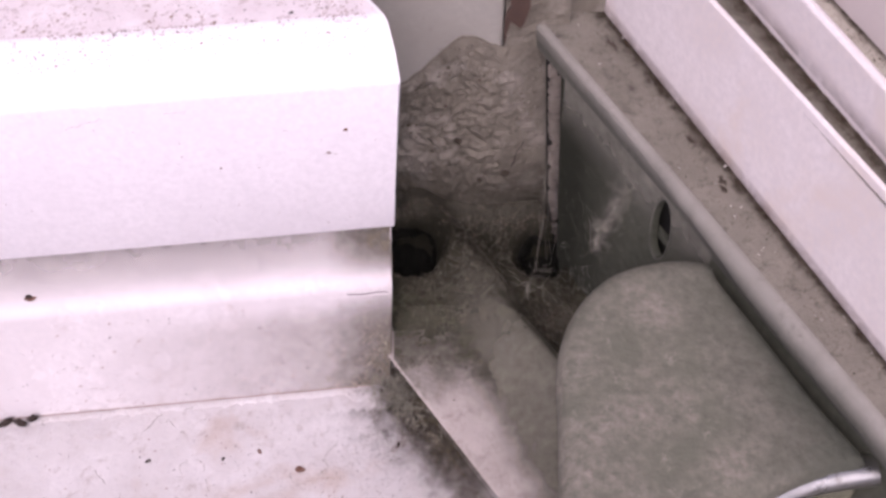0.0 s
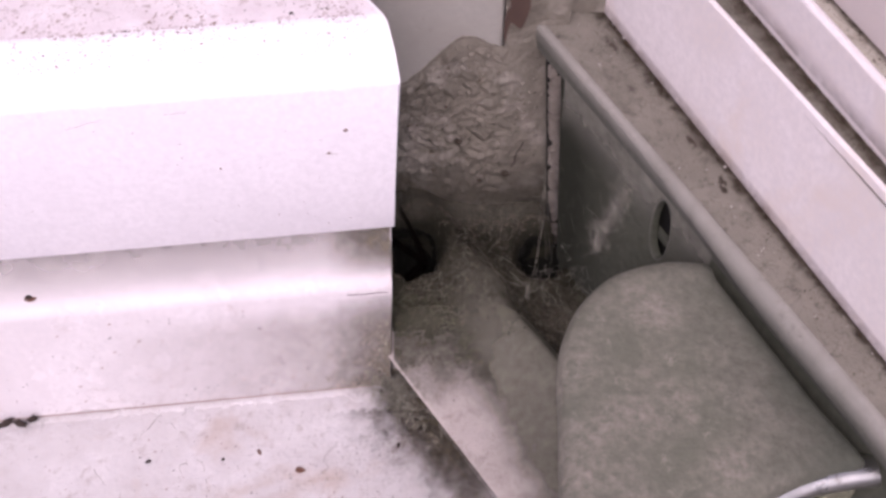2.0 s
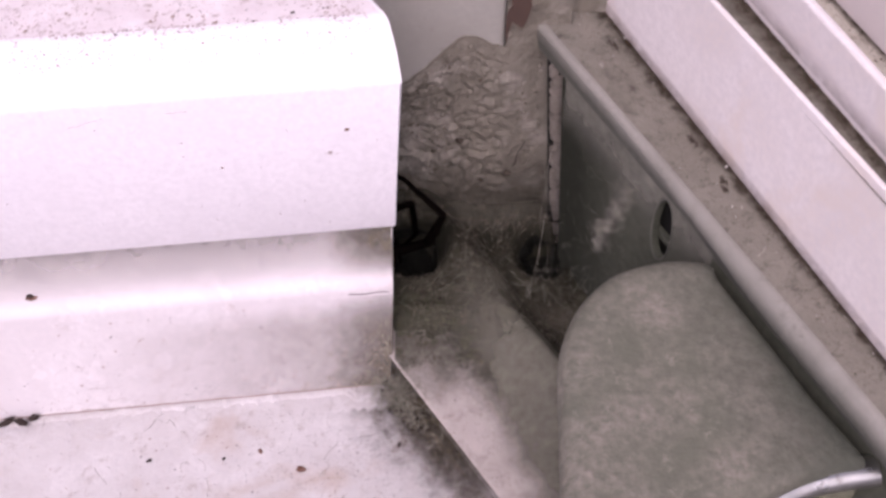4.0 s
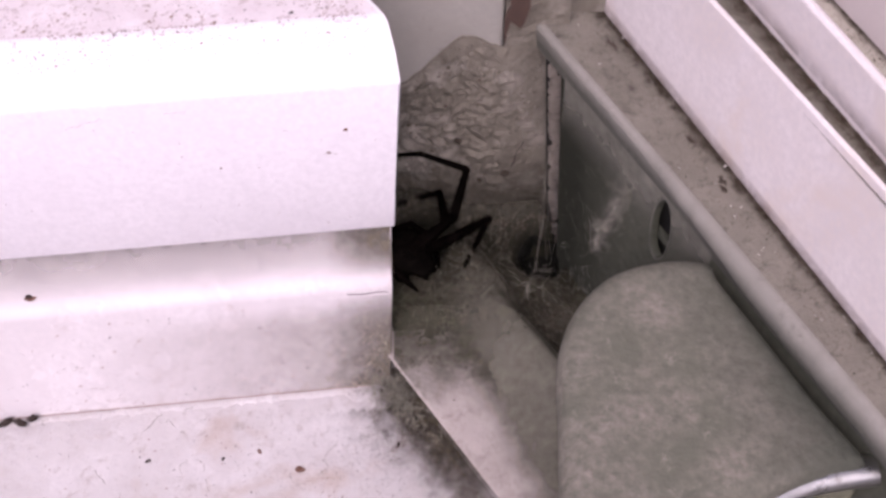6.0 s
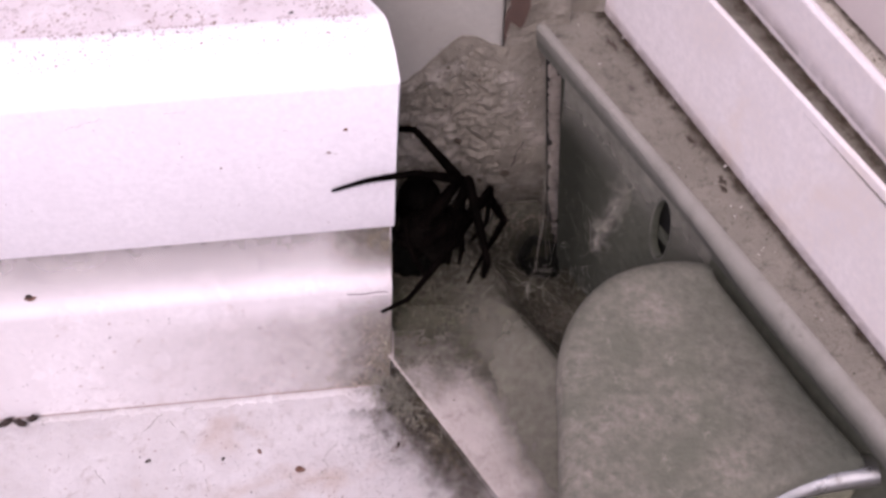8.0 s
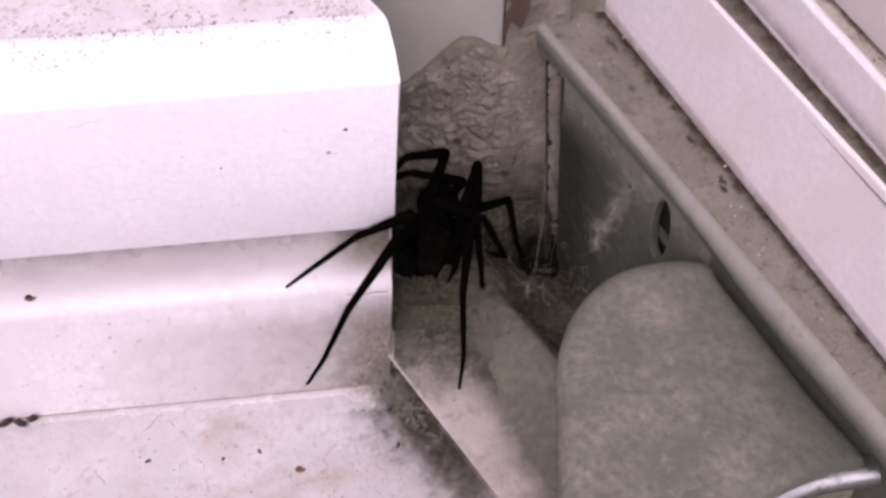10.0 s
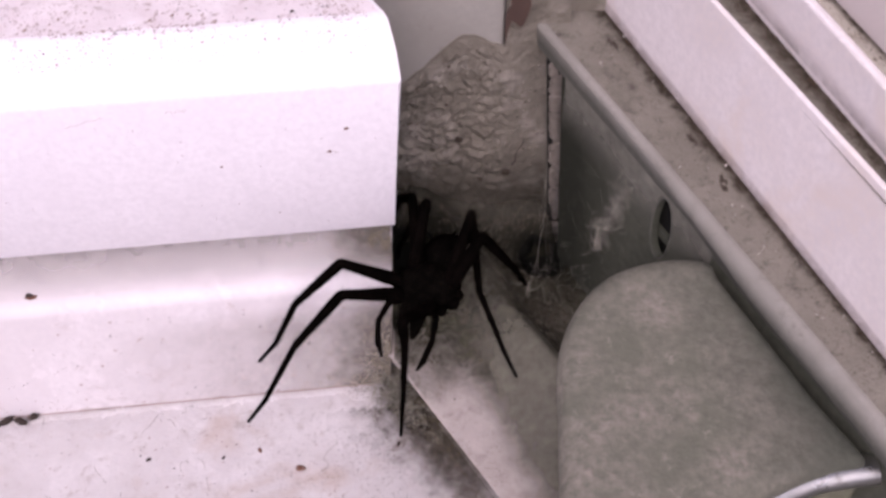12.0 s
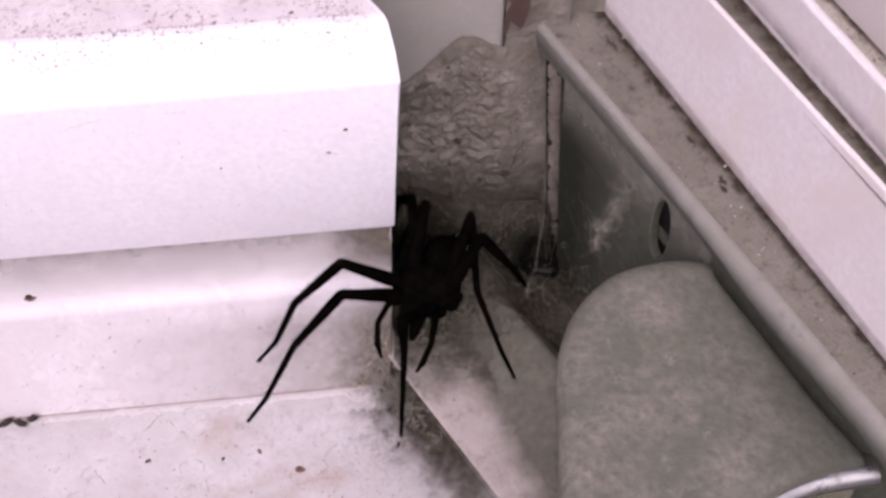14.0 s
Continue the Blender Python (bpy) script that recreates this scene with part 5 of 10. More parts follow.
def build_seal():
    """The old seal in the corner: a block coloured as a shaded slot, with pale crumbling pieces of rubber over it."""
    se = thing("corner_seal", "crumbling pale rubber seal in the corner, full of gaps", "seal")
    slot = block(17.75, 20.4, 29.0, 31.2, -34.5, 15.2, 0.3)
    for v in slot.verts:
        v.co.x += 0.07 * (0.015 - v.co.z)
    part("slot", slot, CAVITY_SHADE, se)
    rnd = random.Random(12)
    z = 14.8
    while z > -33:
        h = rnd.uniform(5, 9)
        low = smoothstep(-z, 8, 14)
        z0 = max(-34.5, z - h)
        bm = bmesh.new()
        rows = []
        for i in range(13):
            zz = z + (z0 - z) * i / 12
            bite = max(0.0, fbm(zz * 0.33, 3.0, 1.0, 5) + 0.03) * (3.6 + 2.5 * low)
            pinch = 0.35 if i in (0, 12) else 0.0
            x0 = 18.0 + 0.068 * (15 - zz) + min(1.6, bite) + 0.25 * fbm(zz * 1.3, 8.0) + pinch
            x1 = 20.5 + 0.068 * (15 - zz) + 0.5 * fbm(zz * 0.6, 5.0) - pinch - 0.5 * low
            y0 = 27.7 + 0.3 * fbm(zz * 0.5, 2.0)
            rows.append([bm.verts.new(Vector(q) * MM) for q in ((x0, 29.4, zz), (x0, y0 + 0.35, zz), (x0 + 0.3, y0, zz), (x1 - 0.35, y0 + 0.05, zz), (x1, y0 + 0.4, zz), (x1, 29.4, zz))])
        for p, q in zip(rows, rows[1:]):
            for j in range(5):
                bm.faces.new((p[j], p[j + 1], q[j + 1], q[j]))
        bm.faces.new(rows[0])
        bm.faces.new(rows[-1])
        part("rubber_piece", bm, RUBBER, se, smooth=50)
        z -= h + rnd.uniform(0.05, 0.3) + 2.2 * low * rnd.random()
    # a solid black lump stands for the shade of a gap
    bm = bmesh.new()
    bmesh.ops.create_icosphere(bm, subdivisions=2, radius=1)
    for v in bm.verts:
        k = 1 + 0.6 * fbm(v.co.x * 2, v.co.y * 2, v.co.z * 2)
        v.co = Vector((19.8 + 0.75 * k * v.co.x - 0.4 * v.co.z, 28.2 + 0.5 * v.co.y, 13.6 + 1.7 * k * v.co.z)) * MM
    part("gap", bm, CAVITY_SHADE, se, "black lump painted in as the shade of a gap above the seal")
    return se


build_crust()
build_crumbs()
build_dust()
build_tunnel(0, "wide funnel of dusty web beside the frame, shade in its near-black colour")
build_tunnel(1, "small web hole under the seal, shade in its near-black colour")
build_seal()
build_wear()
build_specks()
build_webs()


# ---- the spider ----
def at(x, y, z, rx, ry, rz):
    return pose(x * MM, y * MM, z * MM, rx, ry, rz)


def lathe(bm, rings, n=14, start=None):
    """Round body along x from rings of (x, half width, half height, lift); closed at both ends."""
    made = []
    for x, w, h, lift in rings:
        made.append([bm.verts.new(Vector((x, w * math.cos(2 * math.pi * i / n), lift + h * math.sin(2 * math.pi * i / n))) * MM) for i in range(n)])
    for a, b in zip(made, made[1:]):
        for i in range(n):
            bm.faces.new((a[i], a[(i + 1) % n], b[(i + 1) % n], b[i]))
    bm.faces.new(made[0])
    bm.faces.new(made[-1])
    return bm


def hairs(bm, count, length, radius_at, along, rnd):
    """Fine bristles that stand off a body along x."""
    for _ in range(count):
        x = rnd.uniform(*along)
        w, h, lift = radius_at(x)
        a = rnd.uniform(0, 2 * math.pi)
        root = Vector((x, w * math.cos(a), lift + h * math.sin(a)))
        out = Vector((rnd.uniform(0.1, 0.9), math.cos(a), math.sin(a))).normalized()
        tip = root + out * length * rnd.uniform(0.6, 1.2)
        side = out.cross(Vector((1, 0, 0.3))).normalized() * 0.05
        root = root - out * 0.1
        vs = [bm.verts.new(v * MM) for v in (root - side, root + side, tip)]
        bm.faces.new(vs)


def limb(length, r0, r1, rnd, bulge=1.15, count=34, hair=0.9):
    bm = bmesh.new()
    rings = [(-r0 * 0.8, r0 * 0.45, r0 * 0.45, 0), (-r0 * 0.3, r0 * 0.85, r0 * 0.85, 0)]
    for i in range(7):
        u = i / 6
        r = (r0 + (r1 - r0) * u) * (1 + (bulge - 1) * math.sin(math.pi * min(1, u * 1.3 + 0.05)))
        rings.append((length * u, r, r, 0))
    rings += [(length + r1 * 0.5, r1 * 0.7, r1 * 0.7, 0), (length + r1 * 0.8, r1 * 0.3, r1 * 0.3, 0)]
    lathe(bm, rings, 10)
    hairs(bm, count, hair, lambda x: (r0 + (r1 - r0) * x / length,) * 2 + (0,), (0, length), rnd)
    return bm


HIPS = {'1': (2.4, 2.6), '2': (0.4, 3.4), '3': (-1.2, 3.4), '4': (-2.8, 2.7)}
LEGS = {}
TUCKED = []


def build_spider():
    rnd = random.Random(5)
    sp = thing("spider", "large dark brown hairy house spider, long bristly legs", "spider")
    bm = lathe(bmesh.new(), [(-4.6, 0.8, 0.7, -0.2), (-3.8, 2.8, 1.6, -0.2), (-2.2, 4.6, 2.2, 0.0), (-0.3, 5.2, 2.5, 0.1), (1.6, 4.5, 2.4, 0.2), (3.2, 2.9, 2.1, 0.4),
                             (4.8, 2.3, 2.0, 0.4), (5.8, 1.8, 1.5, 0.3), (6.3, 0.7, 0.7, 0.2)], 18)
    hairs(bm, 260, 1.0, lambda x: (3.6, 2.2, 0.2), (-3.5, 5), rnd)
    part("cephalothorax", bm, CARAPACE, sp, "dark carapace with a dull sheen")
    bm = lathe(bmesh.new(), [(-3.8, 0.6, 0.6, 0.0), (-4.4, 2.0, 1.9, 0.0), (-5.6, 3.3, 2.9, 0.0), (-7.2, 3.8, 3.3, 0.0), (-8.8, 3.4, 2.9, -0.1), (-10.2, 2.4, 2.1, -0.1),
                             (-11.1, 1.2, 1.1, -0.1), (-11.6, 0.5, 0.5, -0.1)], 20)
    hairs(bm, 320, 1.1, lambda x: (3.6 * math.sqrt(max(0.05, 1 - ((x + 7.4) / 4.3) ** 2)), 3.1 * math.sqrt(max(0.05, 1 - ((x + 7.4) / 4.3) ** 2)), 0.0), (-11.2, -4.2), rnd)
    part("abdomen", bm, ABDOMEN, sp, "dark bristly abdomen with faint paler chevrons")
    for s in (-1, 1):
        bm = lathe(bmesh.new(), [(4.6, 0.9, 0.9, 0), (5.8, 1.3, 1.4, -0.4), (7.2, 1.25, 1.35, -1.6), (8.6, 1.0, 1.0, -3.2), (9.6, 0.4, 0.4, -4.5)], 12)
        for v in bm.verts:
            v.co.y += 1.15 * s * MM
        TUCKED.append((part("chelicera", bm, CARAPACE, sp), 3.0))
        bm = lathe(bmesh.new(), [(-12.6, 0.12, 0.12, -0.1), (-11.9, 0.28, 0.28, -0.1), (-11.0, 0.34, 0.34, -0.1)], 8)
        for v in bm.verts:
            v.co.y += 0.5 * s * MM
        part("spinneret", bm, ABDOMEN, sp)
        # palp: bent in three, ending in a small club
        pts = [Vector((3.6, 1.7, -0.3)), Vector((6.2, 4.2, 0.7)), Vector((9.2, 4.9, -1.2)), Vector((11.2, 4.2, -4.8)), Vector((12.0, 3.2, -7.4))]
        bm = bmesh.new()
        rings = []
        for i, p in enumerate(pts):
            d = (pts[min(i + 1, 4)] - pts[max(i - 1, 0)]).normalized()
            u = d.cross(Vector((0, 0, 1))).normalized()
            w = u.cross(d)
            r = (0.6, 0.62, 0.5, 0.58, 0.2)[i]
            rings.append([bm.verts.new(Vector(((p + (u * math.cos(a) + w * math.sin(a)) * r).x, (p + (u * math.cos(a) + w * math.sin(a)) * r).y * s, (p + (u * math.cos(a) + w * math.sin(a)) * r).z)) * MM)
                          for a in (2 * math.pi * j / 10 for j in range(10))])
        for a, b in zip(rings, rings[1:]):
            for j in range(10):
                bm.faces.new((a[j], a[(j + 1) % 10], b[(j + 1) % 10], b[j]))
        bm.faces.new(rings[0])
        bm.faces.new(rings[-1])
        TUCKED.append((part("palp", bm, LEGSKIN, sp), 5.5))
    sizes = {'1': (13.5, 14.5, 12, 6), '2': (14.2, 14, 11, 6), '3': (12.5, 13, 11, 5.5), '4': (13.5, 14.5, 13.5, 6)}
    for side in 'RL':
        for k in '1234':
            a, b, c, d = sizes[k]
            if k == '2':
                a, b, c, d = (13.8, 13, 9.5, 5.8) if side == 'R' else (14.5, 14.8, 12, 6)
            hx, hy = HIPS[k]
            root = Vector((0.5 * hx, 0.45 * hy, -1.5))
            reach = Vector((1.25 * hx, 1.75 * hy, -1.1)) - root
            bm = lathe(bmesh.new(), [(-0.6, 0.6, 0.6, 0), (0.4, 1.25, 1.3, 0), (0.55 * reach.length, 1.4, 1.45, 0), (0.85 * reach.length, 1.1, 1.15, 0), (reach.length, 0.5, 0.5, 0)], 10)
            hairs(bm, 50, 0.8, lambda x: (1.3, 1.3, 0), (0, reach.length * 0.9), rnd)
            bm.transform(Matrix.Translation(root * MM) @ reach.to_track_quat('X', 'Z').to_matrix().to_4x4())
            if side == 'R':
                for v in bm.verts:
                    v.co.y = -v.co.y
                bmesh.ops.reverse_faces(bm, faces=bm.faces[:])
            part("coxa", bm, LEGSKIN, sp)
            leg = part("leg", limb(a, 1.08, 0.84, rnd, 1.2, 130, 0.9), LEGSKIN, sp)
            LEGS[side + k] = {"leg": leg,
                              "tibia": part("tibia", limb(b, 0.84, 0.60, rnd, 1.12, 130, 0.9), LEGSKIN, leg),
                              "metatarsus": part("metatarsus", limb(c, 0.58, 0.43, rnd, 1.05, 110, 0.75), LEGSKIN, leg),
                              "tarsus": part("tarsus", limb(d, 0.43, 0.29, rnd, 1.0, 60, 0.55), LEGSKIN, leg)}
    return sp


SPIDER = build_spider()


def motions():
    """The spider comes out of its tunnel, turns and walks to the track; its legs step with it."""
    walk(SPIDER, [
        (0, at(-34, 17, -19, 0, 14, -30)), (1.1, at(-24, 15, -19, 0, 14, -30)), (1.3, at(-17, 13.5, -19, 0, 14, -30)), (1.5, at(-16.73, 13.4, -18.98, 0, 14, -30.2)),
        (1.7, at(-16.51, 13.32, -18.93, 0, 14, -30.6)), (2, at(-16.28, 13.2, -18.81, 0, 14, -31.5)), (2.2, at(-16.16, 13.14, -18.69, 0, 14, -32.3)), (2.5, at(-16, 13.07, -18.5, 0, 14, -33.5)),
        (2.7, at(-15.89, 13.04, -18.36, 0, 14, -34.1)), (3, at(-15.68, 13.01, -18.14, 0, 14, -34.8)), (3.2, at(-15.5, 13, -18, 0, 14, -35)), (3.6, at(-15.07, 13.35, -17.69, 0, 14, -35)),
        (4, at(-14.45, 13.9, -17.27, 0, 14, -35)), (4.4, at(-12.91, 13.63, -16.54, 0, 14, -35)), (4.8, at(-8.72, 11.6, -15.11, 0, 14, -35)), (5.1, at(-8, 10.3, -14.2, 0, 14, -35)),
        (5.3, at(-7.3, 10, -14, 0, 14, -35)), (5.5, at(-7.2, 10, -14, 0, 14, -35)), (5.8, at(-7.1, 9.9, -13.8, 0, 14, -35)), (6, at(-7, 9.8, -13.5, 0, 14, -36)),
        (6.2, at(-6.8, 9.8, -13.2, 0, 14, -37)), (6.5, at(-5.6, 10.4, -12.4, 0, 14, -43)), (6.7, at(-4.4, 10.9, -11.3, 0, 14, -52)), (7, at(-3.7, 10.9, -10, 0, 14, -60)),
        (7.2, at(-3.19, 10.72, -9.23, 0, 14, -64.8)), (7.5, at(-2.6, 10.19, -8, 0, 14, -68)), (7.7, at(-2.25, 9.64, -7.22, 0, 14, -69.7)), (8, at(-1.98, 8.58, -6, 0, 14, -72)),
        (8.2, at(-1.67, 7.77, -5, 0, 14, -74)), (8.5, at(-1.49, 7.06, -4.6, 0, 14, -78)), (8.8, at(-1.51, 6.48, -4.33, 0, 14, -82.4)), (9.1, at(-1.55, 5.92, -4.09, 0, 14, -86.7)),
        (9.4, at(-1.58, 5.35, -3.79, 0, 14, -90.3)), (9.7, at(-1.62, 4.85, -3.43, 0, 14, -93.4)), (10, at(-1.67, 4.27, -3.13, 0, 14, -96.5)), (10.3, at(-1.73, 3.44, -3, 0, 3, -100)),
        (10.5, at(-1.82, 1.61, -3, 0, 3, -103)), (10.7, at(-2.67, -0.2, -3, 0, 3, -107)), (10.9, at(-3.43, -1.99, -3, 0, 3, -110.4)), (11, at(-3.59, -2.82, -3, 0, 3, -112)),
        (11.1, at(-3.23, -3.61, -3.5, 0, 3, -113.9)), (11.2, at(-2.84, -4.19, -4, 0, 3, -115)), (11.4, at(-2.76, -4.83, -4, 0, 3, -115)), (11.6, at(-2.73, -5.13, -4, 0, 3, -115)),
        (14, at(-2.73, -5.24, -4, 0, 3, -115))])
    walk(LEGS['R1']['leg'], [
        (0, at(2.4, -2.6, -0.4, -45.6, 43.1, 134.7)), (5.8, at(2.4, -2.6, -0.4, -45.6, 43.1, 134.7)), (6.5, at(2.4, -2.6, -0.4, -45.6, 43.1, 134.7)), (6.53, at(2.4, -2.6, -0.4, -50.4, 24.5, 126.2)),
        (6.6, at(2.4, -2.6, -0.4, -51.8, 9.9, 121.5)), (6.73, at(2.4, -2.6, -0.4, -51.1, -19.3, 112.7)), (6.87, at(2.4, -2.6, -0.4, -43.8, -47.6, 99.9)), (6.93, at(2.4, -2.6, -0.4, -33.9, -60.3, 87.8)),
        (7, at(2.4, -2.6, -0.4, -6.7, -71.2, 58.2)), (7.2, at(2.4, -2.6, -0.4, -11.3, -68, 63.1)), (7.5, at(2.4, -2.6, -0.4, -27.6, -62, 81)), (7.7, at(2.4, -2.6, -0.4, -30.7, -61, 84.6)),
        (8, at(2.4, -2.6, -0.4, -30.2, -62.4, 84)), (8.2, at(2.4, -2.6, -0.4, -19.1, -67.4, 71.8)), (8.5, at(2.4, -2.6, -0.4, -35.8, -67.2, 89.8)), (8.8, at(2.4, -2.6, -0.4, -40.1, -70.5, 94.5)),
        (9.1, at(2.4, -2.6, -0.4, -36.6, -76.3, 90.8)), (9.4, at(2.4, -2.6, -0.4, -7, -82.5, 60.8)), (9.7, at(2.4, -2.6, -0.4, 63.2, -80.3, -10)), (10, at(2.4, -2.6, -0.4, 83.7, -69.9, -31.1)),
        (10.3, at(2.4, -2.6, -0.4, 79.9, -50, -26.8)), (10.5, at(2.4, -2.6, -0.4, 85.5, -49.5, -34.2)), (10.7, at(2.4, -2.6, -0.4, 89, -54.6, -38.6)), (10.9, at(2.4, -2.6, -0.4, 90.4, -54.1, -40.3)),
        (11, at(2.4, -2.6, -0.4, 94, -58.1, -44.7)), (11.1, at(2.4, -2.6, -0.4, 87, -68.2, -36.9)), (11.2, at(2.4, -2.6, -0.4, 87.1, -31.5, -37)), (11.4, at(2.4, -2.6, -0.4, 87.6, -31.4, -38)),
        (11.6, at(2.4, -2.6, -0.4, 88.1, -32.7, -38.8)), (14, at(2.4, -2.6, -0.4, 88.4, -35.5, -39.4))])
    walk(LEGS['R1']['tibia'], [
        (0, at(13.5, 0, 0, -14.1, -0.1, 5.5)), (5.8, at(13.5, 0, 0, -14.1, -0.1, 5.5)), (6.5, at(13.5, 0, 0, -14.1, -0.1, 5.5)), (6.53, at(13.5, 0, 0, -6.5, 15.3, 58.2)),
        (6.6, at(13.5, 0, 0, 8.7, 17.5, 108.9)), (6.73, at(13.5, 0, 0, 20.3, -1.8, -178.7)), (6.87, at(13.5, 0, 0, 8.2, -19.3, -119.2)), (6.93, at(13.5, 0, 0, -5.2, -20.9, -81.3)),
        (7, at(13.5, 0, 0, -15.9, -15.2, -47.9)), (7.2, at(13.5, 0, 0, -15.1, -11.3, -51.3)), (7.5, at(13.5, 0, 0, -12.3, -12.5, -64.8)), (7.7, at(13.5, 0, 0, -11.6, -11.9, -67.9)),
        (8, at(13.5, 0, 0, -12.4, -9.5, -64)), (8.2, at(13.5, 0, 0, -14.1, -5.7, -51.2)), (8.5, at(13.5, 0, 0, -12.2, -2.9, -75.3)), (8.8, at(13.5, 0, 0, -12, 0.8, -88.8)),
        (9.1, at(13.5, 0, 0, -12.3, 3.1, -98)), (9.4, at(13.5, 0, 0, -12.7, 3.6, -104.2)), (9.7, at(13.5, 0, 0, -12.8, 2.3, -107.3)), (10, at(13.5, 0, 0, -12.8, 0, -107)),
        (10.3, at(13.5, 0, 0, -13, -4.8, -103.2)), (10.5, at(13.5, 0, 0, -12.8, -3.7, -105.6)), (10.7, at(13.5, 0, 0, -12.7, -1.1, -107.6)), (10.9, at(13.5, 0, 0, -12.7, 1.2, -110.4)),
        (11, at(13.5, 0, 0, -12.8, 1, -113.9)), (11.1, at(13.5, 0, 0, -12.4, -6.1, -121.7)), (11.2, at(13.5, 0, 0, -16.4, -6.7, -86.7)), (11.4, at(13.5, 0, 0, -16.5, -5.2, -85.8)),
        (11.6, at(13.5, 0, 0, -16.5, -4.1, -85.7)), (14, at(13.5, 0, 0, -16.5, -3.5, -86.2))])
    walk(LEGS['R1']['metatarsus'], [
        (0, at(27.93, 1.39, 0.03, 146.5, -17.3, 163)), (5.8, at(27.93, 1.39, 0.03, 146.5, -17.3, 163)), (6.5, at(27.93, 1.39, 0.03, 146.5, -17.3, 163)), (6.53, at(20.87, 11.89, -3.83, 116.8, -38.5, -138.7)),
        (6.6, at(9.01, 13.08, -4.37, 73.7, -52.2, -80.9)), (6.73, at(-0.99, -0.33, 0.46, -18.2, -38.3, 29.7)), (6.87, at(6.83, -11.95, 4.79, -47.7, -8.6, 94.8)), (6.93, at(15.54, -13.39, 5.18, -51.1, -1.1, 133.2)),
        (7, at(22.88, -10.38, 3.81, -52.1, -1.1, -175.8)), (7.2, at(22.4, -11.09, 2.85, -52.2, -0.5, -169.9)), (7.5, at(19.53, -12.81, 3.14, -52.4, -0.8, -157.2)), (7.7, at(18.83, -13.15, 2.99, -52.4, -1.2, -153.2)),
        (8, at(19.78, -12.85, 2.39, -52.4, -0.3, -155.4)), (8.2, at(22.53, -11.25, 1.44, -52.4, -0.2, -166.7)), (8.5, at(17.17, -14.01, 0.73, -52.4, -0, -165.1)), (8.8, at(13.81, -14.5, -0.2, -52.4, -0.3, -164.8)),
        (9.1, at(11.49, -14.34, -0.79, -52.4, -1.2, -160.7)), (9.4, at(9.94, -14.03, -0.92, -52.6, -1.6, -151.7)), (9.7, at(9.18, -13.83, -0.58, -52.9, -0.8, -138.8)), (10, at(9.27, -13.87, 0, -52.8, 1.8, -123.3)),
        (10.3, at(10.2, -14.07, 1.21, -52.2, 3.3, -109.5)), (10.5, at(9.61, -13.94, 0.94, -52.2, 4.1, -110.7)), (10.7, at(9.12, -13.82, 0.29, -53.2, 8.4, -119.1)), (10.9, at(8.45, -13.59, -0.3, -53.3, 8.1, -120.1)),
        (11, at(7.63, -13.26, -0.25, -54.1, 6.9, -126.6)), (11.1, at(5.92, -12.27, 1.54, -53.9, 8.2, -124.5)), (11.2, at(14.33, -14.38, 1.69, -46.4, 11.5, -83)), (11.4, at(14.55, -14.4, 1.31, -46.5, 10.6, -83.3)),
        (11.6, at(14.59, -14.42, 1.03, -46.8, 10.3, -85.1)), (14, at(14.45, -14.44, 0.88, -47.4, 10.5, -88.6))])
    walk(LEGS['R1']['tarsus'], [
        (0, at(16.97, 4.74, 3.59, 167.7, -19.7, 170.4)), (5.8, at(16.97, 4.74, 3.59, 167.7, -19.7, 170.4)), (6.5, at(16.97, 4.74, 3.59, 167.7, -19.7, 170.4)), (6.53, at(13.81, 5.69, 3.64, 159.8, -18.2, -165.5)),
        (6.6, at(10.17, 5.81, 5.11, 159.5, -3, -164.3)), (6.73, at(7.2, 4.33, 7.89, 160.4, 22.3, -159.4)), (6.87, at(5.83, -0.13, 6.59, 167.9, 9.6, -132.5)), (6.93, at(7.32, -4.65, 5.41, 167.7, -1.3, -136)),
        (7, at(10.91, -11.25, 4.04, 173.9, -14.9, -177.7)), (7.2, at(10.58, -13.19, 2.95, 164.4, -20.6, -147.4)), (7.5, at(8.47, -17.47, 3.31, 174.7, -13.1, 178.1)), (7.7, at(8.12, -18.56, 3.23, 175.8, -11.3, 173)),
        (8, at(8.87, -17.84, 2.45, 173.3, -13.6, -175.6)), (8.2, at(10.85, -14.02, 1.48, 163.2, -15.1, -136.2)), (8.5, at(5.57, -17.09, 0.73, 168.1, -14.5, -155.3)), (8.8, at(2.23, -17.64, -0.13, 167.7, -12.9, -153.6)),
        (9.1, at(0.17, -18.31, -0.54, 166.2, -10.8, -146.1)), (9.4, at(-0.62, -19.71, -0.58, 164.6, -8.4, -136.8)), (9.7, at(0.15, -21.73, -0.41, 163.4, -5.3, -126.3)), (10, at(2.69, -23.9, -0.37, 162.7, -1.3, -115.2)),
        (10.3, at(6.2, -25.36, 0.52, 162.7, 0.8, -104.8)), (10.5, at(5.38, -25.13, 0.07, 162.7, 1.8, -104.6)), (10.7, at(3.34, -24.19, -1.46, 162.3, 3.2, -114.2)), (10.9, at(2.5, -23.87, -2, 162.3, 4.5, -114.5)),
        (11, at(0.52, -22.82, -1.7, 162, 3.7, -118.6)), (11.1, at(-0.81, -22.05, -0.18, 162.6, -7.5, -137.3)), (11.2, at(15.77, -26.05, -0.71, 162.1, 6.7, -72.7)), (11.4, at(15.92, -26.12, -0.9, 161.7, 6, -75.7)),
        (11.6, at(15.59, -26.19, -1.11, 161.4, 4.6, -79.7)), (14, at(14.74, -26.24, -1.3, 161.1, 2.8, -84.6))])
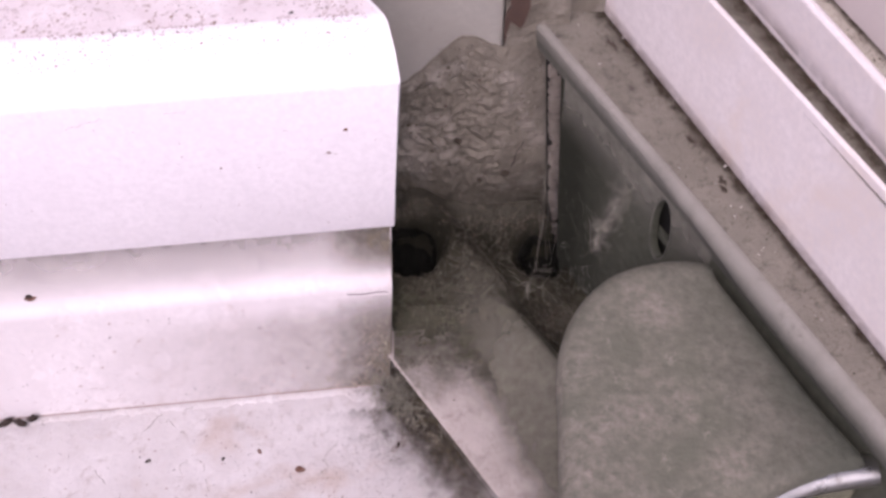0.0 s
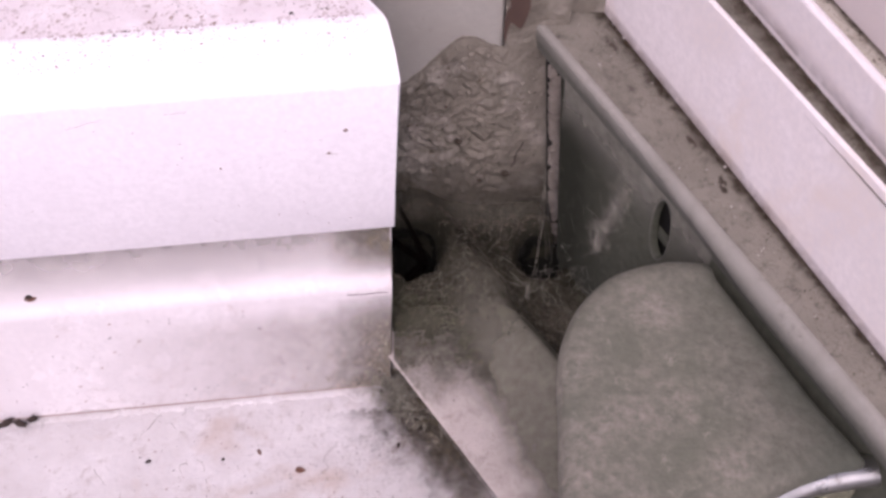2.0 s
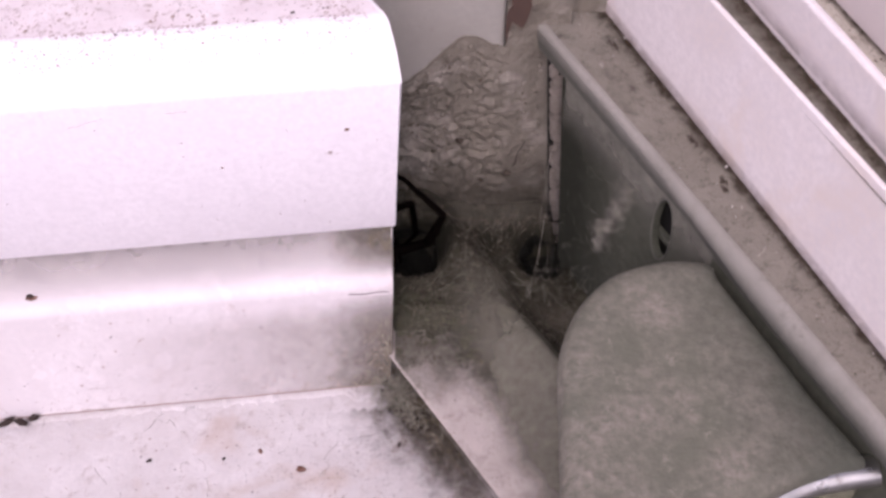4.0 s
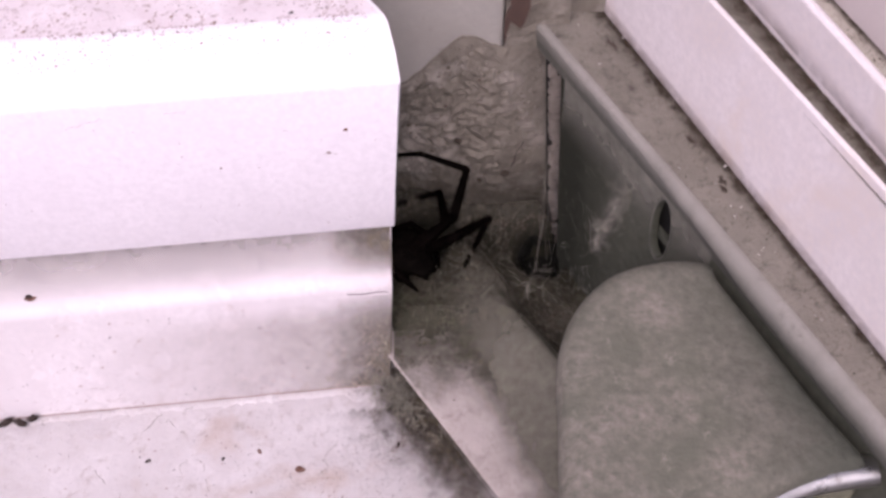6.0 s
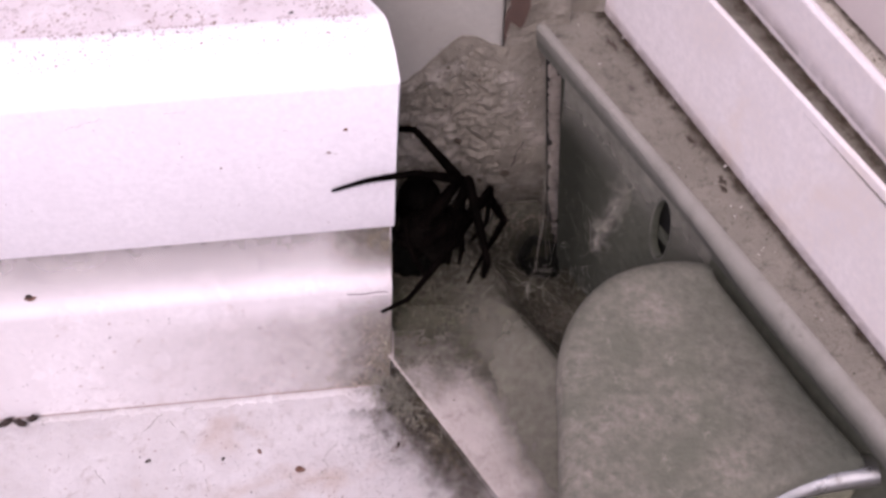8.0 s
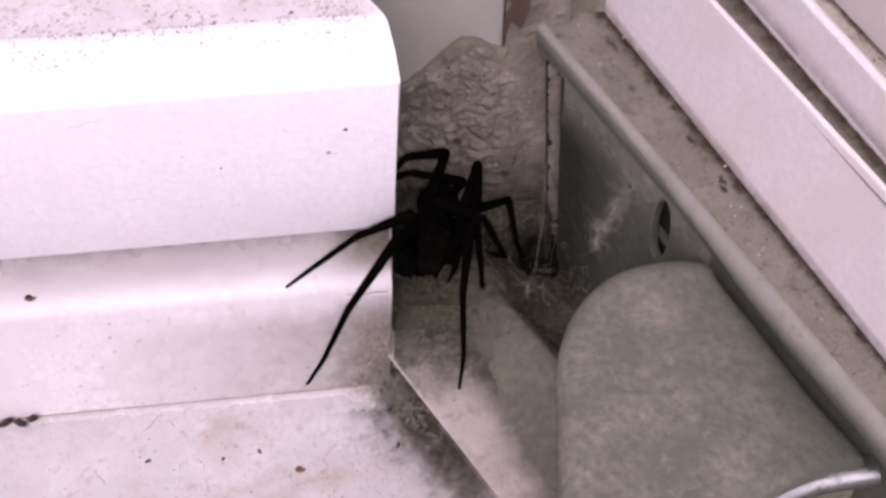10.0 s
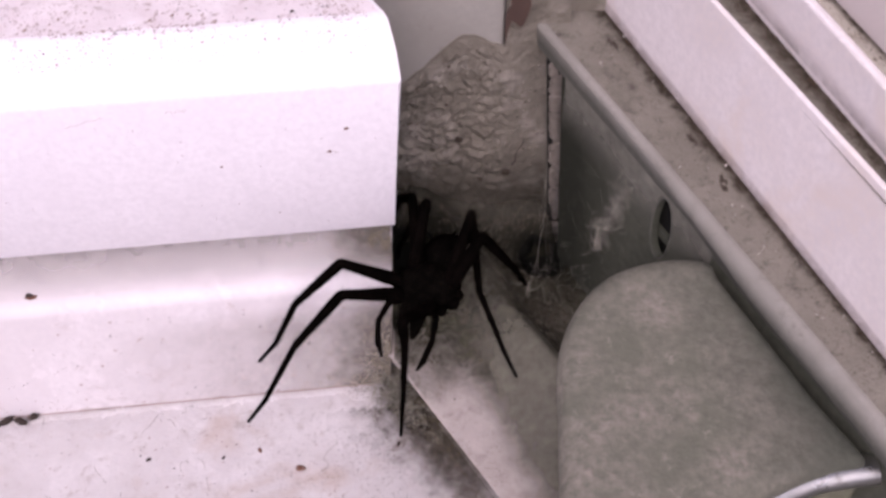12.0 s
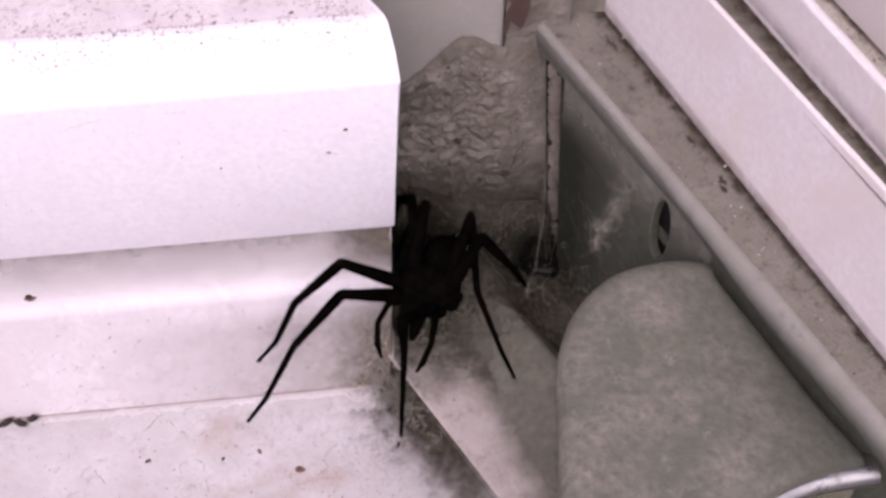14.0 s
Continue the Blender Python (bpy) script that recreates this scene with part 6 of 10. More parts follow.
    walk(LEGS['R2']['leg'], [
        (0, at(0.4, -3.4, -0.4, -2.7, -8.5, 34.9)), (1.1, at(0.4, -3.4, -0.4, -3, -11.1, 36.5)), (1.3, at(0.4, -3.4, -0.4, -5.1, -13.2, 46.8)), (1.4, at(0.4, -3.4, -0.4, -5.2, 12.2, 48)),
        (1.43, at(0.4, -3.4, -0.4, -6, 7, 43)), (1.47, at(0.4, -3.4, -0.4, -6.4, -0.7, 35.9)), (1.5, at(0.4, -3.4, -0.4, -5.7, -9.3, 27.8)), (1.53, at(0.4, -3.4, -0.4, -5.7, 8.5, 34.5)),
        (1.57, at(0.4, -3.4, -0.4, -3.7, 25, 41.4)), (1.6, at(0.4, -3.4, -0.4, -1.6, 33.6, 45.8)), (1.7, at(0.4, -3.4, -0.4, -0.7, 35.9, 47.3)), (2, at(0.4, -3.4, -0.4, -2.9, 28.2, 43.2)),
        (2.2, at(0.4, -3.4, -0.4, -2.5, 28.8, 44)), (2.5, at(0.4, -3.4, -0.4, -2, 29.7, 45)), (2.7, at(0.4, -3.4, -0.4, -2.4, 28.4, 44.3)), (3, at(0.4, -3.4, -0.4, -2.2, 25.2, 44.7)),
        (3.2, at(0.4, -3.4, -0.4, -1, 17.9, 48)), (3.6, at(0.4, -3.4, -0.4, -1, -19.7, 49.6)), (4, at(0.4, -3.4, -0.4, -0.2, -21.9, 47.5)), (4.4, at(0.4, -3.4, -0.4, 0, -27.6, 46.9)),
        (4.8, at(0.4, -3.4, -0.4, -1.1, -36.1, 48.9)), (5.1, at(0.4, -3.4, -0.4, -2.1, -42.1, 50.5)), (5.3, at(0.4, -3.4, -0.4, -13.4, -27.7, 70)), (5.5, at(0.4, -3.4, -0.4, -11.8, -26.6, 66.5)),
        (5.8, at(0.4, -3.4, -0.4, -14.1, -28.5, 71.6)), (6, at(0.4, -3.4, -0.4, -15.8, -29.2, 75)), (6.2, at(0.4, -3.4, -0.4, -17, -29.2, 77.4)), (6.5, at(0.4, -3.4, -0.4, -21.8, -29.3, 87.3)),
        (6.7, at(0.4, -3.4, -0.4, -23.9, -26.4, 91.7)), (7, at(0.4, -3.4, -0.4, -29.8, -26, 105)), (7.2, at(0.4, -3.4, -0.4, -29.6, -23.8, 104.6)), (7.5, at(0.4, -3.4, -0.4, -28.5, -21.4, 101.7)),
        (7.7, at(0.4, -3.4, -0.4, -29.2, -21.1, 103.6)), (7.87, at(0.4, -3.4, -0.4, -31.2, -36.1, 107.8)), (8, at(0.4, -3.4, -0.4, -36.8, -41.4, 116.8)), (8.2, at(0.4, -3.4, -0.4, -40, -39.8, 121.6)),
        (8.5, at(0.4, -3.4, -0.4, -38.5, -44.1, 119.4)), (8.8, at(0.4, -3.4, -0.4, -37.2, -48.7, 117.6)), (9.1, at(0.4, -3.4, -0.4, -35.4, -55.6, 115.3)), (9.4, at(0.4, -3.4, -0.4, -31.4, -65.2, 110.8)),
        (9.7, at(0.4, -3.4, -0.4, -19.3, -76.8, 98)), (10, at(0.4, -3.4, -0.4, 62.2, -83.9, 15.8)), (10.3, at(0.4, -3.4, -0.4, 98.7, -63.4, -21.5)), (10.5, at(0.4, -3.4, -0.4, 111.8, -44.4, -37.5)),
        (10.7, at(0.4, -3.4, -0.4, 116.8, -41.5, -44.8)), (10.9, at(0.4, -3.4, -0.4, 116.9, -40.2, -45)), (11, at(0.4, -3.4, -0.4, 118, -41.6, -46.7)), (11.1, at(0.4, -3.4, -0.4, 119.4, -39.6, -48.8)),
        (11.2, at(0.4, -3.4, -0.4, 121.2, -40.5, -51.6)), (11.4, at(0.4, -3.4, -0.4, 122, -39.5, -52.8)), (11.6, at(0.4, -3.4, -0.4, 122.7, -39.9, -54)), (14, at(0.4, -3.4, -0.4, 123.6, -41.7, -55.3))])
    walk(LEGS['R2']['tibia'], [
        (0, at(13.8, 0, 0, -25.4, -74.2, 33.2)), (1.1, at(13.8, 0, 0, -17.5, -71.1, 24.9)), (1.3, at(13.8, 0, 0, 11.4, -62.3, -6.4)), (1.4, at(13.8, 0, 0, -179.9, -76.3, -175.7)),
        (1.43, at(13.8, 0, 0, -77.7, -77.5, 80.7)), (1.47, at(13.8, 0, 0, -58.9, -28.6, 59.3)), (1.5, at(13.8, 0, 0, -59.9, 13.2, 66.7)), (1.53, at(13.8, 0, 0, -59.7, -38.2, 65.7)),
        (1.57, at(13.8, 0, 0, -166.6, -67.5, -177.2)), (1.6, at(13.8, 0, 0, -179, -50.3, -162.8)), (1.7, at(13.8, 0, 0, -179.3, -46.4, -162.4)), (2, at(13.8, 0, 0, 169, -63.1, -148.3)),
        (2.2, at(13.8, 0, 0, 176.1, -71.1, -155.9)), (2.5, at(13.8, 0, 0, -132.2, -80.3, 151)), (2.7, at(13.8, 0, 0, -127.6, -79.5, 146.4)), (3, at(13.8, 0, 0, -138, -79.2, 157)),
        (3.2, at(13.8, 0, 0, -174.8, -78.1, -165.6)), (3.6, at(13.8, 0, 0, 61.9, -54.5, -39.2)), (4, at(13.8, 0, 0, 47.4, -67.4, -22.7)), (4.4, at(13.8, 0, 0, 17.7, -72.5, 8.9)),
        (4.8, at(13.8, 0, 0, -6.2, -68.6, 34.1)), (5.1, at(13.8, 0, 0, -9.2, -58.8, 37.5)), (5.3, at(13.8, 0, 0, -33.3, -63.9, 64.8)), (5.5, at(13.8, 0, 0, -36.4, -62.9, 68.3)),
        (5.8, at(13.8, 0, 0, 0.4, -66, 27.7)), (6, at(13.8, 0, 0, 34, -56.1, -10.1)), (6.2, at(13.8, 0, 0, 20.3, -57.5, 6.2)), (6.5, at(13.8, 0, 0, 16.1, -50.8, 11.4)),
        (6.7, at(13.8, 0, 0, 19.4, -58.6, 7.3)), (7, at(13.8, 0, 0, 40.8, -52.9, -18.4)), (7.2, at(13.8, 0, 0, 48.9, -55.1, -28.4)), (7.5, at(13.8, 0, 0, 55.2, -59.4, -35.9)),
        (7.7, at(13.8, 0, 0, 71.7, -49.8, -56)), (7.87, at(13.8, 0, 0, 78.2, -57.9, -64)), (8, at(13.8, 0, 0, 103.4, -65, -92.5)), (8.2, at(13.8, 0, 0, 117.1, -61, -107.8)),
        (8.5, at(13.8, 0, 0, 131.1, -61.5, -123.7)), (8.8, at(13.8, 0, 0, 145.2, -58.2, -140.1)), (9.1, at(13.8, 0, 0, 154.8, -53.5, -151.6)), (9.4, at(13.8, 0, 0, 160, -48.6, -158.3)),
        (9.7, at(13.8, 0, 0, 161.8, -44.6, -160.8)), (10, at(13.8, 0, 0, 160.3, -42.1, -158.6)), (10.3, at(13.8, 0, 0, 156.7, -41.3, -153.2)), (10.5, at(13.8, 0, 0, 117.1, -45, -97.6)),
        (10.7, at(13.8, 0, 0, 112.3, -40.5, -90.6)), (10.9, at(13.8, 0, 0, 111.8, -37.2, -89.8)), (11, at(13.8, 0, 0, 111.8, -35.7, -89.8)), (11.1, at(13.8, 0, 0, 111.3, -34.1, -89)),
        (11.2, at(13.8, 0, 0, 110.9, -33.9, -88.2)), (11.4, at(13.8, 0, 0, 111.1, -33.7, -88.5)), (11.6, at(13.8, 0, 0, 111.3, -33.4, -88.8)), (14, at(13.8, 0, 0, 111.3, -33.6, -88.9))])
    walk(LEGS['R2']['metatarsus'], [
        (0, at(16.76, 1.94, 12.51, 152.7, -4.8, -178.9)), (1.1, at(17.63, 1.78, 12.3, 152.6, -1.4, -176.6)), (1.3, at(19.81, -0.67, 11.51, 151.5, -8.2, -163.5)), (1.4, at(10.72, -0.23, 12.63, 153, -28.9, -168.2)),
        (1.43, at(14.26, 2.78, 12.69, 151.6, -20.4, -164.8)), (1.47, at(19.64, 9.81, 6.22, 145.6, -34.8, -152)), (1.5, at(18.81, 11.62, -2.96, -155.9, -70.8, 140.4)), (1.53, at(18, 9.3, 8.05, 144.9, -28.3, -149.9)),
        (1.57, at(8.82, -0.25, 12.01, 159.4, -29.4, -179.4)), (1.6, at(5.87, -2.46, 10, 158.2, -34.1, -177.1)), (1.7, at(5.25, -2.7, 9.41, 157.5, -33.1, -175.9)), (2, at(8.79, -3.09, 11.59, 158.7, -40.1, -177.9)),
        (2.2, at(9.96, -1.72, 12.3, 163.5, -41.5, 174.8)), (2.5, at(11.89, 1.06, 12.82, 156, -39.7, -173.7)), (2.7, at(11.83, 1.31, 12.78, 157.2, -41, -175.6)), (3, at(11.56, 0.95, 12.77, 156.9, -43.8, -175.2)),
        (3.2, at(11.21, -0.67, 12.72, 159.4, -54.7, -178.5)), (3.6, at(19.65, -4.77, 10.59, -163.9, -46.6, 135.2)), (4, at(18.42, -1.93, 12, -159.8, -32, 128.8)), (4.4, at(17.67, 0.6, 12.4, -157.5, -20.8, 123.7)),
        (4.8, at(17.72, 2.66, 12.11, -156.2, -12.4, 119.3)), (5.1, at(19.14, 4.09, 11.13, -155.8, -7.3, 116.5)), (5.3, at(16.24, 5.18, 11.67, 165.9, -70, 167.4)), (5.5, at(15.99, 5.49, 11.58, 149.4, -61.3, -174.6)),
        (5.8, at(18.47, 2.46, 11.88, 164.8, -47.6, 166.7)), (6, at(20.93, -1.27, 10.8, -177.1, -53.7, 143.3)), (6.2, at(20.74, 0.76, 10.97, 167, -66.1, 161.6)), (6.5, at(21.85, 1.62, 10.08, 161.4, -42.2, 168.4)),
        (6.7, at(20.51, 0.86, 11.1, 166.6, -34.1, 160)), (7, at(21.24, -2.47, 10.37, 175.1, 7.7, 126.2)), (7.2, at(20.35, -3.53, 10.66, 151.3, -44.6, -172.2)), (7.5, at(19.16, -3.88, 11.19, 157.4, -40.7, 178.9)),
        (7.7, at(18.49, -6.96, 9.93, 171, -41, 158.2)), (7.87, at(16.83, -6.2, 11.02, 147.1, -58.6, -171.2)), (8, at(13.56, -5.49, 11.78, 126.4, -61.4, -147.4)), (8.2, at(11.87, -6, 11.37, 141.2, -50.4, -165.2)),
        (8.5, at(10.36, -5.15, 11.43, 138.7, -44, -161.7)), (8.8, at(8.54, -4.4, 11.04, 134.8, -39.3, -155.9)), (9.1, at(7, -3.68, 10.45, 129.2, -36.5, -146.7)), (9.4, at(5.81, -3.18, 9.75, 122.8, -36, -135.8)),
        (9.7, at(5.06, -3.05, 9.13, 115.9, -36.9, -124.4)), (10, at(4.81, -3.52, 8.71, 109, -38.1, -113)), (10.3, at(5.08, -4.41, 8.57, 102.3, -39.1, -102.3)), (10.5, at(12.58, -9.12, 9.19, 96.2, -26, -91)),
        (10.7, at(13.7, -9.89, 8.44, 98.1, -21.1, -95.7)), (10.9, at(13.83, -10.36, 7.85, 98.9, -20.9, -98.2)), (11, at(13.84, -10.55, 7.59, 101.1, -20, -104.2)), (11.1, at(13.99, -10.76, 7.3, 100, -20.6, -101.3)),
        (11.2, at(14.14, -10.78, 7.26, 100.5, -20.2, -102.6)), (11.4, at(14.08, -10.82, 7.2, 100, -21.5, -101.2)), (11.6, at(14.02, -10.85, 7.16, 100.3, -22, -101.9)), (14, at(14, -10.82, 7.2, 101.3, -21.8, -104.8))])
    walk(LEGS['R2']['tarsus'], [
        (0, at(7.29, 1.75, 13.3, -142, 50.2, -161.7)), (1.1, at(8.15, 1.21, 12.53, -136.2, 59.9, -154.6)), (1.3, at(10.79, -3.34, 12.86, -124.8, 60, -141.5)), (1.4, at(2.58, -1.93, 17.21, -62.1, 53.2, -69.3)),
        (1.43, at(5.67, 0.44, 16.01, -133.9, 55.2, -152.9)), (1.47, at(12.74, 6.15, 11.64, -147.5, -17, 174.4)), (1.5, at(16.4, 13.62, 6.01, -115.6, -58.2, 127.1)), (1.53, at(10.77, 5.12, 12.56, -109.4, -36.1, 118.8)),
        (1.57, at(0.55, -0.34, 16.67, -96.8, -6.1, 85.8)), (1.6, at(-1.99, -2.85, 15.33, -100.8, -11.9, 110.9)), (1.7, at(-2.69, -3.27, 14.6, -102, -14, 116)), (2, at(1.53, -3.36, 17.71, -103.5, -11.3, 123.2)),
        (2.2, at(2.87, -1.07, 18.59, -106.8, -19, 135.6)), (2.5, at(4.62, 0.26, 18.88, -109.2, -23.7, 142.3)), (2.7, at(4.68, 0.77, 19.02, -112.3, -6.9, 154)), (3, at(4.72, 0.38, 19.34, -112.7, 18.7, 150.4)),
        (3.2, at(5.72, -0.81, 20.47, -118.6, 27.3, 135.3)), (3.6, at(15.02, -0.16, 17.49, -117.3, -0.1, 140.9)), (4, at(13.37, 4.35, 17.03, -117.4, 13.5, 139.8)), (4.4, at(12.74, 7.99, 15.77, -117.5, 22.4, 139.7)),
        (4.8, at(13.18, 10.75, 14.15, -117.1, 28.2, 140.6)), (5.1, at(14.93, 12.52, 12.33, -115.4, 34.6, 143.8)), (5.3, at(13.07, 5.89, 20.6, -139.7, 31.3, 100.6)), (5.5, at(11.44, 5.06, 19.91, -129.8, 12.9, 126.2)),
        (5.8, at(12.23, 3.93, 18.89, -131, 26.4, 122.8)), (6, at(16.42, 2.08, 18.46, -129.4, 19.4, 126.9)), (6.2, at(17.09, 1.97, 19.65, -130, 21.6, 125.1)), (6.5, at(14.96, 3.03, 16.46, -131.7, 11.9, 119.3)),
        (6.7, at(13.12, 3.54, 16.43, -132.7, 20, 115.7)), (7, at(15.67, 5.12, 9.1, -136.7, -34.4, 144)), (7.2, at(13.65, -4.45, 17.33, -135, -32, 140.8)), (7.5, at(11.96, -3.73, 17.38, -140.7, -33.3, 151.5)),
        (7.7, at(11.83, -4.29, 16.16, -139.8, -34.8, 149.7)), (7.87, at(11.94, -6.96, 19.13, -143.7, -34.1, 156.7)), (8, at(9.73, -7.94, 20.12, -144.9, -28.4, 159)), (8.2, at(6.02, -7.55, 18.69, -142, -18.2, 151.6)),
        (8.5, at(3.87, -7.3, 18.02, -144.2, -16.1, 159)), (8.8, at(1.83, -7.41, 17.06, -146, -14.7, 165.9)), (9.1, at(0.62, -7.87, 16.11, -148.6, -17, 175.3)), (9.4, at(0.29, -8.53, 15.33, -153.1, -22.9, -171.4)),
        (9.7, at(0.77, -9.32, 14.83, -161.3, -30.8, -153.4)), (10, at(1.89, -10.41, 14.57, -175, -37, -129.1)), (10.3, at(3.5, -11.61, 14.56, 168.2, -37.6, -101.8)), (10.5, at(12.43, -17.65, 13.35, 164.3, -39.3, -95.6)),
        (10.7, at(12.82, -18.71, 11.86, 162.6, -35.2, -92.6)), (10.9, at(12.57, -19.15, 11.24, 162, -29.9, -91.6)), (11, at(11.65, -19.2, 10.85, 162.7, -26.8, -93.1)), (11.1, at(12.25, -19.48, 10.64, 161.7, -27, -90.7)),
        (11.2, at(12.2, -19.48, 10.54, 161.3, -28.5, -90)), (11.4, at(12.36, -19.49, 10.68, 161.2, -28.2, -89.8)), (11.6, at(12.21, -19.47, 10.71, 161.5, -28.2, -90.4)), (14, at(11.75, -19.35, 10.73, 162.2, -28.7, -91.8))])
    walk(LEGS['R3']['leg'], [
        (0, at(-1.2, -3.4, -0.4, -33, -34.9, 86.6)), (1.1, at(-1.2, -3.4, -0.4, -33, -35.2, 86.6)), (1.3, at(-1.2, -3.4, -0.4, -33.5, -35.1, 87.4)), (1.5, at(-1.2, -3.4, -0.4, -34.1, -35, 88.5)),
        (1.6, at(-1.2, -3.4, -0.4, -35.8, -21.1, 92)), (1.7, at(-1.2, -3.4, -0.4, -36.6, -4.5, 95.6)), (2, at(-1.2, -3.4, -0.4, -36.5, -5.8, 94.8)), (2.2, at(-1.2, -3.4, -0.4, -36.9, -16.2, 96.8)),
        (2.5, at(-1.2, -3.4, -0.4, -37.5, -32.3, 98.3)), (2.7, at(-1.2, -3.4, -0.4, -39.4, -26, 102.3)), (3, at(-1.2, -3.4, -0.4, -40.6, -9.5, 106.2)), (3.1, at(-1.2, -3.4, -0.4, -38.5, -24.6, 98.9)),
        (3.2, at(-1.2, -3.4, -0.4, -34.3, -37, 90.7)), (3.6, at(-1.2, -3.4, -0.4, -32.3, -38.1, 87.5)), (4, at(-1.2, -3.4, -0.4, -31, -39.2, 85.4)), (4.4, at(-1.2, -3.4, -0.4, -30.5, -40, 84.7)),
        (4.8, at(-1.2, -3.4, -0.4, -31.3, -39.9, 85.8)), (5.1, at(-1.2, -3.4, -0.4, -27.4, -36.2, 79.6)), (5.13, at(-1.2, -3.4, -0.4, -25.3, -34.8, 75.9)), (5.2, at(-1.2, -3.4, -0.4, -23, -31.8, 71.8)),
        (5.3, at(-1.2, -3.4, -0.4, -19.3, -25.3, 64)), (5.5, at(-1.2, -3.4, -0.4, -19, -25.1, 63.4)), (5.8, at(-1.2, -3.4, -0.4, -20.2, -26.2, 66.2)), (6, at(-1.2, -3.4, -0.4, -20.8, -26.2, 67.4)),
        (6.07, at(-1.2, -3.4, -0.4, -21.8, -28.1, 69.7)), (6.1, at(-1.2, -3.4, -0.4, -22.4, -28, 71)), (6.13, at(-1.2, -3.4, -0.4, -23.2, -28.8, 72.7)), (6.2, at(-1.2, -3.4, -0.4, -23.7, -27.7, 73.6)),
        (6.5, at(-1.2, -3.4, -0.4, -32.2, -29.5, 91.4)), (6.7, at(-1.2, -3.4, -0.4, -34.6, -27.1, 96.4)), (7, at(-1.2, -3.4, -0.4, -38.9, -12.3, 109)), (7.1, at(-1.2, -3.4, -0.4, -38.4, -19, 107.2)),
        (7.2, at(-1.2, -3.4, -0.4, -37.6, -23.6, 105)), (7.5, at(-1.2, -3.4, -0.4, -39.6, -23.6, 109.9)), (7.7, at(-1.2, -3.4, -0.4, -39.7, -22.9, 110.1)), (8, at(-1.2, -3.4, -0.4, -41.9, -23.4, 115.8)),
        (8.2, at(-1.2, -3.4, -0.4, -44.3, -24.1, 121.7)), (8.5, at(-1.2, -3.4, -0.4, -42.8, -23.1, 118)), (8.8, at(-1.2, -3.4, -0.4, -42.8, -20.8, 118)), (9.1, at(-1.2, -3.4, -0.4, -43.7, -17.8, 120.6)),
        (9.4, at(-1.2, -3.4, -0.4, -44.9, -14.3, 124.9)), (9.7, at(-1.2, -3.4, -0.4, -46.4, -10.4, 131.9)), (10, at(-1.2, -3.4, -0.4, -48.1, -6, 144)), (10.03, at(-1.2, -3.4, -0.4, -48, -15.2, 143.4)),
        (10.07, at(-1.2, -3.4, -0.4, -47.9, -22.4, 143.1)), (10.13, at(-1.2, -3.4, -0.4, -47.4, -37.3, 142.2)), (10.3, at(-1.2, -3.4, -0.4, -44.1, -68.1, 138.2)), (10.5, at(-1.2, -3.4, -0.4, -61.3, -59.9, 157.2)),
        (10.7, at(-1.2, -3.4, -0.4, -66.4, -57.4, 163.2)), (10.9, at(-1.2, -3.4, -0.4, -71.3, -54.9, 169.1)), (11, at(-1.2, -3.4, -0.4, -74.2, -55.1, 172.6)), (11.1, at(-1.2, -3.4, -0.4, -81.4, -49, -178.3)),
        (11.2, at(-1.2, -3.4, -0.4, -87, -36.4, -170.1)), (11.4, at(-1.2, -3.4, -0.4, -87.6, -29.9, -168.9)), (11.6, at(-1.2, -3.4, -0.4, -87.1, -36.1, -169.9)), (14, at(-1.2, -3.4, -0.4, -87.1, -36.2, -169.8))])
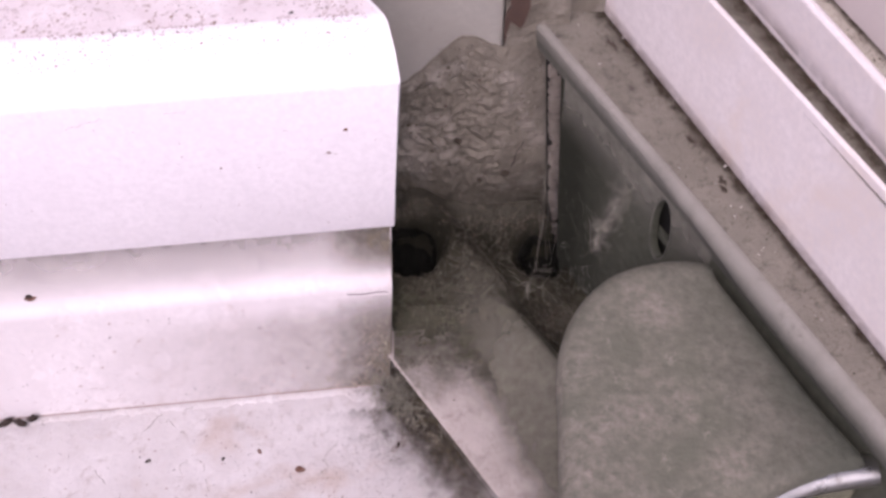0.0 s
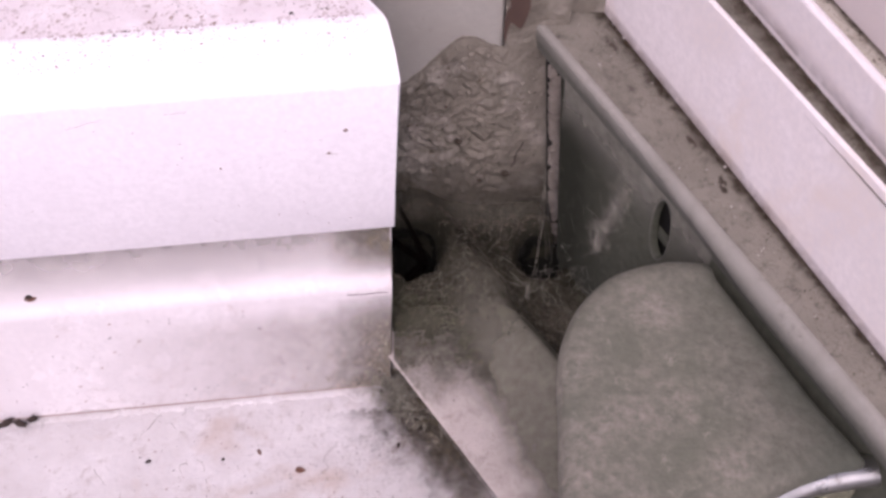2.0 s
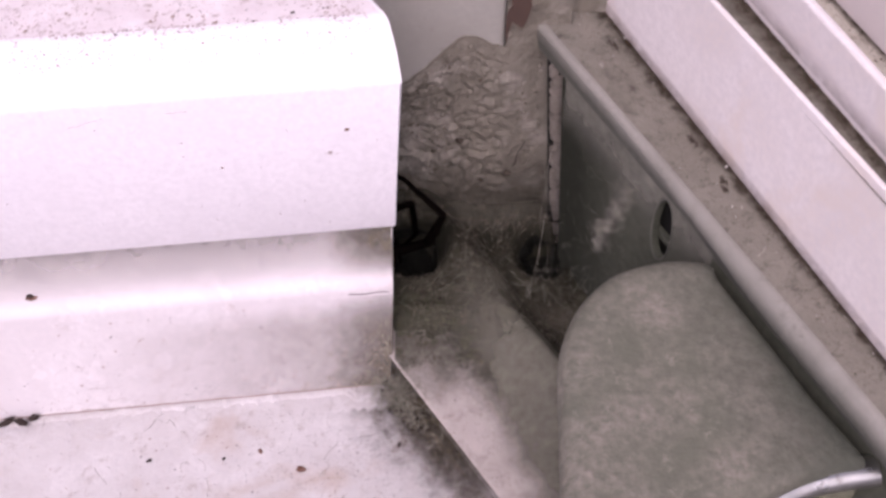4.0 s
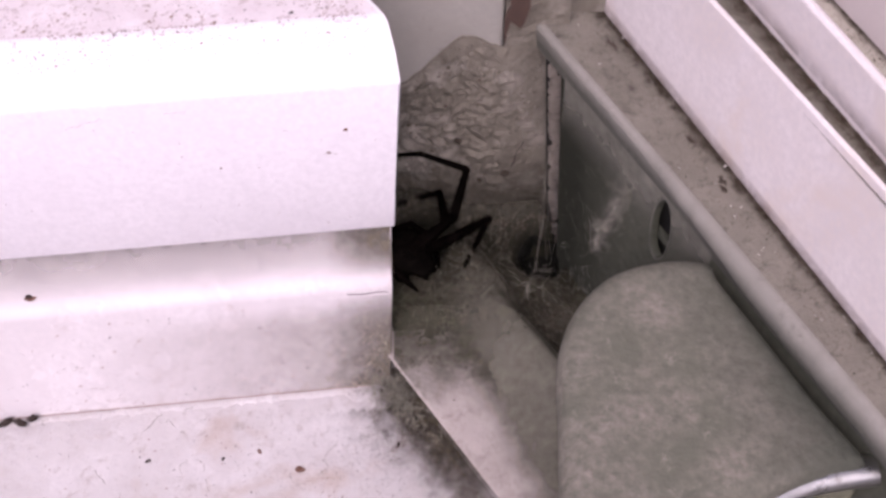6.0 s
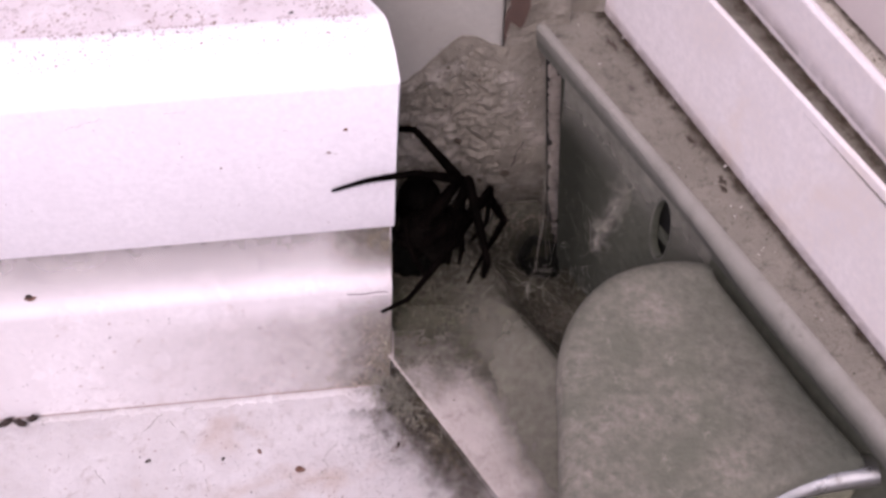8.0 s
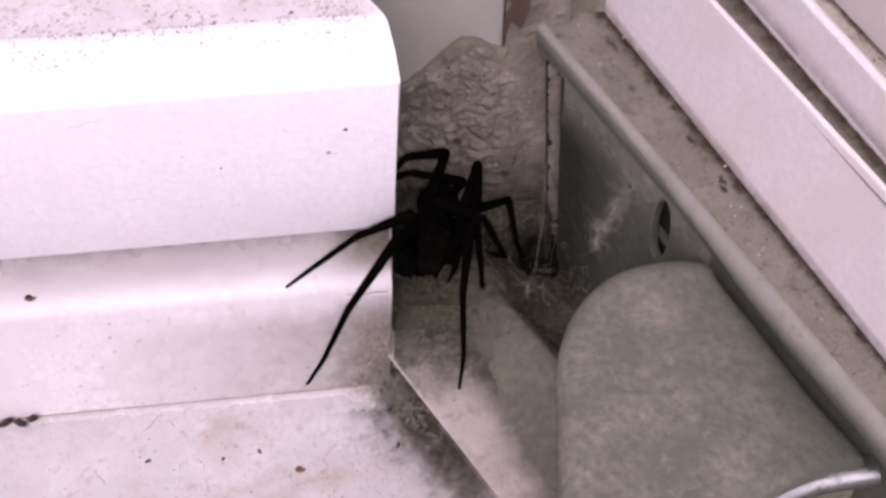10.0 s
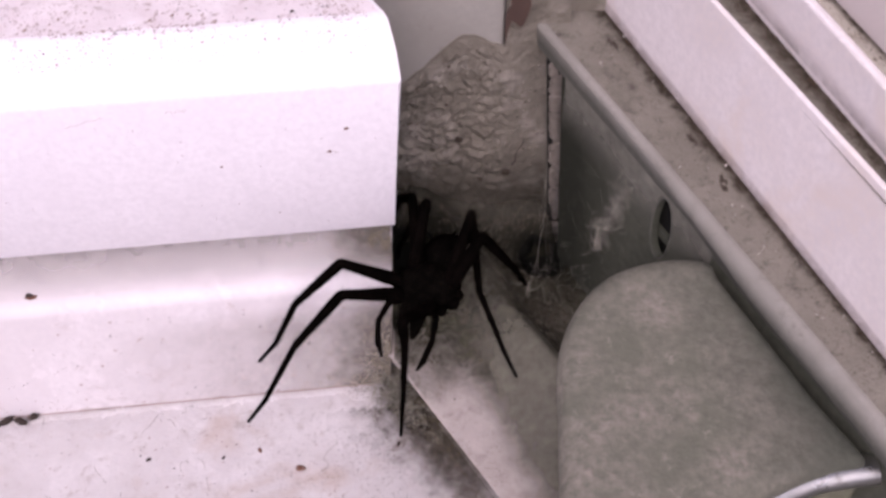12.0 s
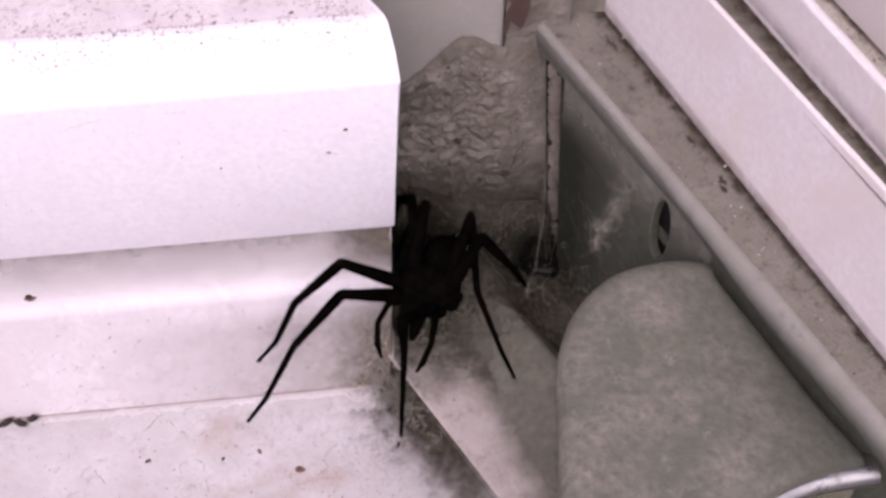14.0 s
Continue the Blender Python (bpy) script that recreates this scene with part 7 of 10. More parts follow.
    walk(LEGS['R3']['tibia'], [
        (0, at(12.5, 0, 0, -150.6, -54.1, 164.7)), (1.1, at(12.5, 0, 0, -150.5, -54.2, 164.5)), (1.3, at(12.5, 0, 0, -150.2, -54.2, 164.2)), (1.5, at(12.5, 0, 0, -150.4, -54.3, 164.4)),
        (1.6, at(12.5, 0, 0, 170.3, -45.7, -145.7)), (1.7, at(12.5, 0, 0, 160.2, -17.4, -127.1)), (2, at(12.5, 0, 0, 159.2, -16.7, -123.7)), (2.2, at(12.5, 0, 0, 154.4, -26.4, -110.7)),
        (2.5, at(12.5, 0, 0, 141.8, -32.4, -85.4)), (2.7, at(12.5, 0, 0, 151.8, -33.8, -103.7)), (3, at(12.5, 0, 0, 164.8, -25.8, -129.3)), (3.1, at(12.5, 0, 0, -179.5, -50.6, -153.9)),
        (3.2, at(12.5, 0, 0, -141, -46, 156)), (3.6, at(12.5, 0, 0, -139.5, -42, 153.8)), (4, at(12.5, 0, 0, -137.9, -37.2, 151.3)), (4.4, at(12.5, 0, 0, -136.6, -31.6, 148.9)),
        (4.8, at(12.5, 0, 0, -135.3, -24.3, 146.2)), (5.1, at(12.5, 0, 0, -135.2, -12.5, 145.8)), (5.13, at(12.5, 0, 0, -133, -0.8, 127.8)), (5.2, at(12.5, 0, 0, -134.2, 12, 115.7)),
        (5.3, at(12.5, 0, 0, -145, 27.5, 84.8)), (5.5, at(12.5, 0, 0, -144.9, 26.8, 85)), (5.8, at(12.5, 0, 0, -147.4, 26.3, 79.5)), (6, at(12.5, 0, 0, -147.3, 21.6, 79.6)),
        (6.07, at(12.5, 0, 0, -149.7, 15.5, 72.2)), (6.1, at(12.5, 0, 0, -149.6, 11.8, 72.6)), (6.13, at(12.5, 0, 0, -150.2, 7.4, 69)), (6.2, at(12.5, 0, 0, -149.8, 4.8, 73)),
        (6.5, at(12.5, 0, 0, -149.2, 11.9, 76.9)), (6.7, at(12.5, 0, 0, -149, 3.4, 78.6)), (7, at(12.5, 0, 0, -148.6, -8.5, 69.8)), (7.1, at(12.5, 0, 0, -145.3, -49.1, 63.4)),
        (7.2, at(12.5, 0, 0, -62.1, -84.1, -22)), (7.5, at(12.5, 0, 0, -107.9, -81, 24.2)), (7.7, at(12.5, 0, 0, -142.4, -80.9, 59.1)), (8, at(12.5, 0, 0, -134.8, -85.1, 51.5)),
        (8.2, at(12.5, 0, 0, -125.3, -84.4, 41.9)), (8.5, at(12.5, 0, 0, 150.9, -82.6, 126.1)), (8.8, at(12.5, 0, 0, 113.9, -77, 163.6)), (9.1, at(12.5, 0, 0, 97, -70.8, -178.9)),
        (9.4, at(12.5, 0, 0, 86.1, -64.6, -167.1)), (9.7, at(12.5, 0, 0, 77.5, -58.2, -157.3)), (10, at(12.5, 0, 0, 68.9, -50.2, -146.8)), (10.03, at(12.5, 0, 0, 76.4, -63.6, -155.6)),
        (10.07, at(12.5, 0, 0, 103.7, -64.7, 174.2)), (10.13, at(12.5, 0, 0, 134.7, -49.1, 137.8)), (10.3, at(12.5, 0, 0, 137, -4.5, 133.1)), (10.5, at(12.5, 0, 0, 138.1, -7.2, 122.6)),
        (10.7, at(12.5, 0, 0, 137.8, -6.8, 124.7)), (10.9, at(12.5, 0, 0, 137.6, -6.2, 126.6)), (11, at(12.5, 0, 0, 137.4, -6.3, 128.7)), (11.1, at(12.5, 0, 0, 138.4, -9.8, 121.4)),
        (11.2, at(12.5, 0, 0, 141.1, -12.7, 107.5)), (11.4, at(12.5, 0, 0, 142.8, -14.2, 100.1)), (11.6, at(12.5, 0, 0, 141.5, -13.9, 105.8)), (14, at(12.5, 0, 0, 141.6, -14.1, 105.4))])
    walk(LEGS['R3']['metatarsus'], [
        (0, at(5.15, 2.01, 10.53, 162.8, 17.7, 177.3)), (1.1, at(5.17, 2.03, 10.54, 162.9, 17.6, 177.5)), (1.3, at(5.18, 2.08, 10.54, 162.7, 17.7, 177)), (1.5, at(5.19, 2.04, 10.55, 162.4, 18, 176)),
        (1.6, at(5, -5.12, 9.3, 132, 58.5, 131.2)), (1.7, at(5.01, -9.89, 3.9, 85.4, 65.7, 79.3)), (2, at(5.59, -10.36, 3.73, -16.8, 73.7, -26.4)), (2.2, at(8.38, -10.89, 5.79, -54.8, 77.1, -65.5)),
        (2.5, at(13.38, -10.94, 6.97, -101.6, 74.3, -113.6)), (2.7, at(9.95, -10.5, 7.23, 158.2, 68.1, 143.2)), (3, at(5.09, -9.06, 5.65, 114.1, 61.5, 95)), (3.1, at(5.09, -3.64, 10.04, 139.9, 60, 124.5)),
        (3.2, at(4.24, 3.68, 9.34, 174.4, 29.4, 170.6)), (3.6, at(3.83, 4.27, 8.7, 173.7, 33.9, 169.4)), (4, at(3.42, 4.97, 7.87, 172.1, 39.6, 166.6)), (4.4, at(3.01, 5.71, 6.8, 168.3, 46.4, 161)),
        (4.8, at(2.66, 6.59, 5.35, 160.8, 54.5, 151.4)), (5.1, at(2, 7.13, 2.8, 137.5, 71.8, 125.7)), (5.13, at(4.54, 10.28, 0.18, 158.3, 82.9, 146.9)), (5.2, at(6.98, 11.45, -2.71, 172, 75.7, 160.8)),
        (5.3, at(13.55, 11.49, -5.99, 161, 53.6, 148.8)), (5.5, at(13.52, 11.56, -5.87, 159.3, 55.6, 146.7)), (5.8, at(14.62, 11.46, -5.76, 155.2, 49.3, 141.6)), (6, at(14.68, 11.89, -4.78, 146.2, 30.2, 127.7)),
        (6.07, at(16.32, 11.93, -3.48, 148.8, -0.2, 137.4)), (6.1, at(16.3, 12.14, -2.66, 145.5, -26.7, 151.1)), (6.13, at(17.13, 12.03, -1.67, 134.5, -53.7, 167.6)), (6.2, at(16.29, 12.39, -1.1, 93.3, -63.7, -145.1)),
        (6.5, at(15.38, 12.39, -2.67, 68.7, -54, -116.5)), (6.7, at(15.07, 12.72, -0.77, 76.7, -56.7, -126.3)), (7, at(16.93, 12.07, 1.92, 91.5, -50.4, -144.6)), (7.1, at(16.31, 7.62, 9.82, 124.8, -24.5, 164.2)),
        (7.2, at(13.73, -0.5, 12.93, 136.2, 3.8, 107.5)), (7.5, at(14.35, 0.83, 12.84, 136.4, 5, 109.8)), (7.7, at(13.55, 1.76, 12.84, 136.4, 4.6, 109.8)), (8, at(13.19, 0.87, 12.95, 136.3, 6, 108.7)),
        (8.2, at(13.44, 0.84, 12.94, 136, 6, 106.3)), (8.5, at(11.51, 1.36, 12.89, 136.5, 0.8, 113.8)), (8.8, at(9.69, 0.83, 12.67, 136.5, -1.3, 119.4)), (9.1, at(8.23, -0.08, 12.28, 136.4, -1.4, 122.6)),
        (9.4, at(7.07, -1.24, 11.75, 136.4, -0.5, 123.3)), (9.7, at(6.17, -2.64, 11.04, 136.4, 1.1, 120.8)), (10, at(5.53, -4.56, 9.98, 136.1, 2.6, 113.1)), (10.03, at(7.24, -2.39, 11.65, 135.8, 20, 111.6)),
        (10.07, at(6.97, 0.56, 11.75, 138.6, 31.8, 117.9)), (10.13, at(6.19, 5.72, 9.82, 151.4, 37.7, 140.2)), (10.3, at(3.64, 9.46, 1.02, 159.4, -8.7, 169.1)), (10.5, at(5.56, 10.87, 1.63, 161.1, -10.2, 158.9)),
        (10.7, at(5.14, 10.61, 1.54, 162, -8.4, 153.5)), (10.9, at(4.8, 10.38, 1.4, 162.7, -7.2, 148)), (11, at(4.42, 10.08, 1.42, 162.9, -7.3, 146.3)), (11.1, at(5.83, 10.94, 2.2, 164.2, -11.6, 138.8)),
        (11.2, at(8.69, 12.09, 2.86, 167.5, -15.5, 124.7)), (11.4, at(10.28, 12.4, 3.19, 169.8, -17.3, 116.4)), (11.6, at(9.07, 12.14, 3.13, 168, -16.9, 122.6)), (14, at(9.16, 12.16, 3.17, 168, -17.1, 122.6))])
    walk(LEGS['R3']['tarsus'], [
        (0, at(-5.32, 2.5, 7.19, -153.1, 57.1, -165.2)), (1.1, at(-5.31, 2.49, 7.22, -152.9, 57, -164.9)), (1.3, at(-5.29, 2.63, 7.2, -153, 57.1, -165.1)), (1.5, at(-5.25, 2.78, 7.16, -154.1, 57.5, -166.4)),
        (1.6, at(1.21, -0.79, -0.07, -129.7, 9.5, -127)), (1.7, at(5.85, -5.45, -6.13, -126.9, -32.7, -140)), (2, at(8.36, -11.73, -6.82, -125.6, -30.1, -142.6)), (2.2, at(9.4, -13.12, -4.94, -131.9, -33.9, -130.7)),
        (2.5, at(12.19, -13.66, -3.62, -140, -35.5, -116.5)), (2.7, at(6.66, -8.04, -2.97, -140.8, -29.1, -115.1)), (3, at(4.63, -3.84, -4.01, -135.8, -18.7, -127.4)), (3.1, at(1.97, 0.9, 0.52, -133.9, 38.2, -118)),
        (3.2, at(-5.21, 5.24, 3.94, -170.6, 70.1, -160.9)), (3.6, at(-5.14, 5.95, 2.56, -163.8, 74.6, -153.8)), (4, at(-4.83, 6.93, 0.86, -149.4, 79.7, -139.1)), (4.4, at(-4.16, 8.18, -1.16, -103, 83.7, -92.2)),
        (4.8, at(-2.95, 9.66, -3.6, -44.5, 79.3, -33.2)), (5.1, at(0, 9.91, -7.65, -21.7, 63.1, -9.4)), (5.13, at(3.41, 11.02, -10.74, -36.7, 7.8, -32.1)), (5.2, at(4.42, 12.35, -13.37, -33.5, -26.2, -51.2)),
        (5.3, at(7.97, 14.87, -14.85, -6.5, -31.2, -104.2)), (5.5, at(8.32, 14.97, -14.94, -6.9, -29.6, -103.4)), (5.8, at(9, 15.91, -14.11, 2.5, -38.3, -120.1)), (6, at(8.86, 19.41, -10.31, 5.5, -49.3, -124.5)),
        (6.07, at(8.23, 19.38, -3.44, -40.6, -15, -49.7)), (6.1, at(7.7, 16.9, 2.27, -38.8, 22.9, -25.7)), (6.13, at(10.77, 13.44, 7.19, -12.1, 48.2, 17.7)), (6.2, at(12.29, 9.6, 8.76, 49.4, 30.8, 103.2)),
        (6.5, at(12.49, 6.6, 6.23, 52.7, 23.7, 110.5)), (6.7, at(11.5, 7.86, 8.43, 49.1, 21.8, 101.2)), (7, at(11.22, 8.01, 10.4, 43.5, 23.3, 86.6)), (7.1, at(6.68, 10.34, 14.39, 3.9, 44.1, 21.5)),
        (7.2, at(10.43, 9.97, 12.2, 77.9, 56.9, 109.8)), (7.5, at(10.63, 11.14, 11.88, 83.3, 57.2, 116.2)), (7.7, at(9.83, 12.07, 11.96, 81.8, 55.5, 114.4)), (8, at(9.69, 11.23, 11.8, 81.5, 58.3, 114.1)),
        (8.2, at(10.37, 11.34, 11.79, 74.9, 58.3, 106.3)), (8.5, at(7.07, 11.42, 12.74, 76.3, 48.8, 108.1)), (8.8, at(4.29, 10.41, 12.92, 76.1, 43.6, 107.8)), (9.1, at(2.31, 9.18, 12.55, 74.1, 41.3, 104.9)),
        (9.4, at(1.03, 7.95, 11.84, 70.5, 40.7, 99.4)), (9.7, at(0.54, 6.81, 10.83, 64.7, 41.6, 90.5)), (10, at(1.21, 5.55, 9.49, 56.6, 45.5, 78.8)), (10.03, at(3.43, 7.22, 7.88, -42.6, 52.4, -35.7)),
        (10.07, at(2.6, 8.83, 5.96, -60.2, 25.2, -62.7)), (10.13, at(-0.5, 11.29, 3.1, -61.2, -8.2, -69.2)), (10.3, at(-7.04, 11.52, 2.69, -61, -5, -71.3)), (10.5, at(-4.54, 14.77, 3.58, -60.3, -2.1, -82.1)),
        (10.7, at(-4.6, 15.46, 3.15, -60.3, 1.9, -82.6)), (10.9, at(-4.45, 16.17, 2.78, -60.3, 5.5, -83.4)), (11, at(-4.66, 16.13, 2.81, -60.2, 7.3, -82.6)), (11.1, at(-2.28, 18.04, 4.41, -61.4, 9.2, -90.7)),
        (11.2, at(2.66, 20.81, 5.8, -63.9, 9.7, -105.7)), (11.4, at(5.61, 21.81, 6.46, -65.3, 9.7, -114.1)), (11.6, at(3.4, 21.01, 6.32, -64.2, 9.9, -107.7)), (14, at(3.49, 21.01, 6.39, -64.2, 9.9, -107.6))])
    walk(LEGS['R4']['leg'], [
        (0, at(-2.8, -2.7, -0.4, -43.6, 8.6, 126.6)), (5.8, at(-2.8, -2.7, -0.4, -43.6, 8.6, 126.6)), (6.5, at(-2.8, -2.7, -0.4, -43.6, 8.6, 126.6)), (7, at(-2.8, -2.7, -0.4, -32.6, 44, 150)),
        (7.2, at(-2.8, -2.7, -0.4, -26, 47.3, 159.2)), (7.5, at(-2.8, -2.7, -0.4, -19.9, 49.7, 167.3)), (7.7, at(-2.8, -2.7, -0.4, -16.3, 50.3, 172)), (8, at(-2.8, -2.7, -0.4, -12.6, 50.5, 176.8)),
        (8.2, at(-2.8, -2.7, -0.4, -8.9, 50.6, -178.3)), (8.27, at(-2.8, -2.7, -0.4, -27.1, 27.4, 153.6)), (8.33, at(-2.8, -2.7, -0.4, -31.6, 5.3, 138.1)), (8.43, at(-2.8, -2.7, -0.4, -30, -17.7, 123.9)),
        (8.47, at(-2.8, -2.7, -0.4, -26.9, -28.4, 116.1)), (8.5, at(-2.8, -2.7, -0.4, -21.5, -37.5, 106.1)), (8.8, at(-2.8, -2.7, -0.4, -27.7, -36.6, 116.4)), (9.1, at(-2.8, -2.7, -0.4, -35.4, -36.3, 129.3)),
        (9.4, at(-2.8, -2.7, -0.4, -45.3, -36.2, 146)), (9.7, at(-2.8, -2.7, -0.4, -48, -36.2, 150.5)), (9.87, at(-2.8, -2.7, -0.4, -50.9, -36.7, 155.4)), (10, at(-2.8, -2.7, -0.4, -53.7, -37.3, 160.1)),
        (10.13, at(-2.8, -2.7, -0.4, -60.8, -46.5, 170.7)), (10.17, at(-2.8, -2.7, -0.4, -63.3, -32.3, 174.6)), (10.2, at(-2.8, -2.7, -0.4, -65.4, -16.8, 179.6)), (10.3, at(-2.8, -2.7, -0.4, -65.5, 16, -171.7)),
        (10.5, at(-2.8, -2.7, -0.4, -64.8, 8.8, -168.5)), (10.7, at(-2.8, -2.7, -0.4, -64.3, 1.9, -163.6)), (10.9, at(-2.8, -2.7, -0.4, -64.5, -6.2, -159.2)), (11, at(-2.8, -2.7, -0.4, -64.9, -10.8, -156.2)),
        (11.1, at(-2.8, -2.7, -0.4, -65.8, -14.5, -152.4)), (11.13, at(-2.8, -2.7, -0.4, -65.8, -17.2, -152.3)), (11.17, at(-2.8, -2.7, -0.4, -65.8, -18.5, -152.2)), (11.2, at(-2.8, -2.7, -0.4, -66.7, -17.3, -149.3)),
        (11.4, at(-2.8, -2.7, -0.4, -66.8, -11.1, -148.9)), (11.6, at(-2.8, -2.7, -0.4, -66.8, -13.4, -148.8)), (14, at(-2.8, -2.7, -0.4, -66.8, -14.3, -148.9))])
    walk(LEGS['R4']['tibia'], [
        (0, at(13.5, 0, 0, -96.5, 37.3, 69)), (5.8, at(13.5, 0, 0, -96.5, 37.3, 69)), (6.5, at(13.5, 0, 0, -96.5, 37.3, 69)), (7, at(13.5, 0, 0, -120.2, 29.5, 27.4)),
        (7.2, at(13.5, 0, 0, -122.7, 29.5, 22.4)), (7.5, at(13.5, 0, 0, -124.9, 29.2, 17.7)), (7.7, at(13.5, 0, 0, -126.1, 29.5, 15.4)), (8, at(13.5, 0, 0, -127.1, 29.9, 13.3)),
        (8.2, at(13.5, 0, 0, -128.4, 30.2, 10.8)), (8.27, at(13.5, 0, 0, -84.9, 29.7, 88)), (8.33, at(13.5, 0, 0, -71.7, 3.4, 131.3)), (8.43, at(13.5, 0, 0, -76.3, -27.1, 152.4)),
        (8.47, at(13.5, 0, 0, -79.2, -45, 157.3)), (8.5, at(13.5, 0, 0, -82.8, -56.9, 161.9)), (8.8, at(13.5, 0, 0, -92.9, -66.5, 173.3)), (9.1, at(13.5, 0, 0, -125.5, -74, -152.1)),
        (9.4, at(13.5, 0, 0, -170.5, -67.6, -104.9)), (9.7, at(13.5, 0, 0, -179.6, -60.3, -94.8)), (9.87, at(13.5, 0, 0, 177.6, -52.8, -91.4)), (10, at(13.5, 0, 0, 176.4, -45.4, -89.9)),
        (10.13, at(13.5, 0, 0, 173.2, -33.7, -84.8)), (10.17, at(13.5, 0, 0, 179.1, -29.9, -95.9)), (10.2, at(13.5, 0, 0, -173.1, -27.2, -112.3)), (10.3, at(13.5, 0, 0, -164.6, -22.6, -132.2)),
        (10.5, at(13.5, 0, 0, -167.5, -24.8, -125)), (10.7, at(13.5, 0, 0, -168.3, -25, -123.1)), (10.9, at(13.5, 0, 0, -169.8, -25.5, -119.6)), (11, at(13.5, 0, 0, -170.8, -25.9, -117.3)),
        (11.1, at(13.5, 0, 0, -172.2, -27.9, -114.2)), (11.13, at(13.5, 0, 0, 87.8, -55.5, 6.1)), (11.17, at(13.5, 0, 0, 63.7, -21.9, 42.2)), (11.2, at(13.5, 0, 0, 62.2, 15, 66.6)),
        (11.4, at(13.5, 0, 0, 61.3, 12, 62.9)), (11.6, at(13.5, 0, 0, 61.8, 12.3, 65.2)), (14, at(13.5, 0, 0, 62, 12.6, 66.1))])
    walk(LEGS['R4']['metatarsus'], [
        (0, at(17.63, 10.77, -8.78, 94.1, -39.8, -174.7)), (5.8, at(17.63, 10.77, -8.78, 94.1, -39.8, -174.7)), (6.5, at(17.63, 10.77, -8.78, 94.1, -39.8, -174.7)), (7, at(24.7, 5.81, -7.15, 100.1, -5.7, 170.5)),
        (7.2, at(25.17, 4.8, -7.15, 100.4, -4, 166.9)), (7.5, at(25.56, 3.85, -7.07, 100.6, -2.7, 163.5)), (7.7, at(25.67, 3.34, -7.14, 100.7, -2.5, 161.8)), (8, at(25.74, 2.88, -7.22, 100.7, -2.3, 160.7)),
        (8.2, at(25.81, 2.35, -7.29, 100.8, -1.9, 159.2)), (8.27, at(13.94, 12.59, -7.18, 99.4, -3.1, -168.8)), (8.33, at(3.95, 10.88, -0.86, 99.5, 14.6, -167.6)), (8.43, at(2.06, 5.97, 6.61, 96.8, 28.1, -174.8)),
        (8.47, at(4.04, 3.96, 10.25, 92.2, 32.6, 176)), (8.5, at(5.97, 2.45, 12.15, 86.7, 28.1, 165.2)), (8.8, at(7.75, 0.67, 13.29, 83.8, 21.3, 158.1)), (9.1, at(9.97, -1.87, 13.94, 81.1, 13.9, 149.3)),
        (9.4, at(12.08, -5.33, 13.41, 78.8, 7.4, 137.1)), (9.7, at(12.9, -7.16, 12.59, 78.7, 1.1, 135.1)), (9.87, at(13.28, -8.76, 11.55, 78.6, 0.3, 134.7)), (10, at(13.52, -10.18, 10.33, 78.6, -0.4, 134.6)),
        (10.13, at(14.59, -12.01, 8.05, 78.6, 0.4, 134.1)), (10.17, at(12.2, -12.5, 7.23, 77.9, 4.2, 116.2)), (10.2, at(8.61, -11.93, 6.64, 76.5, 4.9, 98.6)), (10.3, at(4.51, -9.93, 5.56, 73.1, 4.8, 60.5)),
        (10.5, at(5.95, -10.79, 6.07, 73.8, 6.7, 66.8)), (10.7, at(6.32, -11, 6.14, 73.8, 10.2, 67.2)), (10.9, at(7.03, -11.38, 6.23, 74.3, 13.7, 69.5)), (11, at(7.52, -11.6, 6.32, 74.7, 15.5, 71.2)),
        (11.1, at(8.25, -11.69, 6.78, 76, 17.1, 75.7)), (11.13, at(21.67, 0.87, 11.95, 146.1, 47.3, 179.3)), (11.17, at(23.47, 9.03, 5.41, 167.4, 16, -142.7)), (11.2, at(19.06, 12.85, -3.76, 165.8, -25.4, -125.4)),
        (11.4, at(19.95, 12.63, -3.01, 168.9, -21.9, -133)), (11.6, at(19.44, 12.86, -3.09, 168, -22.4, -130.6)), (14, at(19.24, 12.94, -3.16, 167.6, -22.8, -129.7))])
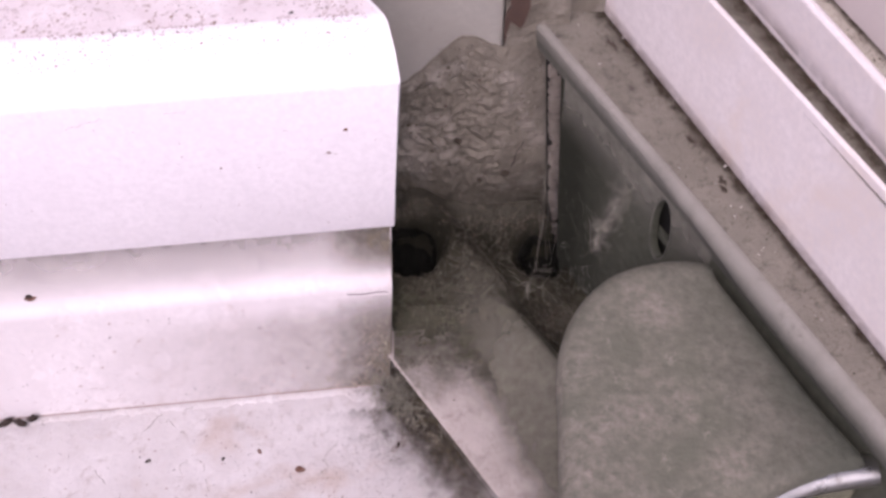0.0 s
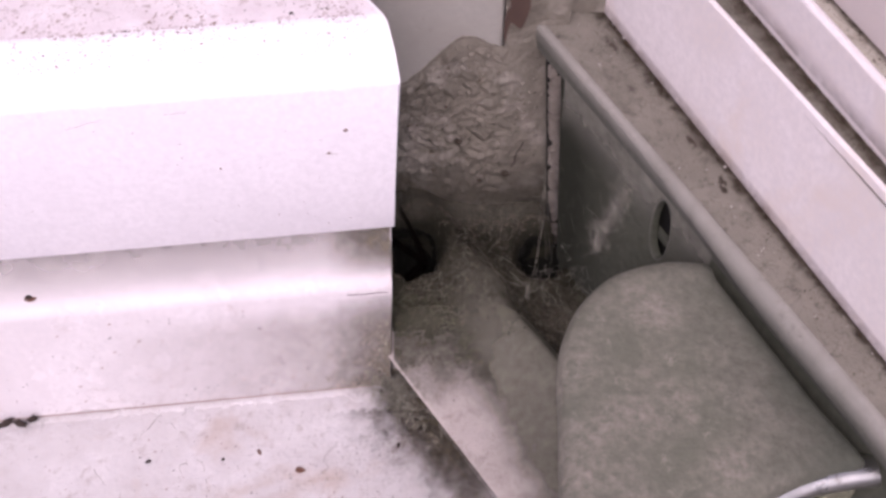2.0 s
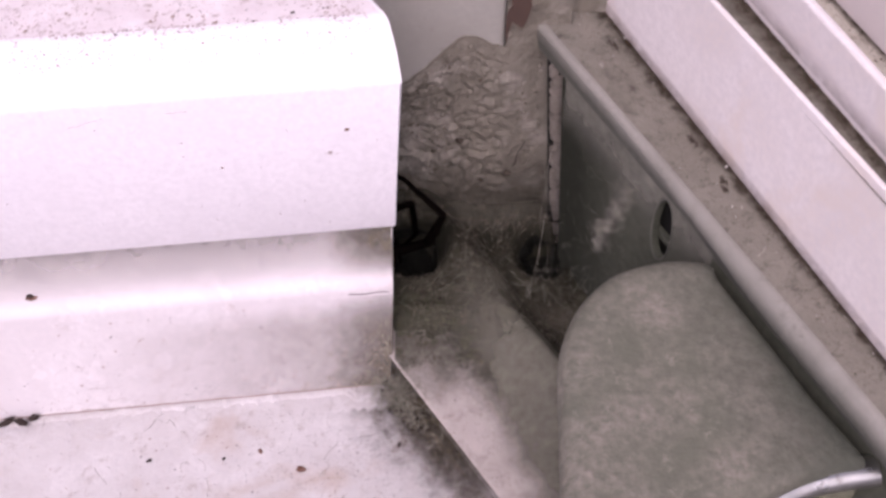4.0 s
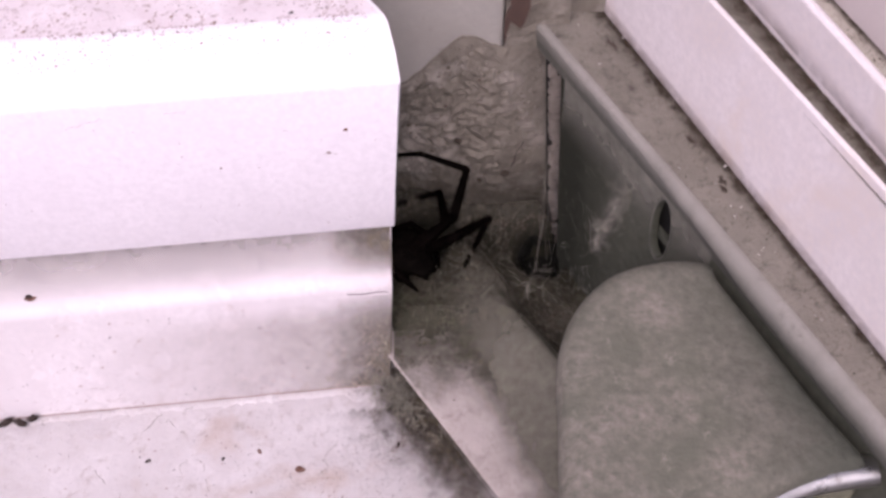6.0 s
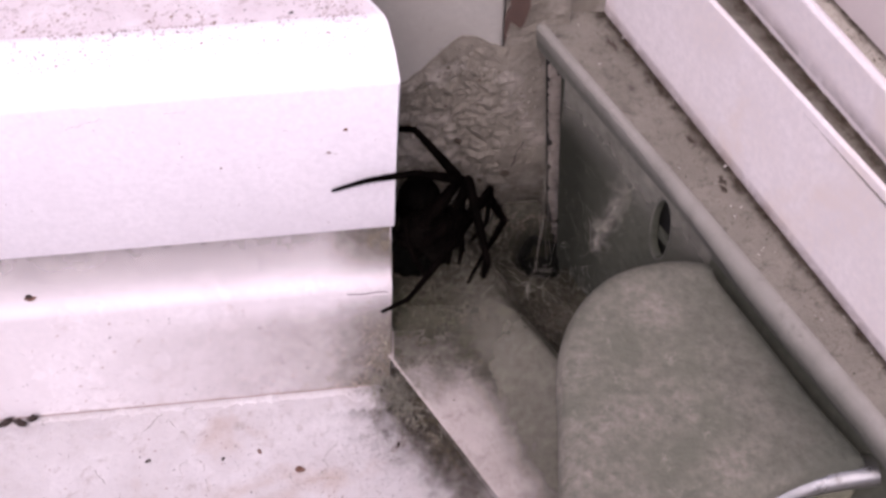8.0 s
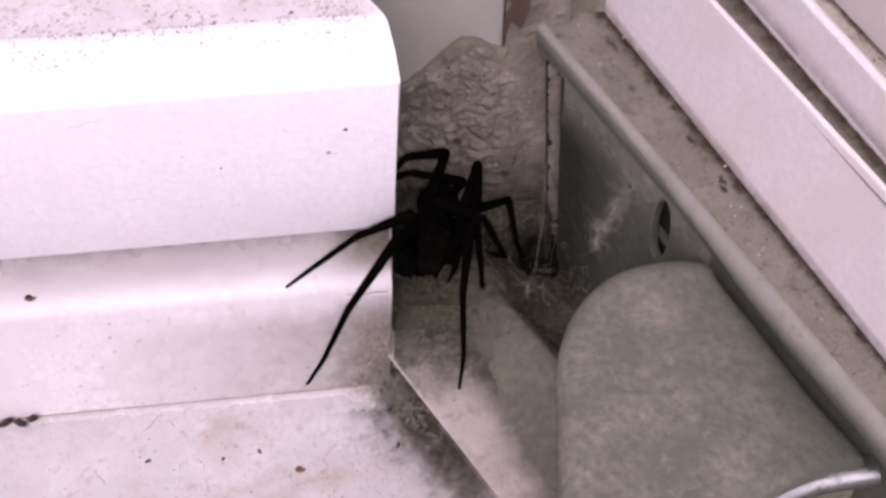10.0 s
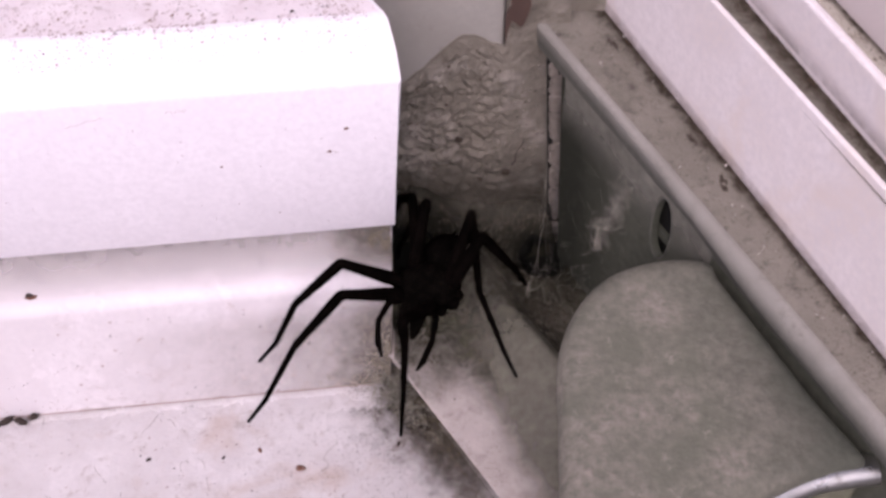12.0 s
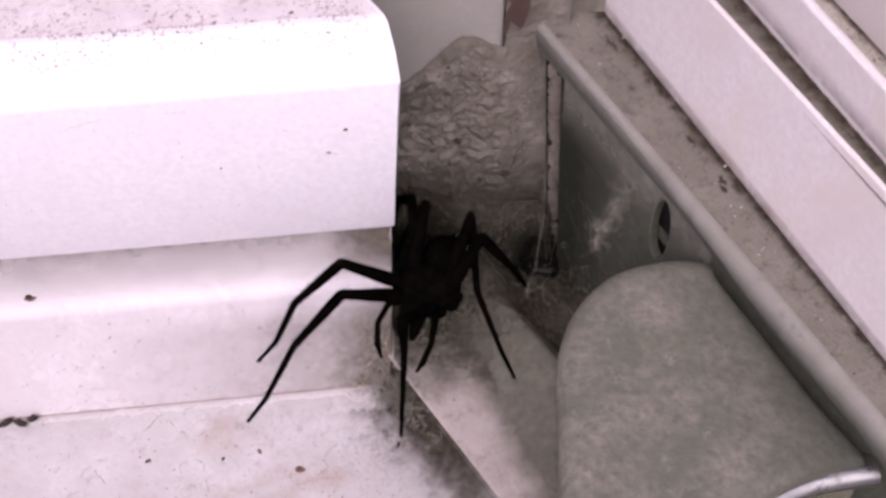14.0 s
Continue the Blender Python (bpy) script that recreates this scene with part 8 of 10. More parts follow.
    walk(LEGS['R4']['tarsus'], [
        (0, at(7.31, 9.82, -0.14, 171, 40.6, 68)), (5.8, at(7.31, 9.82, -0.14, 171, 40.6, 68)), (6.5, at(7.31, 9.82, -0.14, 171, 40.6, 68)), (7, at(11.45, 8.02, -5.81, 149.7, 30.4, 32.2)),
        (7.2, at(12.05, 7.84, -6.2, 147, 30.6, 27)), (7.5, at(12.63, 7.67, -6.44, 144.6, 30.5, 22.3)), (7.7, at(12.86, 7.56, -6.56, 143.4, 30.8, 19.9)), (8, at(13.01, 7.35, -6.68, 142.4, 31.3, 17.8)),
        (8.2, at(13.2, 7.15, -6.84, 141.1, 31.7, 15.4)), (8.27, at(0.71, 9.98, -6.46, 139.9, 19.2, 12.7)), (8.33, at(-8.81, 8.08, -4.27, 142.1, 14, 20.5)), (8.43, at(-9.8, 4.9, 0.25, 143, 20.3, 23.4)),
        (8.47, at(-7.31, 4.75, 2.97, 144.4, 40.5, 26.1)), (8.5, at(-5.55, 5.49, 5.8, -73.9, 76.8, 171.5)), (8.8, at(-3.92, 5.35, 8.38, -79.8, 71.9, 165.3)), (9.1, at(-1.29, 4.83, 10.69, -76.6, 70, 168.8)),
        (9.4, at(2.28, 3.79, 11.66, -15.3, 54.2, -124.1)), (9.7, at(3.35, 2.37, 12.34, -45.5, 60, -159.6)), (9.87, at(3.78, 0.83, 11.48, -86.1, 60.9, 154.2)), (10, at(4.05, -0.56, 10.42, -114, 49.5, 120.7)),
        (10.13, at(5.19, -2.32, 7.95, -128, 27.5, 98.8)), (10.17, at(6.26, -0.42, 6.23, 125.1, 56.9, -26.7)), (10.2, at(6.61, 1.37, 5.48, 77.2, 20.6, -94.7)), (10.3, at(11.14, 1.78, 4.43, 74.4, -16.6, -161.3)),
        (10.5, at(11.23, 1.54, 4.5, 72.3, -19.6, -154.5)), (10.7, at(11.46, 1.25, 3.74, 69.9, -20.3, -147.5)), (10.9, at(11.62, 0.9, 3.03, 67, -20.9, -139.1)), (11, at(11.71, 0.72, 2.71, 65.3, -21.7, -134.5)),
        (11.1, at(11.45, 0.81, 2.81, 63.7, -23.1, -130.3)), (11.13, at(12.51, 0.98, 2.03, 60.5, -21.7, -121.9)), (11.17, at(13.15, 1.16, 1.7, 59.3, -19.9, -118.6)), (11.2, at(11.99, 2.92, 2.04, 62.5, -24.2, -127.2)),
        (11.4, at(11.41, 3.48, 2.03, 64.8, -22, -133)), (11.6, at(11.32, 3.39, 2.06, 63.9, -22.7, -130.6)), (14, at(11.29, 3.36, 2.07, 63.6, -22.9, -129.7))])
    walk(LEGS['L1']['leg'], [
        (0, at(2.4, 2.6, -0.4, 47.6, -27.7, -121.6)), (1.1, at(2.4, 2.6, -0.4, 47.7, -27.9, -121.8)), (1.3, at(2.4, 2.6, -0.4, 47.6, -27.9, -121.5)), (1.5, at(2.4, 2.6, -0.4, 47.4, -27.9, -121.2)),
        (1.7, at(2.4, 2.6, -0.4, 47.2, -27.9, -120.8)), (2, at(2.4, 2.6, -0.4, 47, -28.1, -120.4)), (2.2, at(2.4, 2.6, -0.4, 47.1, -28.3, -120.5)), (2.5, at(2.4, 2.6, -0.4, 47.3, -28.6, -120.9)),
        (2.7, at(2.4, 2.6, -0.4, 47.9, -29.2, -122.1)), (3, at(2.4, 2.6, -0.4, 48.8, -30.5, -124)), (3.2, at(2.4, 2.6, -0.4, 50.4, -33.1, -127)), (3.6, at(2.4, 2.6, -0.4, 52.5, -38.3, -130.7)),
        (4, at(2.4, 2.6, -0.4, 53.6, -45.6, -132.3)), (4.4, at(2.4, 2.6, -0.4, 51.3, -53.6, -129.3)), (4.8, at(2.4, 2.6, -0.4, 27.2, -59.7, -100.6)), (5.1, at(2.4, 2.6, -0.4, -4.4, -59.2, -64.3)),
        (5.13, at(2.4, 2.6, -0.4, -15.2, -63.7, -52)), (5.2, at(2.4, 2.6, -0.4, -23.9, -63.8, -42.3)), (5.3, at(2.4, 2.6, -0.4, -40.7, -62, -23.5)), (5.33, at(2.4, 2.6, -0.4, -31.4, -58.4, -34.1)),
        (5.37, at(2.4, 2.6, -0.4, -27.7, -56.4, -38.5)), (5.4, at(2.4, 2.6, -0.4, -21.7, -50.7, -46)), (5.43, at(2.4, 2.6, -0.4, -27.9, -57.6, -38.4)), (5.47, at(2.4, 2.6, -0.4, -32.2, -60.8, -33.4)),
        (5.5, at(2.4, 2.6, -0.4, -44.6, -66.6, -19.6)), (5.8, at(2.4, 2.6, -0.4, -44.8, -67.8, -19.4)), (6, at(2.4, 2.6, -0.4, -52.5, -68.6, -11.1)), (6.2, at(2.4, 2.6, -0.4, -57.2, -69.6, -6)),
        (6.5, at(2.4, 2.6, -0.4, -56.7, -71.9, -6.6)), (6.7, at(2.4, 2.6, -0.4, -56.8, -72.7, -6.4)), (7, at(2.4, 2.6, -0.4, -82.7, -74.3, 20.5)), (7.2, at(2.4, 2.6, -0.4, -137.9, -68.9, 78.2)),
        (7.5, at(2.4, 2.6, -0.4, -155.7, -63.4, 97.6)), (7.53, at(2.4, 2.6, -0.4, -165.1, -45.8, 109)), (7.6, at(2.4, 2.6, -0.4, -168.9, -25.8, 115.4)), (7.67, at(2.4, 2.6, -0.4, -170.1, -5.4, 119.8)),
        (7.7, at(2.4, 2.6, -0.4, -169.9, 13.6, 122.9)), (7.87, at(2.4, 2.6, -0.4, -169.1, 15.4, 126.3)), (8, at(2.4, 2.6, -0.4, -168.4, 14.7, 129)), (8.2, at(2.4, 2.6, -0.4, -167.4, 15.7, 132.6)),
        (8.5, at(2.4, 2.6, -0.4, -166.3, -1.3, 141.3)), (8.8, at(2.4, 2.6, -0.4, -166.6, -15.6, 143)), (9.1, at(2.4, 2.6, -0.4, -166.3, -30.2, 142.2)), (9.4, at(2.4, 2.6, -0.4, -163.4, -45.6, 137.6)),
        (9.7, at(2.4, 2.6, -0.4, -153.4, -60.9, 125.2)), (10, at(2.4, 2.6, -0.4, -121.6, -72.3, 90.9)), (10.3, at(2.4, 2.6, -0.4, -59.1, -61.1, 24.3)), (10.5, at(2.4, 2.6, -0.4, -54, -56.9, 18.3)),
        (10.7, at(2.4, 2.6, -0.4, -54.1, -48.8, 18.5)), (10.77, at(2.4, 2.6, -0.4, -53, -48.6, 17)), (10.83, at(2.4, 2.6, -0.4, -52, -48.2, 15.6)), (10.9, at(2.4, 2.6, -0.4, -50.9, -47.9, 14.1)),
        (11, at(2.4, 2.6, -0.4, -47.1, -48.4, 9)), (11.07, at(2.4, 2.6, -0.4, -45.2, -47.2, 6.5)), (11.1, at(2.4, 2.6, -0.4, -43, -46.1, 3.5)), (11.13, at(2.4, 2.6, -0.4, -40.7, -44.3, 0.2)),
        (11.2, at(2.4, 2.6, -0.4, -38.6, -42.4, -2.8)), (11.4, at(2.4, 2.6, -0.4, -38.2, -41.5, -3.4)), (11.6, at(2.4, 2.6, -0.4, -38, -42, -3.8)), (14, at(2.4, 2.6, -0.4, -37.8, -43.6, -4))])
    walk(LEGS['L1']['tibia'], [
        (0, at(13.5, 0, 0, -147.8, -33.8, 170)), (1.1, at(13.5, 0, 0, -147.6, -33.9, 169.7)), (1.3, at(13.5, 0, 0, -148.3, -34.2, 170.9)), (1.5, at(13.5, 0, 0, -148.9, -34.4, 172)),
        (1.7, at(13.5, 0, 0, -149.6, -34.8, 173.3)), (2, at(13.5, 0, 0, -150.2, -35.2, 174.3)), (2.2, at(13.5, 0, 0, -150.7, -35.6, 175.1)), (2.5, at(13.5, 0, 0, -150.7, -36, 175.2)),
        (2.7, at(13.5, 0, 0, -150.2, -36.4, 174.3)), (3, at(13.5, 0, 0, -148.8, -36.7, 171.8)), (3.2, at(13.5, 0, 0, -146.1, -36.7, 167.4)), (3.6, at(13.5, 0, 0, -141.7, -36.1, 160)),
        (4, at(13.5, 0, 0, -137.9, -36.5, 153.6)), (4.4, at(13.5, 0, 0, -134.5, -37.5, 147.8)), (4.8, at(13.5, 0, 0, -133.5, -40.3, 146.3)), (5.1, at(13.5, 0, 0, -126.7, -42.9, 136.1)),
        (5.13, at(13.5, 0, 0, -125.1, -46.8, 133.8)), (5.2, at(13.5, 0, 0, -129.1, -43.6, 139.5)), (5.3, at(13.5, 0, 0, -134.3, -36, 147.6)), (5.33, at(13.5, 0, 0, -129.5, -45.1, 140.3)),
        (5.37, at(13.5, 0, 0, -126.2, -49.4, 135.7)), (5.4, at(13.5, 0, 0, -128.4, -46.7, 138.7)), (5.43, at(13.5, 0, 0, -123.1, -49.3, 131.5)), (5.47, at(13.5, 0, 0, -124, -45.3, 132.8)),
        (5.5, at(13.5, 0, 0, -125.8, -37.8, 135.4)), (5.8, at(13.5, 0, 0, -123.9, -37.4, 132.3)), (6, at(13.5, 0, 0, -123.9, -37.5, 132.4)), (6.2, at(13.5, 0, 0, -122.3, -37.9, 129.8)),
        (6.5, at(13.5, 0, 0, -125.9, -38.9, 135.5)), (6.7, at(13.5, 0, 0, -131.8, -41.4, 144.6)), (7, at(13.5, 0, 0, -130.5, -42.6, 142.8)), (7.2, at(13.5, 0, 0, -131.2, -42.4, 143.8)),
        (7.5, at(13.5, 0, 0, -130.8, -47, 143.2)), (7.53, at(13.5, 0, 0, -103.2, -30.5, 100.8)), (7.6, at(13.5, 0, 0, -100.6, 0.7, 91.1)), (7.67, at(13.5, 0, 0, -96.4, 30, 106.4)),
        (7.7, at(13.5, 0, 0, -70, 41.6, 149.9)), (7.87, at(13.5, 0, 0, -69.2, 40.3, 151.2)), (8, at(13.5, 0, 0, -68.3, 40.3, 152.6)), (8.2, at(13.5, 0, 0, -66.7, 38.4, 155.2)),
        (8.5, at(13.5, 0, 0, -67.9, 28.3, 153)), (8.8, at(13.5, 0, 0, -68, 23.3, 152.8)), (9.1, at(13.5, 0, 0, -67.9, 19.7, 152.9)), (9.4, at(13.5, 0, 0, -67.8, 17.4, 153.2)),
        (9.7, at(13.5, 0, 0, -67.8, 16.6, 153.4)), (10, at(13.5, 0, 0, -68, 17.6, 152.7)), (10.3, at(13.5, 0, 0, -68.9, 18.9, 149.8)), (10.5, at(13.5, 0, 0, -70, 20.9, 146.5)),
        (10.7, at(13.5, 0, 0, -70.6, 18.7, 144.7)), (10.77, at(13.5, 0, 0, -70.8, 19.6, 144.2)), (10.83, at(13.5, 0, 0, -71, 20.4, 143.7)), (10.9, at(13.5, 0, 0, -71.2, 21.3, 143)),
        (11, at(13.5, 0, 0, -63.9, 21.4, 163)), (11.07, at(13.5, 0, 0, -63.7, 23.8, 163.4)), (11.1, at(13.5, 0, 0, -63.5, 26.4, 163.8)), (11.13, at(13.5, 0, 0, -64.1, 29.9, 162.6)),
        (11.2, at(13.5, 0, 0, -64.9, 33.3, 161.1)), (11.4, at(13.5, 0, 0, -65.5, 33.8, 160)), (11.6, at(13.5, 0, 0, -65.4, 33.7, 160.1)), (14, at(13.5, 0, 0, -64.8, 33.3, 161.2))])
    walk(LEGS['L1']['metatarsus'], [
        (0, at(1.63, 2.1, 8.06, -90.6, 30.7, -149.5)), (1.1, at(1.66, 2.15, 8.09, -90.4, 30.7, -149)), (1.3, at(1.66, 1.9, 8.14, -89.4, 31.1, -147.1)), (1.5, at(1.66, 1.66, 8.2, -88.7, 31.1, -145.9)),
        (1.7, at(1.68, 1.39, 8.28, -88.4, 31.4, -145.3)), (2, at(1.71, 1.18, 8.36, -88.2, 31.5, -144.9)), (2.2, at(1.75, 1, 8.44, -88.1, 31.6, -144.7)), (2.5, at(1.81, 0.99, 8.52, -87.9, 31.2, -144.2)),
        (2.7, at(1.88, 1.15, 8.6, -87.8, 30.5, -144.1)), (3, at(1.98, 1.65, 8.66, -87.8, 28.7, -144)), (3.2, at(2.16, 2.54, 8.67, -88.4, 26, -145.4)), (3.6, at(2.49, 4.01, 8.55, -90, 21.1, -149.4)),
        (4, at(3.06, 5.18, 8.62, -91.8, 17.7, -154.8)), (4.4, at(3.76, 6.12, 8.83, -93.6, 16.4, -161)), (4.8, at(4.3, 6.13, 9.38, -98.3, 22.3, -175.2)), (5.1, at(5.85, 7.37, 9.87, -105.1, 23.9, 167.7)),
        (5.13, at(6.63, 7.16, 10.57, -106.6, 13.1, 163)), (5.2, at(5.52, 6.81, 10.01, -107, 10.4, 161)), (5.3, at(3.6, 6.28, 8.53, -107.6, 1.8, 155.5)), (5.33, at(5.63, 6.54, 10.27, -107.7, 12.4, 155)),
        (5.37, at(6.75, 6.58, 11.02, -107.9, 15.9, 154)), (5.4, at(6.03, 6.56, 10.55, -107.7, 27.9, 154.5)), (5.43, at(7.23, 7.07, 11, -107.1, 17.9, 156.1)), (5.47, at(6.57, 7.49, 10.31, -106.2, 16.1, 159.3)),
        (5.5, at(5.34, 8.04, 8.89, -105.1, 9.1, 164.1)), (5.8, at(5.75, 8.52, 8.81, -105, 14, 164.5)), (6, at(5.74, 8.5, 8.82, -105.2, 11.7, 163.9)), (6.2, at(6.17, 8.79, 8.9, -104.7, 18.8, 165.8)),
        (6.5, at(5.45, 7.91, 9.11, -103, 24.1, 170.4)), (6.7, at(4.64, 6.29, 9.6, -102.7, 23.1, 171.1)), (7, at(5, 6.46, 9.81, -102.1, 16.9, 172.9)), (7.2, at(4.87, 6.33, 9.78, -102, -0.1, 173.9)),
        (7.5, at(5.59, 5.93, 10.61, -102.1, -6.4, 176.6)), (7.53, at(11.15, 12.27, 7.37, -101.5, -21.8, 174.3)), (7.6, at(13.22, 14.5, -0.17, -99.2, -39, 169.8)), (7.67, at(9.95, 12.05, -7.24, -93.5, -55.8, 162.2)),
        (7.7, at(4.11, 5.43, -9.62, -74.8, -68.5, 141.1)), (7.87, at(3.82, 5.33, -9.39, -57.3, -79.7, 123)), (8, at(3.68, 5.09, -9.37, -0.7, -84.5, 66)), (8.2, at(3.19, 4.77, -9.01, -4.5, -78.1, 69.9)),
        (8.5, at(2.12, 5.79, -6.87, -69.8, -64.9, 137.6)), (8.8, at(1.66, 6.1, -5.73, -82.1, -51.2, 152)), (9.1, at(1.35, 6.22, -4.9, -85.8, -34.6, 157.3)), (9.4, at(1.15, 6.24, -4.34, -85.6, -15.6, 157)),
        (9.7, at(1.08, 6.23, -4.15, -85.1, 4.5, 152)), (10, at(1.22, 6.33, -4.39, -87.7, 22.5, 141.1)), (10.3, at(1.64, 6.89, -4.7, -96.7, 32.2, 121.8)), (10.5, at(2.21, 7.48, -5.18, -91.5, 26.1, 132.4)),
        (10.7, at(2.29, 7.93, -4.65, -91.8, 21.5, 131.8)), (10.77, at(2.42, 7.99, -4.87, -87.3, 20.2, 144.4)), (10.83, at(2.55, 8.06, -5.05, -83.1, 19.1, 156.8)), (10.9, at(2.71, 8.13, -5.27, -79.1, 17.5, 169.3)),
        (11, at(0.59, 3.96, -5.28, -88.2, 28.1, 146.2)), (11.07, at(0.79, 3.79, -5.85, -91.3, 31.9, 140)), (11.1, at(1.02, 3.62, -6.44, -95, 35.3, 133.3)), (11.13, at(1.51, 3.77, -7.23, -98.3, 38.5, 127.8)),
        (11.2, at(2.04, 3.93, -7.97, -102.4, 40.7, 121.4)), (11.4, at(2.17, 4.11, -8.06, -102.2, 41.2, 121.8)), (11.6, at(2.16, 4.09, -8.05, -100.8, 41.3, 123.9)), (14, at(2.03, 3.91, -7.97, -98.6, 40.5, 127.2))])
    walk(LEGS['L1']['tarsus'], [
        (0, at(-7.26, -3.13, 1.93, -92.3, 68.3, -113.8)), (1.1, at(-7.18, -3.16, 1.96, -92.8, 68.9, -114.4)), (1.3, at(-6.97, -3.68, 1.95, -97.9, 71.3, -119.7)), (1.5, at(-6.85, -4.1, 2, -100.7, 72.5, -122.7)),
        (1.7, at(-6.75, -4.44, 2.03, -102.5, 73.4, -124.6)), (2, at(-6.67, -4.71, 2.1, -103.6, 73.5, -125.8)), (2.2, at(-6.59, -4.9, 2.15, -103.8, 73.9, -125.9)), (2.5, at(-6.52, -5.01, 2.3, -103.2, 73.4, -125.3)),
        (2.7, at(-6.49, -4.91, 2.51, -100.5, 71.9, -122.5)), (3, at(-6.53, -4.54, 2.89, -97.4, 67.9, -119.2)), (3.2, at(-6.72, -3.59, 3.42, -95.8, 59.6, -117.4)), (3.6, at(-7.15, -1.69, 4.23, -95.2, 46, -116.7)),
        (4, at(-7.29, 0.32, 4.97, -98.1, 31.3, -121.3)), (4.4, at(-7.13, 2.38, 5.44, -100.8, 16.8, -127.9)), (4.8, at(-6.76, 5.19, 4.82, -104.1, 7.6, -143.1)), (5.1, at(-4.87, 9.69, 5.01, -105.2, -1.6, -163.7)),
        (5.13, at(-4.55, 10.58, 7.85, -115, -15.4, -103.8)), (5.2, at(-5.64, 10.65, 7.85, -120.6, 0.7, -62.3)), (5.3, at(-7.31, 11.27, 8.15, -112.3, 22.4, -23.1)), (5.33, at(-4.99, 11.49, 7.69, -128.6, 16, -70)),
        (5.37, at(-3.62, 11.64, 7.72, -138.6, 8, -115.5)), (5.4, at(-3.54, 11.12, 4.93, -149.8, 11.6, -175.1)), (5.43, at(-3.21, 11.69, 7.3, -135.8, 21.7, -129)), (5.47, at(-4.22, 11.55, 6.98, -114.5, 35.9, -86.5)),
        (5.5, at(-6.06, 11.28, 6.99, -76.7, 38.3, -27.4)), (5.8, at(-5.47, 11.63, 5.91, -78, 41.5, -29.3)), (6, at(-5.55, 11.75, 6.39, -82.9, 54.1, -36)), (6.2, at(-4.84, 11.57, 5.03, -83.4, 46.1, -36.7)),
        (6.5, at(-5.35, 9.73, 4.2, -83.1, 55.6, -36.2)), (6.7, at(-6.27, 8, 4.9, -73.3, 66, -25.1)), (7, at(-6.4, 7.89, 6.33, -158.1, 75.4, -113)), (7.2, at(-7.06, 7.61, 9.81, 154.6, 38.5, -165.7)),
        (7.5, at(-6.31, 6.63, 11.95, 159.1, 41.4, -158.7)), (7.53, at(0.07, 13.37, 11.83, 158.7, 3, -159.8)), (7.6, at(4.04, 16.15, 7.38, 156.6, -33.7, -152.5)), (7.67, at(3.52, 14.12, 2.68, 129.2, -64.3, -117.8)),
        (7.7, at(0.69, 8.19, 1.55, 58.8, -57.5, -40.1)), (7.87, at(2.65, 7.12, 2.42, 125, -85.1, -107.5)), (8, at(4.15, 6.15, 2.57, -144.1, -57.9, 160.2)), (8.2, at(4.04, 7.1, 2.73, -149.6, -42.1, 167.2)),
        (8.5, at(-1.64, 9.22, 4, -161.4, -34.9, -173.9)), (8.8, at(-4.98, 9.63, 3.62, -159.6, -20.1, -177.8)), (9.1, at(-7.76, 10.03, 1.92, -158.4, -4.4, 176.4)), (9.4, at(-9.49, 10.75, -1.11, -158.9, 11.1, 168.5)),
        (9.7, at(-9.48, 11.85, -5.1, -162.4, 24.9, 157.2)), (10, at(-7.41, 13.29, -8.99, -170.4, 35.2, 141.3)), (10.3, at(-3.71, 15.53, -11.09, 177.6, 37.5, 121.2)), (10.5, at(-5.06, 15.43, -10.46, 172.9, 33.9, 113.1)),
        (10.7, at(-5.16, 16.25, -9.04, 169.5, 31.6, 106.9)), (10.77, at(-6.73, 14.55, -9.01, -170.8, 26.5, 146.3)), (10.83, at(-7.87, 12.52, -8.98, -158.4, 13.7, -179)), (10.9, at(-8.54, 10.24, -8.88, -155.2, -2.2, -147.7)),
        (11, at(-8.21, 9.85, -10.93, -156.2, 6.9, -172.9)), (11.07, at(-7.02, 10.34, -12.2, -161.3, 23.1, 168)), (11.1, at(-5.7, 10.75, -13.37, -173.3, 35.6, 143.8)), (11.13, at(-4.25, 11.19, -14.7, 168.1, 40.2, 114)),
        (11.2, at(-2.7, 11.7, -15.79, 150.1, 34.7, 84.9)), (11.4, at(-2.59, 11.79, -15.96, 151.5, 35.6, 87.2)), (11.6, at(-2.87, 11.58, -15.98, 152.6, 35.9, 89.2)), (14, at(-3.48, 11.18, -15.77, 153.4, 35.7, 90.6))])
